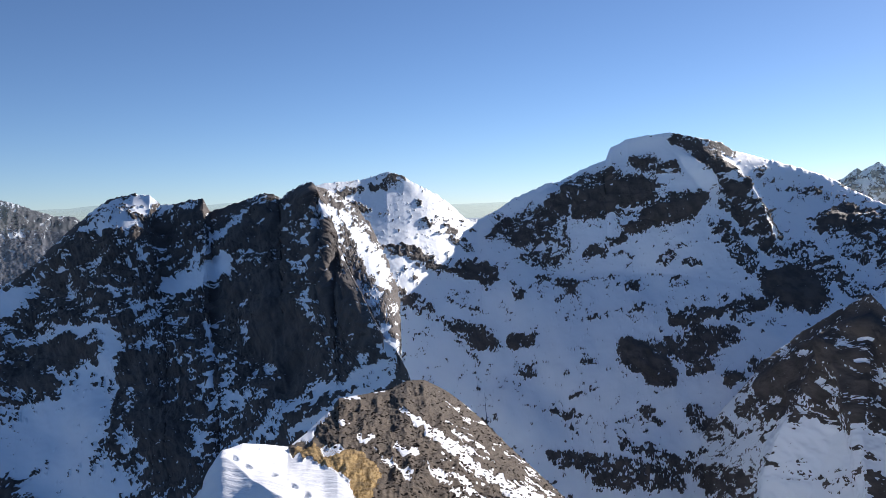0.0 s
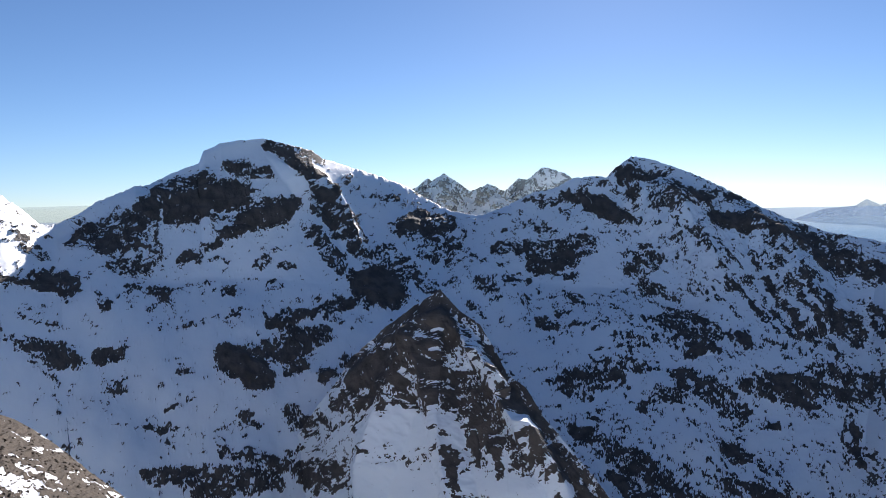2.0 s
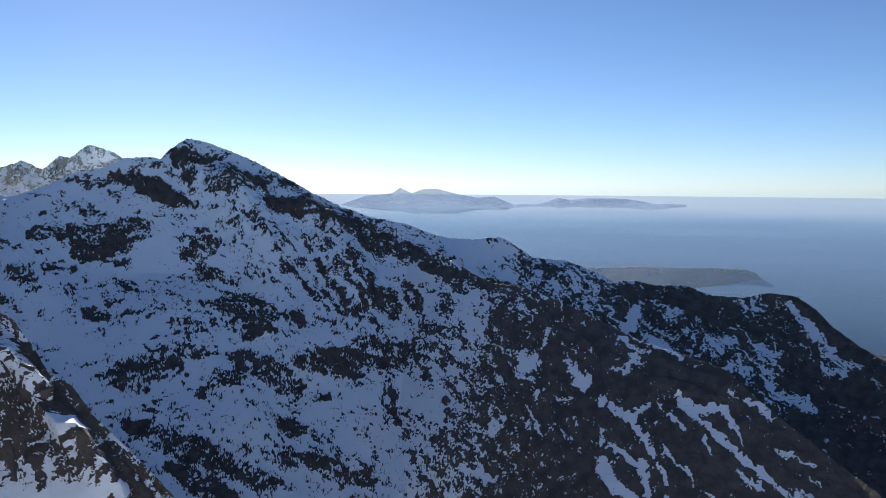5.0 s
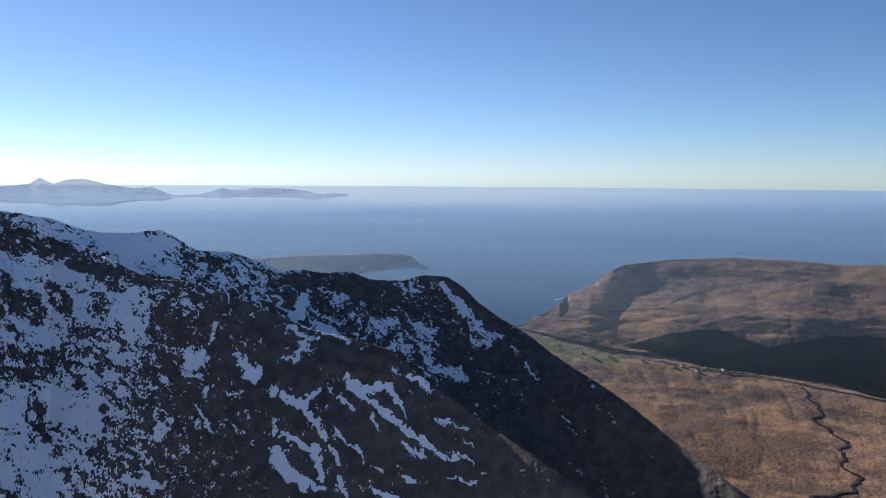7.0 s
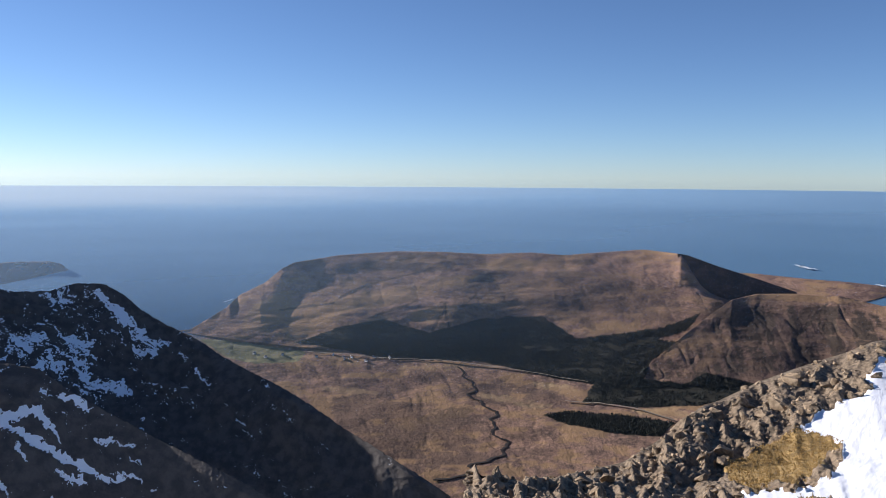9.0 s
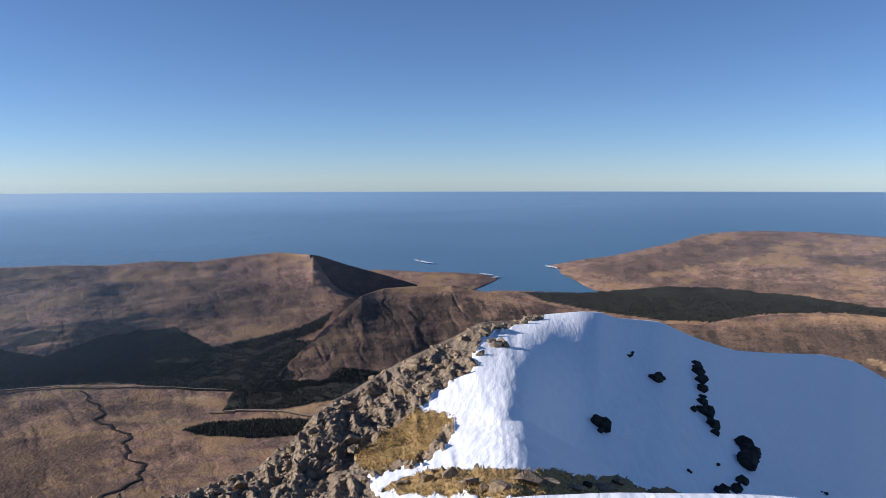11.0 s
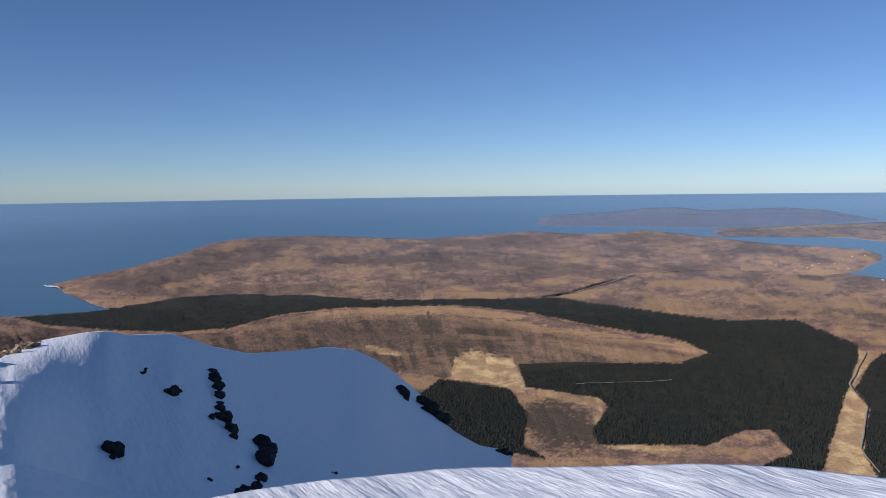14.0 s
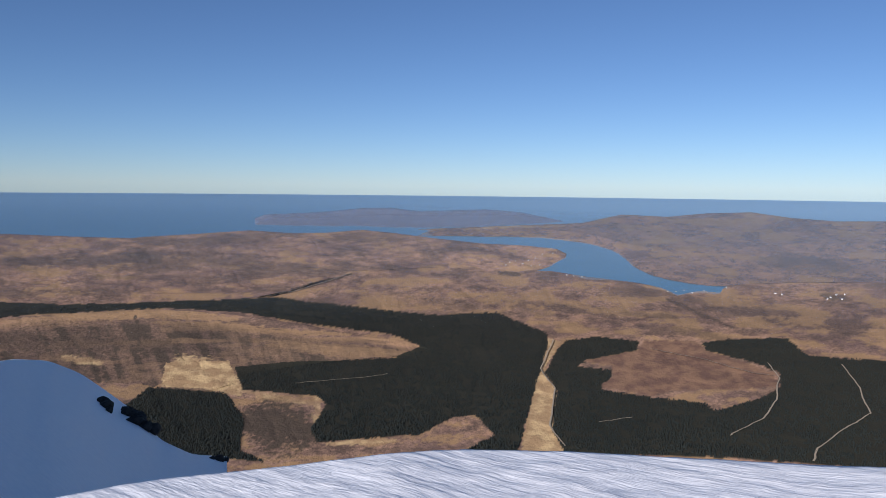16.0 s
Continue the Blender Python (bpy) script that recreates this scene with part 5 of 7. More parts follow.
def rocky(base, tilt, zones=(), coarse=1.0, seed=0, flutes=0.3):
    """How bare the slope is: the share of rock, from a base (a number, or bearings and shares) and the bands laid over it, broken up along the dip of the beds."""
    def cover(az, el, s, d):
        wu = az + 0.7 * (fbm(az * 0.9, el * 0.9, 3, 51) - 0.5) + 0.45 * (fbm(az * 3, el * 3, 2, 52) - 0.5) + 0.24 * (fbm(az * 9, el * 9, 2, 53) - 0.5)
        wv = el + 0.6 * (fbm(az * 0.9, el * 0.9, 3, 57) - 0.5) + 0.40 * (fbm(az * 3, el * 3, 2, 58) - 0.5) + 0.24 * (fbm(az * 9, el * 9, 2, 59) - 0.5)
        if tilt is None:
            u, v = wu, wv - np.interp(wu, DIP_AZ, DIP)
        else:
            u, v = turned(wu, wv, tilt)
        large = fbm(u * 0.7 * coarse, v * 1.8 * coarse, 3, seed) - 0.5
        mid = fbm(u * 1.9 * coarse, v * 4.6 * coarse, 3, seed + 9) - 0.5
        small = fbm(u * 5.0 * coarse, v * 10 * coarse, 3, seed + 21) - 0.5
        gully = fbm(wu * 6 + 0.6 * wv, wv * 1.0, 3, seed + 37) - 0.5
        tiny = fbm(u * 10 * coarse, v * 17 * coarse, 2, seed + 45) - 0.5
        vein = step(ridged(u * 1.6 * coarse + 2.0 * mid, v * 3.2 * coarse + 2.0 * small, 3, seed + 51), 0.70, 0.86)
        breaks = 2.4 * large + 3.4 * mid + 3.4 * small + 1.4 * tiny + 3.0 * flutes * gully + 1.5 * vein - 0.3
        share = odds(np.interp(az, *base) if isinstance(base, tuple) else base + 0 * az)
        for a0, e0, a1, e1, w, p in zones:
            near = np.nonzero((az > min(a0, a1) - 1.6 * w - 0.4) & (az < max(a0, a1) + 1.6 * w + 0.4) & (el > min(e0, e1) - 1.6 * w - 0.4) & (el < max(e0, e1) + 1.6 * w + 0.4))
            if not len(near[0]):
                continue
            x, y = wu[near] - a0, wv[near] - e0
            ua, ue = a1 - a0, e1 - e0
            t = np.clip((x * ua + y * ue) / (ua * ua + ue * ue), 0, 1)
            gap = np.hypot(x - t * ua, y - t * ue) / (w * (1.05 - 0.4 * (2 * t - 1) ** 2))
            f = step(1 - gap + min(1.0, 2.2 * w) * (0.9 * mid[near] + 0.9 * small[near]), -0.15, 0.2)
            share[near] += (odds(p) - share[near]) * f
        return {"rock": 0.5 + 0.33 * (share - breaks)}
    kept = {}

    def once(az, el, s, d):
        key = (az.shape, float(az.flat[0]), float(az.flat[-1]), float(el.flat[0]))
        if key not in kept:
            kept.clear()
            kept[key] = cover(az, el, s, d)
        return kept[key]
    return once


def craggy(amp, seed=0, cover=None, ribs=(), rough=1.0):
    """Relief of a mountain face: broad ribs and bays, beds that stand proud where the rock is bare, and named ribs."""
    def relief(az, el, s, d):
        k = d / 1000
        r = amp * k * 2.2 * (fbm(az * 0.22, el * 0.2, 3, seed) - 0.5)
        if cover:
            bare = step(cover(az, el, s, d)["rock"], 0.35, 0.75)
            r = r + k * rough * bare * (2.0 + 6.0 * (ridged(az * 1.7, el * 1.3, 4, seed + 5) - 0.55))
        r = r + k * 0.8 * (fbm(az * 2, el * 3, 3, seed + 8) - 0.5)
        for a0, e0, a1, e1, w, h in ribs:
            ua, ue = a1 - a0, e1 - e0
            t = ((az - a0) * ua + (el - e0) * ue) / (ua * ua + ue * ue)
            gap = np.abs((az - a0) * ue - (el - e0) * ua) / math.hypot(ua, ue)
            gap = gap + 0.35 * w * (fbm(az * 1.5, el * 1.5, 3, seed + 11) - 0.5)
            r = r + (1 - step(s, 0.84, 0.96)) * h * np.clip(1 - gap / w, 0, 1) * step(t, 0.0, 0.12) * (1 - step(t, 0.85, 1.2))
        return r
    return relief


def mountain(name, label, lines, a0, a1, columns, rows, cover, amp, seed, ribs=(), back=(200, 260), group="mountains of the cirque", material=None, rough=1.0, jag=0.07):
    ob = sheet(name, lines, a0, a1, columns, rows, material or MOUNTAIN, craggy(amp, seed, cover, ribs, rough), cover, back, jag=jag)
    return tagged(ob, label, "mountain", group=group)


CIRQUE = PEAK_TWO + PEAK_MAIN + PEAK_RIGHT + RIDGE_LOW
CIRQUE_FOOT = [(-12, -24.5, 560), (2, -24.5, 650), (12, -24.5, 730), (30, -24.5, 830), (50, -24.5, 940), (65, -24.5, 1060), (80, -24.5, 1100), (90, -24.5, 1120), (98, -24.5, 1140), (108, -24.5, 1072)]


def fall(line, grade):
    """West of the low ridge's last top, the line lies where a slope of this grade from the crest passes its elevation."""
    out = []
    for a, e, d in line:
        if a > 84:
            e = e - 2.2 * min(1, (a - 84) / 6) * (e > -24)
            dc, zc = (float(q) for q in at(CIRQUE, np.array([min(a, 107.5)]))[:2])
            d = (-zc + grade * dc) / (math.tan(radians(-e)) + grade)
        out.append((a, e, d))
    return out


CIRQUE_BREAK, CIRQUE_FOOT = fall(CIRQUE_BREAK, 0.95), fall(CIRQUE_FOOT, 0.95)
CIRQUE_LINES = [CIRQUE_FOOT, CIRQUE_BREAK, CIRQUE]
MAIN = [(*z[:4], z[4] * (1.28 if z[5] > 0.45 else 1.0), z[5]) for z in MAIN_ZONE_A + MAIN_ZONE_B + MAIN_ZONE_C + MAIN_ZONE_D]
FACE = TWIN_ZONE + MAIN + RIGHT_ZONE_A + RIGHT_ZONE_B + RIGHT_ZONE_C + RIGHT_ZONE_D + RIGHT_ZONE_E
STREAKED = STREAK_ZONE_A + STREAK_ZONE_B + STREAK_ZONE_C + STREAK_ZONE_D
PYRAMID = PYRAMID_ZONE_A + PYRAMID_ZONE_B
PINNACLED = PINNACLE_ZONE_A + PINNACLE_ZONE_B + PINNACLE_ZONE_C + PINNACLE_ZONE_D
cirque_cover = rocky(([-10, 26, 34, 50, 60, 66, 72, 80, 86, 107], [0.09, 0.09, 0.17, 0.20, 0.22, 0.5, 0.70, 0.80, 0.965, 0.99]), None, FACE + LOW_ZONE_A + LOW_ZONE_B, seed=4)
pyramid_cover = rocky(([17, 21, 25, 36, 41], [0.06, 0.2, 0.74, 0.74, 0.6]), 25, FACE[:80] + PYRAMID, seed=33, flutes=0.7)
spur_cover = rocky(([56, 58, 61, 65, 70, 84, 95], [0.25, 0.42, 0.52, 0.85, 0.94, 0.97, 0.99]), -38, FACE[60:] + STREAKED, seed=43)
pinnacle_cover = rocky(0.76, 22, PINNACLED, seed=63, flutes=0.6)
shelf_cover = rocky(0.58, -50, PINNACLED[-6:], seed=67)
CIRQUE_RIBS = [(15.6, 5.2, 18.6, 0.5, 0.5, 22), (18.6, 4.0, 22.0, -2.2, 0.9, 22), (42.0, 3.6, 47.5, -5.0, 2.5, 40), (50.0, -0.5, 54.0, -8.0, 2.0, 30)]
for name, a0, a1, cols, label in (
        ("twin_peak", -10.4, 2.7, 260, "snow-covered peak with dark rock bands above the cirque"),
        ("main_peak", 2.7, 31.0, 560, "highest snowy peak with a dark summit cliff and snow gullies"),
        ("right_peak", 31.0, 64.0, 640, "pointed snowy peak with rock ribs and a long shoulder"),
        ("low_ridge", 64.0, 107.4, 620, "dark lower ridge with snow streaks falling to the moor")):
    mountain(name, label, CIRQUE_LINES, a0, a1, cols, (165, 140), cirque_cover, 7 if name == "twin_peak" else 12, 3, CIRQUE_RIBS, material=MOUNTAIN_LOW if name == "low_ridge" else None, rough=0.35 if name == "low_ridge" else 0.9)

mountain("rock_spur", "dark rock pyramid rising from the snow bowl", [[(17.6, -25, 810), (23, -25, 670), (28, -25, 640), (32, -25, 600), (36, -25, 585), (40.6, -25, 640)], SPUR_MID], 17.7, 40.5, 380, (240,),
         pyramid_cover, 16, 31, [(28.2, -6.4, 36.5, -20.0, 1.0, 26), (28.2, -6.4, 22.5, -20.0, 1.6, 22), (27.0, -9.0, 29.5, -22.0, 1.3, 18)], back=(120, 160), rough=0.6)
mountain("streaked_spur", "dark rock spur with long snow streaks", [[(56, -28, 960), (60, -28, 890), (66, -28, 800), (75, -28, 740), (98, -28, 740)], SPUR_NEAR], 56.5, 94.3, 600, (240,),
         spur_cover, 6, 41, back=(120, 160), material=MOUNTAIN_LOW, rough=0.4)
mountain("pinnacle_ridge", "dark pinnacled rock ridge dusted with snow", [[(-34, -27, 420), (-20, -27, 300), (-10, -27, 220), (-3, -27, 80), (0, -27, 60)], PINNACLES + PINNACLES_END], -33.5, -1.8, 620, (330,),
         pinnacle_cover, 18, 61, back=(60, 200), rough=1.3, jag=0.08)
mountain("sunlit_shelf", "sunlit snow shelf behind the pinnacled ridge", [[(a, e - 0.3, d + 12) for a, e, d in (PINNACLES + PINNACLES_END)[20:]], LIT_SHELF_TOP], -9.2, -3.2, 160, (120,),
         shelf_cover, 4, 68, back=(60, 120))
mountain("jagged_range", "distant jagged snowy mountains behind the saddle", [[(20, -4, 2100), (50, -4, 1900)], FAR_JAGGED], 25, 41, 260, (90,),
         rocky(0.46, 10, seed=73, coarse=1.6), 14, 71, group="far mountains", material=MOUNTAIN_HAZED)
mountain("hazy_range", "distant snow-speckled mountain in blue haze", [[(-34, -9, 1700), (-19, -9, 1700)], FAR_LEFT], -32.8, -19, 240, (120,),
         rocky(0.78, 10, seed=83, coarse=1.6), 14, 81, group="far mountains", material=MOUNTAIN_HAZED)
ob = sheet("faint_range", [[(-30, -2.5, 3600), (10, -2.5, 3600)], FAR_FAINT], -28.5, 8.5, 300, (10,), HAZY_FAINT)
tagged(ob, "faint blue hills on the horizon", "hill", group="far mountains")

def crags(owner, slope, spots, cover, proud, seed):
    """Outcrops of bare rock standing out of a slope, each a part of its mountain."""
    for k, (a, e, w, h, tilt) in enumerate(spots):
        nu, nv = max(10, int(w * 22)), max(8, int(h * 26))
        u, v = np.meshgrid(np.linspace(-1, 1, nu), np.linspace(-1, 1, nv))
        c, s = math.cos(radians(tilt)), math.sin(radians(tilt))
        edge = 0.82 + 0.36 * fbm(u * 1.5 + k * 7.1, v * 1.5, 3, seed)
        x, y = u * w * edge, v * h * edge
        az, el = a + x * c - y * s, e + x * s + y * c
        p, good = ground_at(slope, az.ravel(), el.ravel())
        if good.mean() < 0.97:
            continue
        p = p.reshape(nv, nu, 3)
        d = np.hypot(p[..., 0], p[..., 1])
        r = np.sqrt(u * u + v * v)
        rise = d / 1000 * proud * (np.clip(1.08 - r, -0.4, 0.5) * 2.4 + 0.6 * (ridged(az * 2.4, el * 2.0, 4, seed + k) - 0.45) * step(1.1 - r, 0, 0.4))
        if not good.all():
            continue
        toward = -p / np.linalg.norm(p, axis=2, keepdims=True)
        p = p + toward * (rise - 0.2 * proud * d / 1000)[..., None] + np.array([0, 0, 0.3]) * rise[..., None]
        value = cover(az, el, 0 * az + 0.5, d)["rock"]
        ob = grid_mesh("crag", p, owner.data.materials[0], {"rock": value})
        ob.parent = owner


def outcrops(zones):
    """Tilted ovals where broad bands are nearly all rock."""
    return [(0.5 * (a0 + a1), 0.5 * (e0 + e1), 0.5 * math.hypot(a1 - a0, e1 - e0) + 0.4 * w, 0.75 * w, math.degrees(math.atan2(e1 - e0, a1 - a0))) for a0, e0, a1, e1, w, p in zones if p >= 0.85 and w > 0.38]


for name, owner_cover, zones, seed in (
        ("twin_peak", cirque_cover, FACE, 701), ("main_peak", cirque_cover, FACE, 711), ("right_peak", cirque_cover, FACE, 721), ("low_ridge", cirque_cover, LOW_ZONE_A + LOW_ZONE_B, 761),
        ("pinnacle_ridge", pinnacle_cover, PINNACLED, 731), ("streaked_spur", spur_cover, [(67.0, -10.2, 70.4, -11.8, 1.1, 0.9), (63.5, -18.3, 67.3, -18.3, 1.4, 0.9), (82.0, -12.8, 85.0, -15.2, 0.7, 0.9), (74.0, -13.3, 78.2, -14.2, 0.7, 0.9), (70.0, -19.5, 71.5, -22.0, 0.9, 0.9)], 741), ("rock_spur", pyramid_cover, PYRAMID, 751)):
    crags(bpy.data.objects[name], name, outcrops(zones), owner_cover, 3.5, seed)

# ---- islands and headlands ----
def laid(az, el, zones, ragged):
    """How strongly some bands cover each place."""
    out = np.zeros(az.shape)
    for a0, e0, a1, e1, w, p in zones:
        near = np.nonzero((az > min(a0, a1) - 2 * w - 0.2) & (az < max(a0, a1) + 2 * w + 0.2) & (el > min(e0, e1) - 2 * w - 0.2) & (el < max(e0, e1) + 2 * w + 0.2))
        x, y = az[near] - a0, el[near] - e0
        ua, ue = a1 - a0, e1 - e0
        t = np.clip((x * ua + y * ue) / (ua * ua + ue * ue), 0, 1)
        gap = np.hypot(x - t * ua, y - t * ue) / (w * (1.05 - 0.5 * (2 * t - 1) ** 2))
        out[near] = np.maximum(out[near], p * step(1 - gap + ragged[near], -0.3, 0.35))
    return out


def moorland(seed=0, gold=0.0, crag=0.0, gold_spots=(), dark_spots=(), band=None, face=0.0):
    """What grows where: pale grass, dark heather and crag, bog, fields, the floor of woods. Crag also carries some
    painted shade.
    """
    def cover(az, el, s, d):
        wu, wv = az + 0.25 * (fbm(az * 3, el * 3, 3, 301) - 0.5), el + 0.12 * (fbm(az * 3, el * 3, 3, 307) - 0.5)
        n = fbm(az * 0.5, el * 2.2, 5, seed)
        small = fbm(az * 3, el * 11, 4, seed + 7)
        streak = fbm(az * 2.2 + 0.8 * el, el * 0.5, 4, seed + 13)
        g = step(n + 0.35 * (small - 0.5), 0.62 - 0.3 * gold, 0.74 - 0.3 * gold)
        c = step(n + 0.5 * (small - 0.5), 0.40 + 0.4 * crag, 0.28 + 0.4 * crag) * (crag > 0)
        if len(gold_spots):
            g = np.maximum(g * 0.6, step(blots(wu, wv, gold_spots) + 0.9 * (small - 0.5), -0.05, 0.3))
        if len(dark_spots):
            c = np.maximum(c * 0.5, 0.55 * step(blots(wu, wv, dark_spots) + 1.1 * (small - 0.5) + 0.6 * (streak - 0.5), -0.3, 0.1))
        if band:
            c = np.maximum(c, band[2] * step(s, band[0] - 0.08, band[0]) * (1 - step(s, band[1], band[1] + 0.06)) * step(streak + 0.4 * (small - 0.5), 0.36, 0.56))
        # darker lower slope; on crag_hill it partly paints in the weak oblique light
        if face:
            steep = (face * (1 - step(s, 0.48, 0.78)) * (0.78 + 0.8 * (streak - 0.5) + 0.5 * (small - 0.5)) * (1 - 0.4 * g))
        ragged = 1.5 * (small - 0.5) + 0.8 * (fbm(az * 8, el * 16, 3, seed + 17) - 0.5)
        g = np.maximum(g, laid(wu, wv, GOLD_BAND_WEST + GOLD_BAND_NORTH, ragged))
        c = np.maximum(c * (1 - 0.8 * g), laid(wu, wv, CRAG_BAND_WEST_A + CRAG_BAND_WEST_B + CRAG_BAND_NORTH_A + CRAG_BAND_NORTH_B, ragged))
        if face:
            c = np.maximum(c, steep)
        out = {"gold": g * (1 - 0.5 * c), "crag": np.clip(c, 0, 1)}
        for key, areas in (("field", (FIELDS,)), ("straw", (STRAW, STRAW_BANK)), ("bog", (BOG,)), ("wood", (WOOD_MIDDLE, WOOD_LEFT, WOOD_RIGHT, WOOD_WEST, WOOD_COPSE, WOOD_INLET))):
            v = np.zeros(az.shape)
            for a in areas:
                v = np.maximum(v, inside(wu, wv, a) * 1.0)
            out[key] = v * (1 - out.get("bog", 0)) if key == "wood" else v
        out["straw"] = np.maximum(out["straw"], laid(wu, wv, STRAW_BAND_WEST + STRAW_BAND_NORTH, ragged))
        return out
    return cover


def rolling(amp, seed=0, gully=0.0):
    def relief(az, el, s, d):
        k = d / 2000
        r = amp * k * (fbm(az * 0.35, el * 1.3, 3, seed) - 0.5) * 1.4 + 0.18 * amp * k * (fbm(az * 1.1, el * 3.5, 4, seed + 2) - 0.5) * 2
        return r - 0.6 * gully * k * ridged(az * 0.8 + 0.45 * el + 0.8 * fbm(az * 0.6, el * 0.9, 2, seed + 5), el * 0.35, 2, seed + 4) ** 6 * step(s, 0.0, 0.3) * (1 - step(s, 0.75, 1.0))
    return relief


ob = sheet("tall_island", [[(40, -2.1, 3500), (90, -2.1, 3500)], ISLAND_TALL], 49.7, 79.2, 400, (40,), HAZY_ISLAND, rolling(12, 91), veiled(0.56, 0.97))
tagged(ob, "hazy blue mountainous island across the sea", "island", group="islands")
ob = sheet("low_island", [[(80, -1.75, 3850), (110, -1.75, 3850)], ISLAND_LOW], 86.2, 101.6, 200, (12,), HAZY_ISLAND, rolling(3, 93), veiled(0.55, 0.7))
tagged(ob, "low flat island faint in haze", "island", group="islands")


def hill(name, label, lines, a0, a1, cols, rows, relief, cover, back=(150, 120), deep=1.9, material=None, mid_ease=1.5):
    return tagged(sheet(name, lines, a0, a1, cols, rows, material or MOOR, relief, cover, back, deep=deep, mid_ease=mid_ease), label, "hill", group="moorland hills")


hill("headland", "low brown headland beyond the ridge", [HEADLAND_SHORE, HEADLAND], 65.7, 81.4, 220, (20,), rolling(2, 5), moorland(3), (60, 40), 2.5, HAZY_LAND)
hill("west_hill", "broad brown moorland hill above the sea cliffs", [WEST_HILL_FOOT, WEST_HILL_BROW, WEST_HILL_TOP], 88.2, 131.2, 620, (60, 60), rolling(6, 11, 1.5), moorland(12, 0.35, 0.0, WEST_GOLD, WEST_DARK), deep=1.25, mid_ease=2.5)
CLIFF_TOP = [(122.95, -5.08, 2385), (123.11, -5.12, 2386), (123.82, -5.21, 2390), (125.79, -5.88, 2402), (128.49, -6.66, 2425), (130.8, -7.36, 2440)]
CLIFF_FOOT = [(122.95, -5.09, 2384), (123.11, -5.19, 2384), (123.84, -6.21, 2384), (124.84, -7.3, 2385), (125.53, -8.3, 2386), (127.38, -8.5, 2395), (130.8, -8.4, 2420)]
# the cliff's shade is put into its colour through the crag value
hill("hillside_cliff", "cliff at the end of the brown hill, its shade painted dark", [CLIFF_FOOT, CLIFF_TOP], 123.15, 130.8, 160, (60,), rolling(0.8, 17, 1.5),
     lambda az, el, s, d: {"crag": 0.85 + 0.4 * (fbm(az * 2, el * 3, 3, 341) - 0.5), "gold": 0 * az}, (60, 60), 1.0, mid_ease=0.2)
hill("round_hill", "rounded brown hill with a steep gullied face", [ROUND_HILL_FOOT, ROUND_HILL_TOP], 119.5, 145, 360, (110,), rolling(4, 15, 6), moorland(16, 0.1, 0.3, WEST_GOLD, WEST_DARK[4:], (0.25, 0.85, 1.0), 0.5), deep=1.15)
hill("cape", "low brown cape with sea cliffs", [CAPE_FOOT, CAPE_TOP], 126, 136.5, 160, (20,), rolling(1, 19), moorland(20), (60, 30), 1.0)
hill("north_hill", "long brown hill above the inlet", [NORTH_HILL_FOOT, NORTH_HILL_BROW, NORTH_HILL_TOP], 140.2, 195.6, 640, (50, 40), rolling(8, 23, 2), moorland(24, 0.05, 0.12, (), NORTH_DARK))
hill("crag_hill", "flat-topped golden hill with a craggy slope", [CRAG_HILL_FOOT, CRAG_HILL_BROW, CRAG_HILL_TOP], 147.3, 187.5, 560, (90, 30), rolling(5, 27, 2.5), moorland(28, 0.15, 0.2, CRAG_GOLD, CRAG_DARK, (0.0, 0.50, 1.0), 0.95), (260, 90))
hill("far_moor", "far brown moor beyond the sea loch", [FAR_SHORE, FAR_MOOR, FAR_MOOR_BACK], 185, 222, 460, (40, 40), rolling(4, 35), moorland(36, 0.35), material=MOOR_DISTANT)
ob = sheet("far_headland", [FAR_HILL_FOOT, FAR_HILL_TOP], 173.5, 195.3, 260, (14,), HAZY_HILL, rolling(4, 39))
tagged(ob, "far hazy headland across the sea loch", "hill", group="moorland hills")

moor = sheet("ground", [MOOR_NEAR, MOOR_MID, MOOR_FAR], 78, 222, 1100, (130, 50), MOOR, rolling(4, 45, 4), moorland(46, 0.38, 0.04, (), HEATHER_SPOTS), (40, 40))
tagged(moor, "brown moorland of the glen floor", "moor", kind="structure")
ob = sheet("far_ground", [[(222, -27, 1400), (438, -27, 1400)], [(222, -10, 2240), (438, -10, 2240)], [(222, -4, 2950), (438, -4, 2950)]], 222, 340, 120, (20, 20), MOOR, rolling(8, 47), moorland(48, 0.15, 0.05), (40, 40))
tagged(ob, "brown moorland beyond the summit", "moor", kind="structure")


# ---- summit materials ----
def stone_material(name, dark, light, scale):
    m = Mat(name, 0.85)
    own = m.t.nodes.new("ShaderNodeObjectInfo").outputs["Random"]
    isle = m.t.nodes.new("ShaderNodeNewGeometry").outputs["Random Per Island"]
    n1, n2 = m.noise(scale, 6), m.noise(scale * 7, 4)
    base = m.mix(m.span(n1, 0.35, 0.65), dark, light)
    base = m.mix(m.span(m.math("ADD", own, isle), 0.2, 1.8, 0.0, 0.35), base, tuple(0.6 * c for c in dark))
    base = m.mix(m.span(n2, 0.62, 0.74, 0.0, 0.4), base, tuple(1.5 * c for c in light))
    m.colour(base)
    m.bump(m.math("ADD", n1, m.math("MULTIPLY", n2, 0.5)), 0.25 / scale, 0.7)
    return m.m


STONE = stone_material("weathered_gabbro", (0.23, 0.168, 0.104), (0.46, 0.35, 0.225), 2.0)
# near-black copy of the gabbro: shade put into the colour of shaded boulders
SHADED_STONE = stone_material("shaded_gabbro", (0.02, 0.019, 0.018), (0.06, 0.054, 0.046), 2.0)


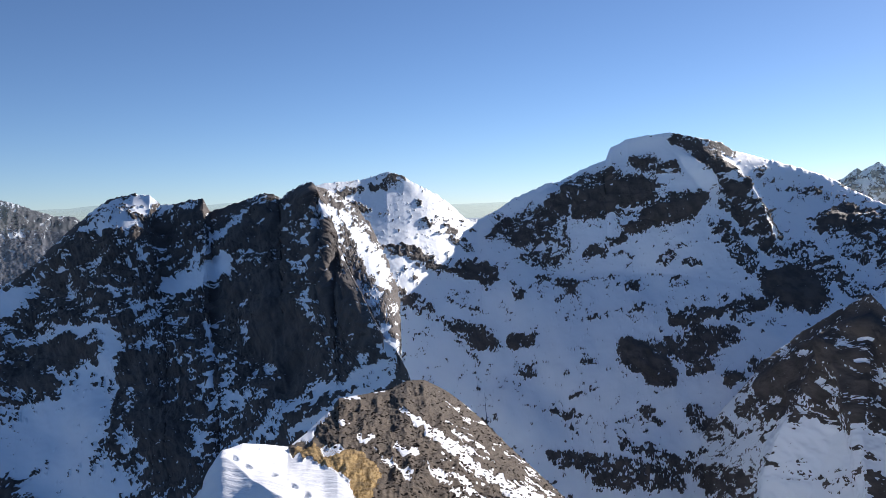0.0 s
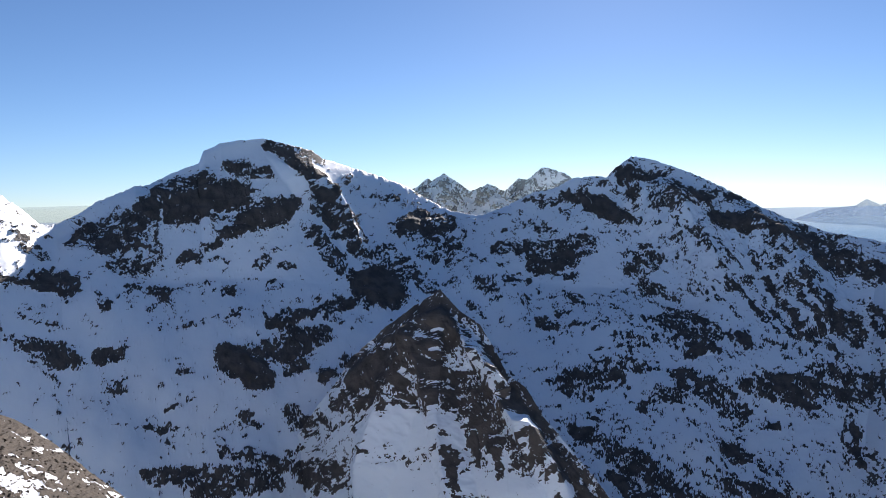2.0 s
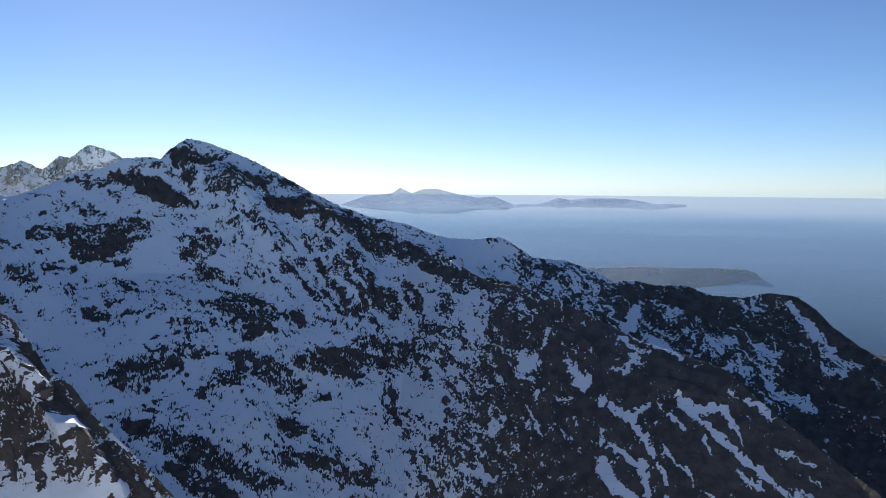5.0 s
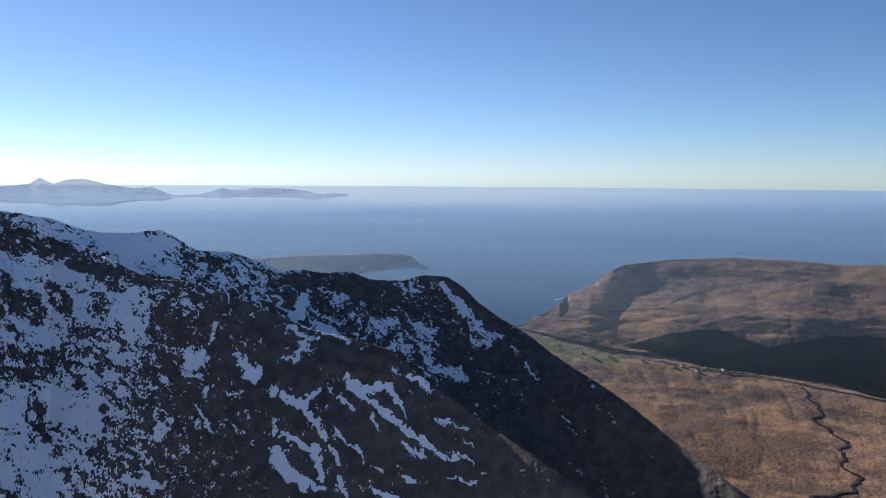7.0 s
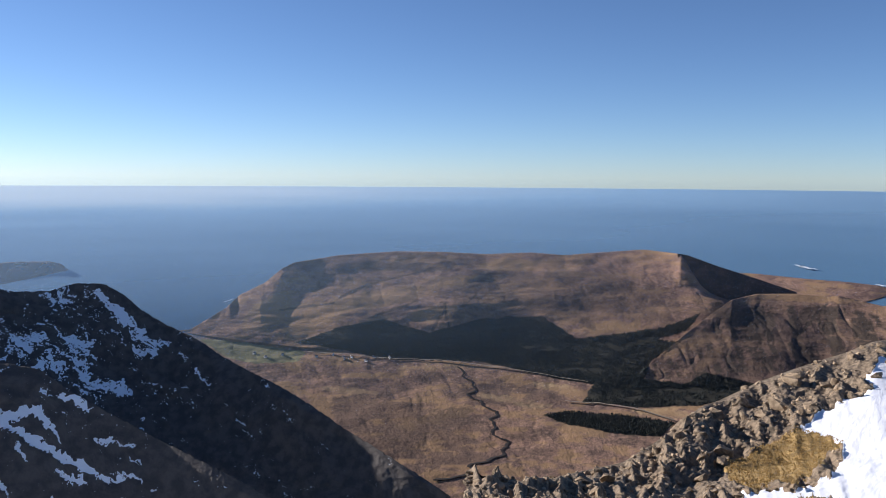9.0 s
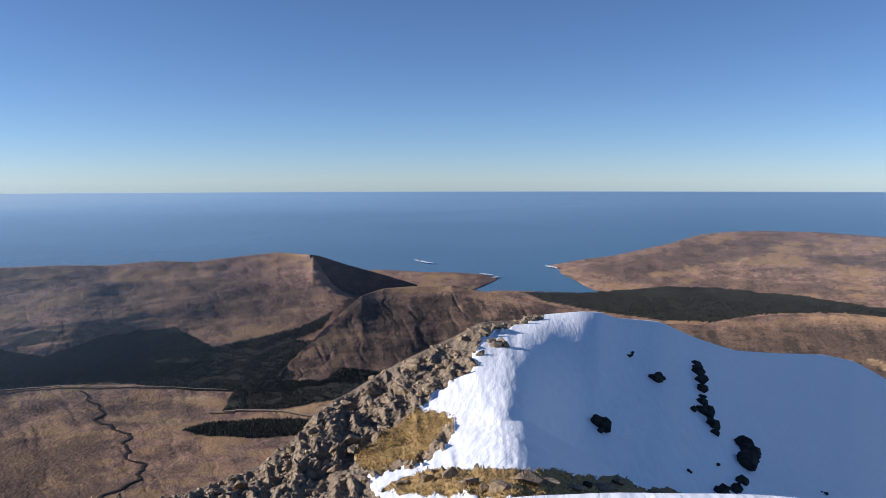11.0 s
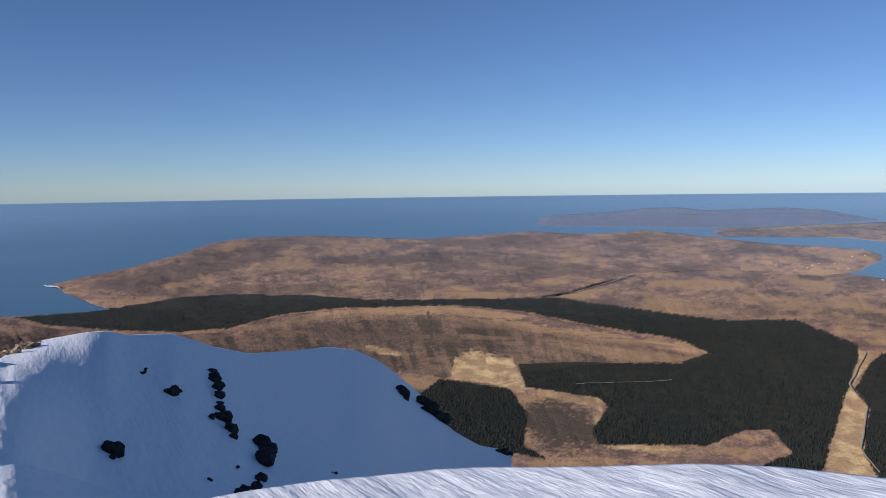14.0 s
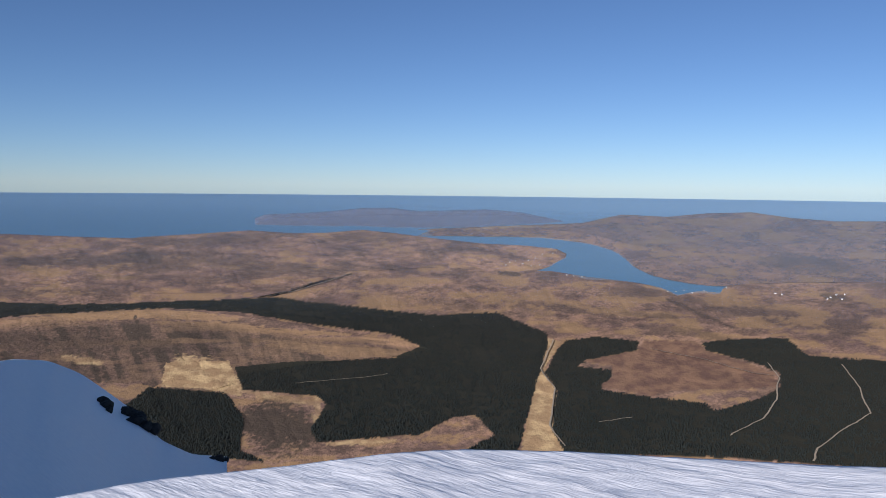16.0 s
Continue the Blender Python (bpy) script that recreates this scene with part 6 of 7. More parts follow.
def summit_material(name, dark, light):
    """Wind-packed snow, bare stony ground and dry turf."""
    m = Mat(name, 0.7)
    fine, coarse = m.noise(6.0, 6), m.noise(0.9, 5)
    rip = m.noise(1.6, 5, (0.5, 3.0, 1.0), 0.6, (0, 0, 50))
    edge = m.math("ADD", m.math("MULTIPLY", m.math("SUBTRACT", coarse, 0.5), 0.5), m.math("MULTIPLY", m.math("SUBTRACT", fine, 0.5), 0.5))
    bare = m.span(m.math("ADD", m.value("rock"), edge), 0.45, 0.55)
    turf = m.span(m.math("ADD", m.value("turf"), edge), 0.45, 0.6)
    snow = m.mix(m.span(rip, 0.3, 0.7), (0.83, 0.86, 0.90), (0.90, 0.915, 0.935))
    scree = m.mix(m.span(fine, 0.35, 0.65), dark, light)
    grass = m.mix(m.span(fine, 0.3, 0.7), (0.40, 0.27, 0.10), (0.20, 0.135, 0.055))
    m.colour(m.mix(bare, snow, m.mix(turf, scree, grass)))
    m.set(m.p.inputs["Roughness"], m.span(bare, 0, 1, 0.5, 0.9))
    height = m.math("ADD", m.math("MULTIPLY", rip, 0.5), m.math("MULTIPLY", fine, m.span(bare, 0, 1, 0.15, 1.2)))
    m.bump(height, 0.09, 0.8)
    return m.m


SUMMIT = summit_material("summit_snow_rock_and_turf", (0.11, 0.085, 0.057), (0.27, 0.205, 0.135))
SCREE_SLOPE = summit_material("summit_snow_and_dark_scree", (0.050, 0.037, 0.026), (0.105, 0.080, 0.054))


# ---- stones, tufts and trees ----
def stone_shape(seed, points=16):
    """An angular block: the hull of some scattered points."""
    rnd = random.Random(seed)
    bm = bmesh.new()
    for _ in range(points):
        p = Vector((rnd.gauss(0, 1), rnd.gauss(0, 1), rnd.gauss(0, 1))).normalized() * rnd.uniform(0.75, 1.05)
        p.x = max(-0.8, min(0.8, p.x))
        bm.verts.new((p.x, p.y * 0.8, p.z * 0.7))
    done = bmesh.ops.convex_hull(bm, input=bm.verts)
    bmesh.ops.delete(bm, geom=[v for v in done["geom_interior"] if isinstance(v, bmesh.types.BMVert)], context="VERTS")
    mesh = bpy.data.meshes.new("stone")
    bm.to_mesh(mesh)
    bm.free()
    return mesh


STONES = [stone_shape(k) for k in range(14)]
DARK_STONES = [stone_shape(40 + k, 22) for k in range(8)]
for mesh in STONES:
    mesh.materials.append(STONE)
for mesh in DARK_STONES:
    mesh.materials.append(SHADED_STONE)


def arrays(mesh):
    v = np.zeros(len(mesh.vertices) * 3)
    mesh.vertices.foreach_get("co", v)
    return v.reshape(-1, 3), [tuple(p.vertices) for p in mesh.polygons]


def strewn(name, shapes, places, sizes, material, rng, upright=False, squash=(1, 1, 1)):
    """Many small pieces joined into one mesh."""
    verts, faces, at0 = [], [], 0
    for k, (p, s) in enumerate(zip(places, sizes)):
        v, f = shapes[k % len(shapes)]
        a = rng.uniform(0, 2 * math.pi)
        turn = np.array([[math.cos(a), -math.sin(a), 0], [math.sin(a), math.cos(a), 0], [0, 0, 1]])
        if not upright:
            turn = turn @ np.array(Euler((rng.uniform(-0.6, 0.6), rng.uniform(-0.6, 0.6), 0)).to_matrix())
        verts.append((v * np.array(squash) * s) @ turn.T + p)
        faces.extend(tuple(i + at0 for i in q) for q in f)
        at0 += len(v)
    mesh = bpy.data.meshes.new(name)
    mesh.from_pydata(np.concatenate(verts), [], faces)
    mesh.materials.append(material)
    return new(name, mesh)


# ---- the summit ----
def bits(az, el, a=1.0, seed=0):
    return a * (fbm(az * 2.2, el * 2.2, 4, 401 + seed) - 0.5), a * (fbm(az * 2.2, el * 2.2, 4, 411 + seed) - 0.5)


def south_cover(az, el, s, d):
    du, dv = bits(az, el, 0.8)
    snow = inside(az + du, el + dv, SOUTH_SNOW) | inside(az + du, el + dv, SOUTH_EDGE_SNOW)
    streak = blots(az + du, el + dv, SOUTH_STREAKS)
    u, v = turned(az, el, -30)
    drift = step(fbm(u * 0.7, v * 5, 4, 431) + 0.5 * (fbm(u * 3, v * 14, 2, 433) - 0.5), 0.62, 0.68) * step(az, -3, 1.5)
    streak = np.maximum(streak, 0.6 * drift - 0.4)
    rock = np.where(snow, -0.5, 1.0 - 1.6 * step(streak + 0.5 * (fbm(az * 3, el * 8, 3, 421) - 0.5), -0.1, 0.25))
    return {"rock": rock, "turf": inside(az + du, el + dv, SOUTH_TURF) * 1.0}


def south_relief(az, el, s, d):
    c = south_cover(az, el, s, d)
    bare = step(c["rock"], 0.3, 0.7)
    rough = 0.026 * d ** 0.75 * (ridged(az * 0.9, el * 1.4, 5, 105) - 0.6) * bare
    rough = rough - 0.05 * step(blots(az, el, FOOTPRINTS), 0.1, 0.7)
    return rough + 0.02 * d ** 0.6 * (fbm(az * 0.4, el * 0.5, 3, 107) - 0.5)


SOUTH_NEAR = [(-24, -30, 5.6), (-20, -30, 5.1), (-14, -30, 4.0), (-11, -30, 3.4), (-9, -30, 3.1), (12, -30, 3.2)]
SOUTH_BROW = SOUTH_BROW + [(-8.5, -20, 6.2), (-5, -20, 6.9), (5, -20, 10), (8, -23, 7.5), (12, -26, 6)]
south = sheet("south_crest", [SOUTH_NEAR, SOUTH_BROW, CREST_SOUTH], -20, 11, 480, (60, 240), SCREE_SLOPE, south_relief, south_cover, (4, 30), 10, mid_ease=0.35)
tagged(south, "narrow summit ridge of dark scree with a snow edge", "ridge", kind="structure")


def north_cover(az, el, s, d):
    du, dv = bits(az, el, 1.0, 3)
    rock = inside(az + 0.6 * du, el + 0.6 * dv, NORTH_ROCK) | inside(az + 0.5 * du, el + 0.5 * dv, NEAR_TURF)
    turf = inside(az + du, el + dv, NORTH_GRASS) | inside(az + du, el + dv, NEAR_TURF)
    return {"rock": np.where(rock, 1.0, -0.6), "turf": turf * 1.0}


def north_relief(az, el, s, d):
    c = north_cover(az, el, s, d)
    bare = step(c["rock"], 0.0, 0.7)
    rough = 0.055 * d ** 0.75 * (ridged(az * 0.7, el * 0.9, 5, 115) - 0.6) * bare * (1 - 0.7 * c["turf"])
    rough = rough + 0.02 * (ridged(az * 1.3 + 0.25 * el + 1.5 * fbm(az * 0.5, el * 0.3, 2, 121), el * 0.16, 2, 123) - 0.6) * (1 - bare) * (1 - step(az, 138, 141))
    return rough + 0.005 * d * (fbm(az * 0.22, el * 0.3, 3, 117) - 0.5) + 0.01 * d ** 0.5 * (fbm(az * 0.8, el * 0.8, 3, 119) - 0.5) * (1 - bare)


NORTH_NEAR = [(105, -32, 4.5), (125, -29, 5), (140, -27, 5.2), (150, -30, 6), (172, -34, 6)]
north = sheet("north_crest", [NORTH_NEAR, NORTH_MID, CREST_ROCKS], 108.5, 171.5, 720, (150, 170), SUMMIT, north_relief, north_cover, (8, 40), 10, ease=0.25, mid_ease=0.7)
tagged(north, "summit crest of broken rock with a snow cornice", "ridge", kind="structure")


def lip_relief(az, el, s, d):
    x, y = d * np.sin(np.radians(az)), d * np.cos(np.radians(az))
    u, v = turned(x, y, 35)
    return 0.03 * (fbm(u * 1.2, v * 2.2, 4, 121) - 0.5) + 0.016 * (fbm(u * 6, v * 8, 4, 125) - 0.5)


LIP_NEAR = [(130, -58, 0.9), (230, -58, 0.9)]
ob = sheet("snow_lip", [LIP_NEAR, CREST_LIP], 133, 222, 420, (150,), SUMMIT, lip_relief, lambda az, el, s, d: {"rock": az * 0 - 1, "turf": az * 0}, (1.5, 3), 10, hold=0.5, ease=2.0)
tagged(ob, "wind-crusted snow bank at the edge of the summit", "snow", kind="structure")
ring = np.linspace(0, 360, 241)
dd = np.linspace(0.0, 5.0, 30)
P = place(ring[None, :] + 0 * dd[:, None], dd[:, None] + 0 * ring, -EYE - 0.09 * dd[:, None] ** 1.5 + 0 * ring)
floor = grid_mesh("summit_ground", P, SUMMIT, {"rock": 1.5 * fbm(P[..., 0], P[..., 1], 3, 131) - 0.6, "turf": fbm(P[..., 0] * 2, P[..., 1] * 2, 3, 133)})
tagged(floor, "trodden snow and stones on the summit", "snow", kind="structure")
# unseen cone that closes the mountain, kept snowy to bounce light upwards
dd = np.concatenate([np.linspace(4.6, 60, 20), np.linspace(80, 1400, 30)])
zz = -2.6 - 0.74 * (dd - 4.6)
P = place(ring[None, :] + 0 * dd[:, None], dd[:, None] + 0 * ring, zz[:, None] + 0 * ring)
ob = grid_mesh("summit_slopes", P, MOUNTAIN, {"rock": -0.15 + fbm(P[..., 0] * 0.02, P[..., 1] * 0.02, 5, 135)})
tagged(ob, "unseen steep flanks of rock and snow under the summit", "mountain", kind="structure")

rng = random.Random(11)


def spread(slope, outline, count, rng, keep=None):
    """Places on a slope inside an outline, evenly over the view from the summit."""
    a, e = [p[0] for p in outline], [p[1] for p in outline]
    az, el = np.array([rng.uniform(min(a), max(a)) for _ in range(count)]), np.array([rng.uniform(min(e), max(e)) for _ in range(count)])
    hit = inside(az, el, outline)
    if keep:
        hit &= keep(az, el)
    az, el = az[hit], el[hit]
    where, good = ground_at(slope, az, el)
    return where[good]


def far_off(p):
    return np.hypot(p[:, 0], p[:, 1])


def blocks(owner, places, low, high, count, shapes, rng, tilt=0.5):
    """Single stones, each a part of the ground it sticks out of."""
    for k, p in enumerate(places[:count]):
        s = low * (high / low) ** (rng.random() ** 1.6) * min(1.0, max(0.35, math.hypot(p[0], p[1]) / 30))
        ob = new("rock", shapes[k % len(shapes)])
        ob.parent = owner
        ob.matrix_world = Matrix.LocRotScale(Vector(p) + Vector((0, 0, 0.15 * s)), Euler((rng.uniform(-tilt, tilt), rng.uniform(-tilt, tilt), rng.uniform(0, 6.3))), (s * rng.uniform(0.8, 1.5), s, s * rng.uniform(0.7, 1.3)))


not_turf = lambda az, el: ~inside(az, el, NORTH_GRASS)
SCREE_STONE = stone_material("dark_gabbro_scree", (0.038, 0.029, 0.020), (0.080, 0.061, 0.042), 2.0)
SCREE_STONES = [stone_shape(70 + k) for k in range(8)]
for mesh in SCREE_STONES:
    mesh.materials.append(SCREE_STONE)
SHAPES, DARK_SHAPES = [arrays(m) for m in STONES], [arrays(m) for m in DARK_STONES]
north_places = spread("north_crest", NORTH_ROCK, 9000, rng, not_turf)
blocks(north, north_places, 0.10, 0.42, 290, STONES, rng)
gravel = north_places[290:]
ob = strewn("rubble", SHAPES, gravel, [rng.uniform(0.03, 0.14) * (0.5 + far_off(gravel)[k] / 60) for k in range(len(gravel))], STONE, rng)
tagged(ob, "grey-brown angular rubble on the summit crest", "rubble", kind="stuff")
south_places = spread("south_crest", [(-9, -12.5), (0, -9), (10, -20), (10, -26), (-8, -26), (-8.5, -17)], 5200, rng, lambda az, el: ~inside(az, el, SOUTH_SNOW) & ~inside(az, el, SOUTH_EDGE_SNOW) & ~inside(az, el, SOUTH_TURF))
near_first = south_places[np.argsort(far_off(south_places)[:])]
blocks(south, near_first[::3], 0.025, 0.07, 160, SCREE_STONES, rng)
ob = strewn("scree", SHAPES, south_places, [rng.uniform(0.012, 0.034) * (0.4 + s / 14) for s in far_off(south_places)], SCREE_STONE, rng)
tagged(ob, "dark brown scree covering the summit ridge", "scree", kind="stuff")


def boulder(az, el, w, h, tilt, slope, shapes, label, k):
    p, good = ground_at(slope, np.array([az]), np.array([el - 0.5 * h]))
    if not good[0]:
        return
    d = math.hypot(p[0][0], p[0][1])
    wide, high = d * math.tan(radians(w)), d * math.tan(radians(h))
    ob = new("boulder", shapes[k % len(shapes)])
    ob.matrix_world = Matrix.LocRotScale(Vector(p[0]) + Vector((0, 0, 0.35 * high)), Euler((0, radians(tilt), radians(-az))), (1.25 * wide, 1.1 * wide, 1.35 * high))
    tagged(ob, label, "boulder", group="boulders on the snow")


def rock_line(path, size, count, shapes, label, k):
    """Stones strung along a line, thickest in its middle."""
    az, el = [p[0] for p in path], [p[1] for p in path]
    for j in range(count):
        t = (j + rng.uniform(0.1, 0.9)) / count * (len(path) - 1)
        w = size * rng.uniform(0.45, 1.0)
        boulder(float(np.interp(t, range(len(path)), az)) + rng.uniform(-0.35, 0.35) * size, float(np.interp(t, range(len(path)), el)) + rng.uniform(-0.3, 0.3) * size, w, w * rng.uniform(0.7, 1.25), rng.uniform(-35, 35), "north_crest", shapes, label, k + j)


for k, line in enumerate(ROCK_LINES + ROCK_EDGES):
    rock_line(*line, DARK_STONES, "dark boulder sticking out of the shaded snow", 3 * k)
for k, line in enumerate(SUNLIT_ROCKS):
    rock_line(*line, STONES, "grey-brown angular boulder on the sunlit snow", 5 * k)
for k, spot in enumerate(NEAR_STONES):
    boulder(*spot, "north_crest", STONES, "angular brown stone in dry turf on the summit", k)

# dry grass
BLADES = []
for k in range(6):
    r2 = random.Random(200 + k)
    v, f = [], []
    for j in range(7):
        a, lean, w = r2.uniform(0, 6.28), r2.uniform(0.2, 0.9), 0.10
        x, y = math.cos(a), math.sin(a)
        v += [(-y * w, x * w, 0), (y * w, -x * w, 0), (x * lean, y * lean, r2.uniform(0.5, 1.0))]
        f.append((3 * j, 3 * j + 1, 3 * j + 2))
    BLADES.append((np.array(v), f))


def grass_material():
    m = Mat("dry_grass", 0.9)
    isle = m.t.nodes.new("ShaderNodeNewGeometry").outputs["Random Per Island"]
    m.colour(m.mix(isle, (0.48, 0.32, 0.12), (0.25, 0.17, 0.06)))
    return m.m


GRASS = grass_material()
for slope, outline, count, size in (("north_crest", NORTH_GRASS, 6000, 0.045), ("north_crest", NEAR_TURF, 4000, 0.035), ("south_crest", SOUTH_TURF, 4500, 0.014)):
    p = spread(slope, outline, count, rng)
    ob = strewn("dry_grass", BLADES, p, [size * rng.uniform(0.6, 1.4) for _ in p], GRASS, rng, True)
    tagged(ob, "dry golden grass between the summit rocks", "grass", kind="stuff")


# ---- woods ----
def tree_shape(seed):
    r2 = random.Random(seed)
    v, f = [], []
    for low, high, wide in ((0.08, 0.62, 0.24), (0.45, 1.0, 0.16)):
        n = len(v)
        for j in range(5):
            a = 6.283 * j / 5 + r2.uniform(-0.3, 0.3)
            w = wide * r2.uniform(0.75, 1.2)
            v.append((w * math.cos(a), w * math.sin(a), low + r2.uniform(-0.03, 0.03)))
        v.append((0, 0, high))
        f += [(n + j, n + (j + 1) % 5, n + 5) for j in range(5)]
    return np.array(v), f


TREES = [tree_shape(300 + k) for k in range(6)]


def needle_material():
    m = Mat("spruce_needles", 0.9)
    isle = m.t.nodes.new("ShaderNodeNewGeometry").outputs["Random Per Island"]
    m.colour(m.mix(m.math("MULTIPLY", m.math("ADD", isle, m.noise(0.01, 4)), 0.5), (0.009, 0.014, 0.0135), (0.022, 0.028, 0.025)))
    return m.m


NEEDLES = needle_material()


def wood(slope, outline, dense, label, rng, gap=None):
    a, e = [p[0] for p in outline], [p[1] for p in outline]
    count = int(dense * (max(a) - min(a)) * (max(e) - min(e)))
    p = spread(slope, outline, count, rng, gap)
    if len(p) < 5:
        return
    d = far_off(p)
    size = 8.0 * d / true_range(d)
    ob = strewn("conifer_wood", TREES, p, [s * rng.uniform(0.7, 1.25) for s in size], NEEDLES, rng, True)
    tagged(ob, label, "forest", kind="stuff")


open_ground = lambda az, el: ~inside(az, el, BOG) & (fbm(az * 1.4, el * 5, 4, 501) < 0.63)
wood("ground", WOOD_MIDDLE, 152, "dark green conifer plantation in the glen", rng, open_ground)
wood("ground", WOOD_LEFT, 152, "dark green conifer plantation under the snow slope", rng)
wood("ground", WOOD_RIGHT, 128, "dark green conifer plantation cut by forest tracks", rng, open_ground)
wood("ground", WOOD_COPSE, 192, "dark conifer copse on the moor", rng)
wood("west_hill", WOOD_WEST, 176, "dark conifer wood along the foot of the hill", rng, open_ground)
wood("ground", WOOD_WEST, 176, "dark conifer wood in the bottom of the glen", rng, open_ground)
wood("round_hill", WOOD_WEST, 144, "dark conifer wood under the rounded hill", rng, open_ground)
wood("ground", WOOD_INLET, 192, "dark conifer belt towards the inlet", rng, open_ground)


# ---- tracks, burn and houses ----
def plain(name, a, b, scale, rough=0.9):
    m = Mat(name, rough)
    m.colour(m.mix(m.noise(scale, 5), a, b))
    return m.m


GRAVEL = plain("pale_gravel", (0.34, 0.29, 0.22), (0.22, 0.18, 0.13), 0.4)
STREAM = plain("dark_peaty_burn", (0.02, 0.02, 0.02), (0.07, 0.055, 0.04), 0.3, 0.5)


def ribbon(name, label, slope, path, width, material, category, lift, wiggle=0.06):
    """A strip laid on a slope along a path of bearings and elevations; width in true metres."""
    az = np.concatenate([np.linspace(p[0], q[0], 10, endpoint=False) for p, q in zip(path, path[1:])])
    el = np.concatenate([np.linspace(p[1], q[1], 10, endpoint=False) for p, q in zip(path, path[1:])])
    az = az + wiggle * (fbm(np.arange(len(az)) * 0.21, az * 0, 3, 601) - 0.5)
    mid, good = ground_at(slope, az, el)
    mid = mid[good]
    if len(mid) < 3:
        return
    mid[:, 2] += lift * far_off(mid) / 2000
    along = np.gradient(mid, axis=0)
    side = np.stack([along[:, 1], -along[:, 0], 0 * along[:, 0]], -1)
    side /= np.linalg.norm(side, axis=1, keepdims=True) + 1e-9
    d = far_off(mid)
    half = (0.5 * width * d / true_range(d) * (0.8 + 0.4 * fbm(np.arange(len(d)) * 0.5, d * 0, 2, 607)))[:, None]
    ob = grid_mesh(name, np.stack([mid - side * half, mid - 0 * side + np.array([0, 0, 0.3]), mid + side * half]), material)
    tagged(ob, label, category, kind="structure")


for path in (TRACK_EAST, TRACK_FAR_EAST, TRACK_BANK, TRACK_BOG, TRACK_SHORT, TRACK_WOOD):
    ribbon("track", "pale gravel forest track", "ground", path, 5.5, GRAVEL, "track", 5.0, 0.25)
for slope, path in (("ground", ROAD_GLEN), ("west_hill", ROAD_GLEN), ("ground", ROAD_WOOD), ("ground", ROAD_NORTH), ("north_hill", ROAD_NORTH)):
    ribbon("road", "narrow pale road along the glen", slope, path, 8, GRAVEL, "road", 4.0)
ribbon("burn", "dark winding burn across the moor", "ground", BURN, 11, STREAM, "stream", 1.5, 2.0)

FOAM = plain("white_surf", (0.82, 0.85, 0.87), (0.55, 0.62, 0.68), 0.5)
SKERRY = plain("dark_wet_skerry", (0.05, 0.045, 0.04), (0.10, 0.085, 0.07), 0.3)


def on_sea(az, el, lift=0.0):
    d = drawn_in(-SEA_LEVEL / np.tan(np.radians(-el)))
    return place(az, d, d * np.tan(np.radians(el)) + lift)


def surf(a0, e0, a1, e1, thick):
    """A ragged line of breaking waves."""
    t = np.linspace(0, 1, 40)
    az, el = a0 + (a1 - a0) * t, e0 + (e1 - e0) * t + 0.05 * (fbm(t * 9, 0 * t + a0, 3, 651) - 0.5)
    half = thick * np.sin(np.pi * t) ** 0.5 * (0.2 + 1.2 * fbm(t * 14, 0 * t + a0, 3, 653))
    ob = grid_mesh("surf", np.stack([on_sea(az, el - half, 6.0), on_sea(az, el, 6.6), on_sea(az, el + half, 6.0)]), FOAM)
    tagged(ob, "white line of surf breaking on the rocks", "surf", group="surf along the coast")


for line in ((130.55, -5.70, 131.55, -5.86, 0.05), (131.1, -5.86, 132.0, -5.92, 0.03), (139.95, -6.06, 140.95, -6.26, 0.06), (135.3, -6.68, 136.4, -6.80, 0.03), (91.2, -8.86, 91.9, -8.66, 0.04), (136.2, -6.98, 136.7, -6.9, 0.03)):
    surf(*line)
for az, el, wide in ((131.0, -5.76, 7.0), (140.2, -6.10, 6.0)):
    bm = bmesh.new()
    bmesh.ops.create_icosphere(bm, subdivisions=3, radius=1.0)
    for v in bm.verts:
        v.co *= 0.75 + 0.5 * float(fbm(np.array([v.co.x * 2 + 3]), np.array([v.co.y * 2 + v.co.z]), 3, 655)[0])
    mesh = bpy.data.meshes.new("skerry")
    bm.to_mesh(mesh), bm.free()
    mesh.materials.append(SKERRY)
    ob = new("skerry", mesh)
    ob.matrix_world = Matrix.LocRotScale(Vector(on_sea(np.array([az]), np.array([el]), 5.0)[0]), Euler((0, 0, radians(-az))), (wide, 0.6 * wide, 0.3 * wide))
    tagged(ob, "low dark rock awash in the sea", "skerry", group="skerries")

WHITEWASH = plain("whitewashed_wall", (0.80, 0.79, 0.75), (0.70, 0.68, 0.64), 1.0)
SLATE = plain("grey_slate_roof", (0.16, 0.16, 0.17), (0.10, 0.10, 0.11), 1.0)


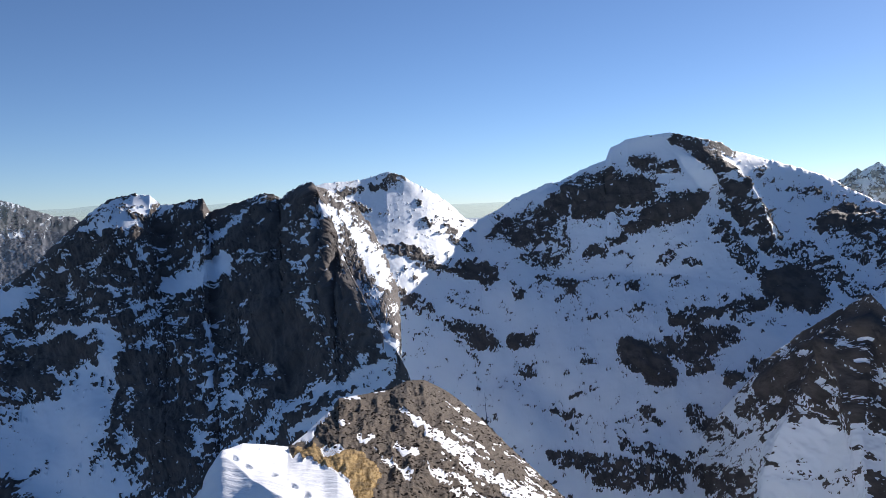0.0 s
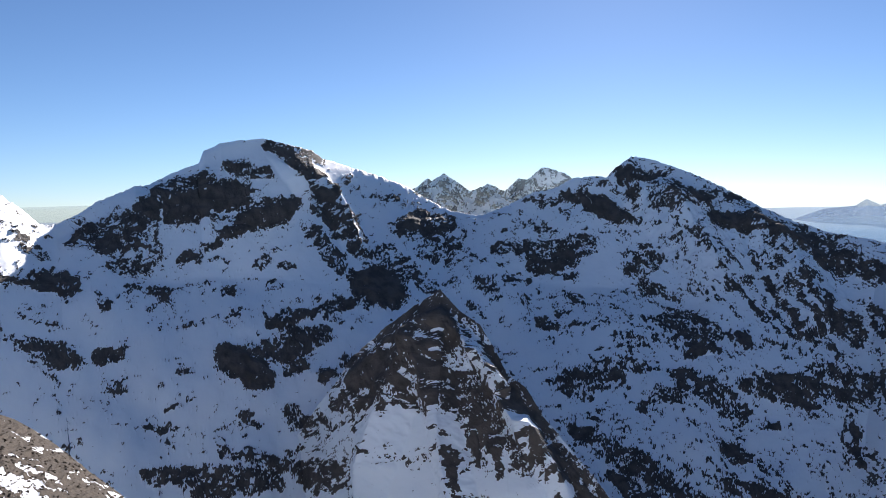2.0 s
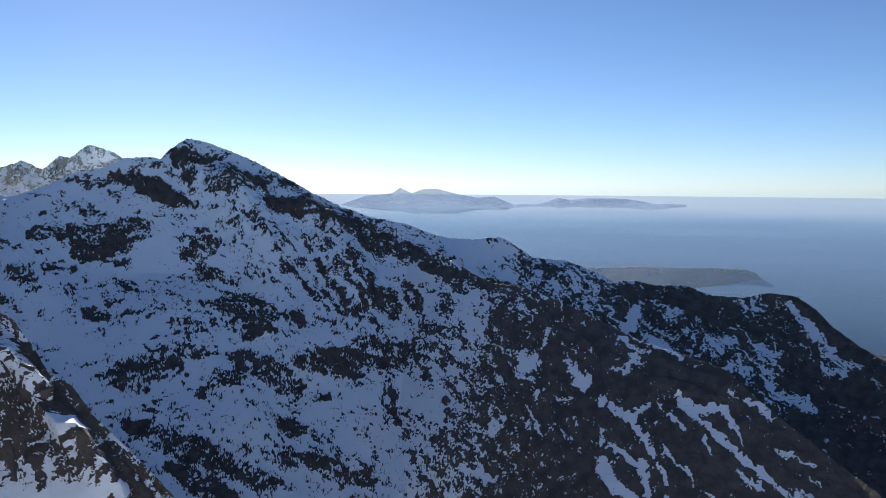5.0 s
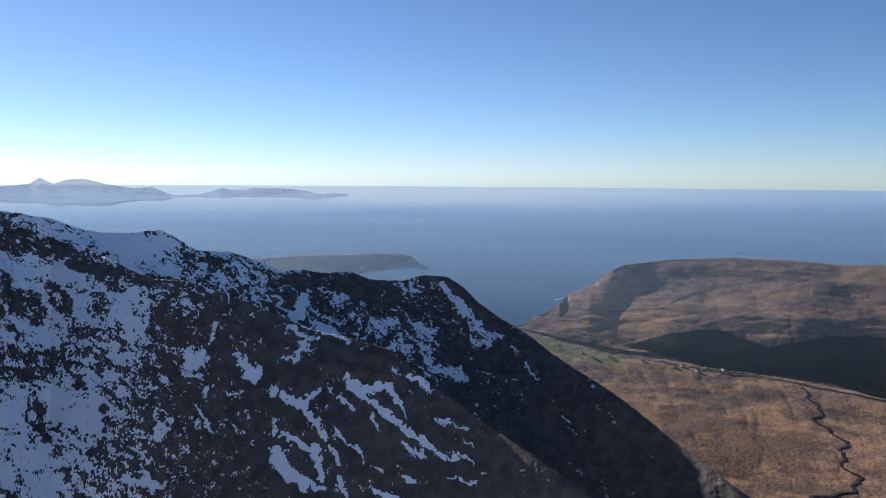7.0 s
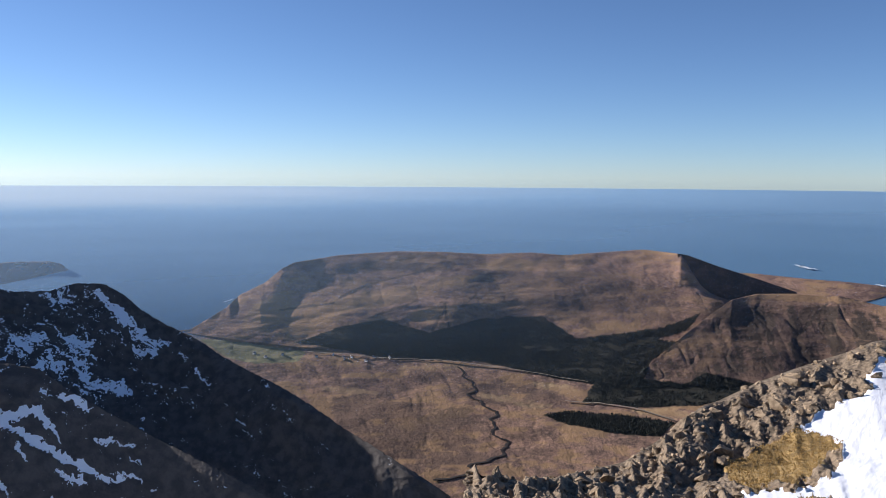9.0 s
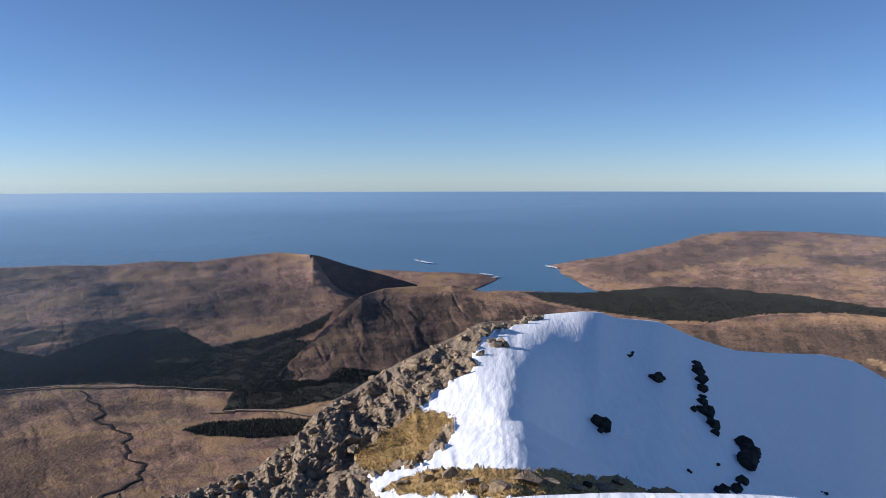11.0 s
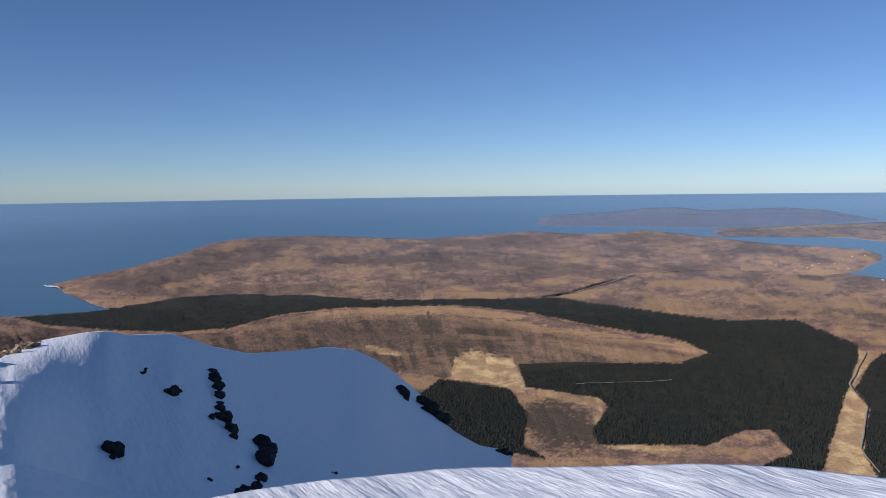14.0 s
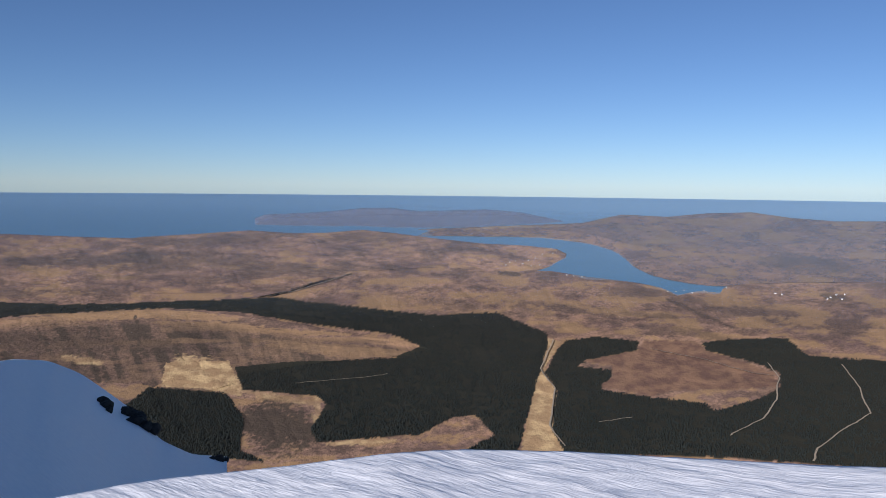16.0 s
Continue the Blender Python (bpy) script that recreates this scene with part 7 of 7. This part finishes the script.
def house_parts():
    """A cottage: walls, pitched roof and a chimney, one metre high at the eaves."""
    bm = bmesh.new()
    v = [bm.verts.new(p) for p in ((-1.5, -0.8, -0.5), (1.5, -0.8, -0.5), (1.5, 0.8, -0.5), (-1.5, 0.8, -0.5), (-1.5, -0.8, 1), (1.5, -0.8, 1), (1.5, 0.8, 1), (-1.5, 0.8, 1), (-1.5, 0, 1.75), (1.5, 0, 1.75))]
    for q in ((0, 1, 5, 4), (2, 3, 7, 6), (1, 2, 6, 9, 5), (3, 0, 4, 8, 7), (3, 2, 1, 0)):
        bm.faces.new([v[i] for i in q])
    wall = bpy.data.meshes.new("wall")
    bm.to_mesh(wall), bm.free()
    bm = bmesh.new()
    for sgn in (-1, 1):
        a = [bm.verts.new(p) for p in ((-1.6, sgn * 0.95, 0.9), (1.6, sgn * 0.95, 0.9), (1.6, 0, 1.85), (-1.6, 0, 1.85), (-1.6, sgn * 0.95, 0.8), (1.6, sgn * 0.95, 0.8), (1.6, 0, 1.75), (-1.6, 0, 1.75))]
        for q in ((0, 1, 2, 3), (7, 6, 5, 4), (0, 4, 5, 1), (1, 5, 6, 2), (3, 7, 4, 0)):
            bm.faces.new([a[i] for i in q])
    roof = bpy.data.meshes.new("roof")
    bm.to_mesh(roof), bm.free()
    bm = bmesh.new()
    bmesh.ops.create_cube(bm, size=1.0, matrix=Matrix.LocRotScale((1.25, 0, 1.95), None, (0.3, 0.45, 0.6)))
    bmesh.ops.bevel(bm, geom=bm.edges[:], offset=0.03, segments=1)
    stack = bpy.data.meshes.new("chimney")
    bm.to_mesh(stack), bm.free()
    for mesh, material in ((wall, WHITEWASH), (roof, SLATE), (stack, WHITEWASH)):
        mesh.materials.append(material)
    return wall, roof, stack


HOUSE = house_parts()
for names, outline in ((("north_hill", "ground", "far_moor"), HOUSES_LOCH), (("ground", "far_moor"), HOUSES_HEAD), (("ground", "west_hill"), HOUSES_GLEN)):
    for az, el in outline:
        for slope in names:
            p, good = ground_at(slope, np.array([az]), np.array([el]))
            if good[0]:
                break
        else:
            continue
        d = math.hypot(p[0][0], p[0][1])
        s = 5.0 * d / float(true_range(np.array(d)))
        house = new("house")
        house.matrix_world = Matrix.LocRotScale(Vector(p[0]) + Vector((0, 0, 0.2 * s)), Euler((0, 0, rng.uniform(0, 3.1))), (s, s, s))
        tagged(house, "small whitewashed cottage with a slate roof", "house", group="cottages")
        for name, mesh in zip(("wall", "roof", "chimney"), HOUSE):
            part = new(name, mesh)
            part.parent = house
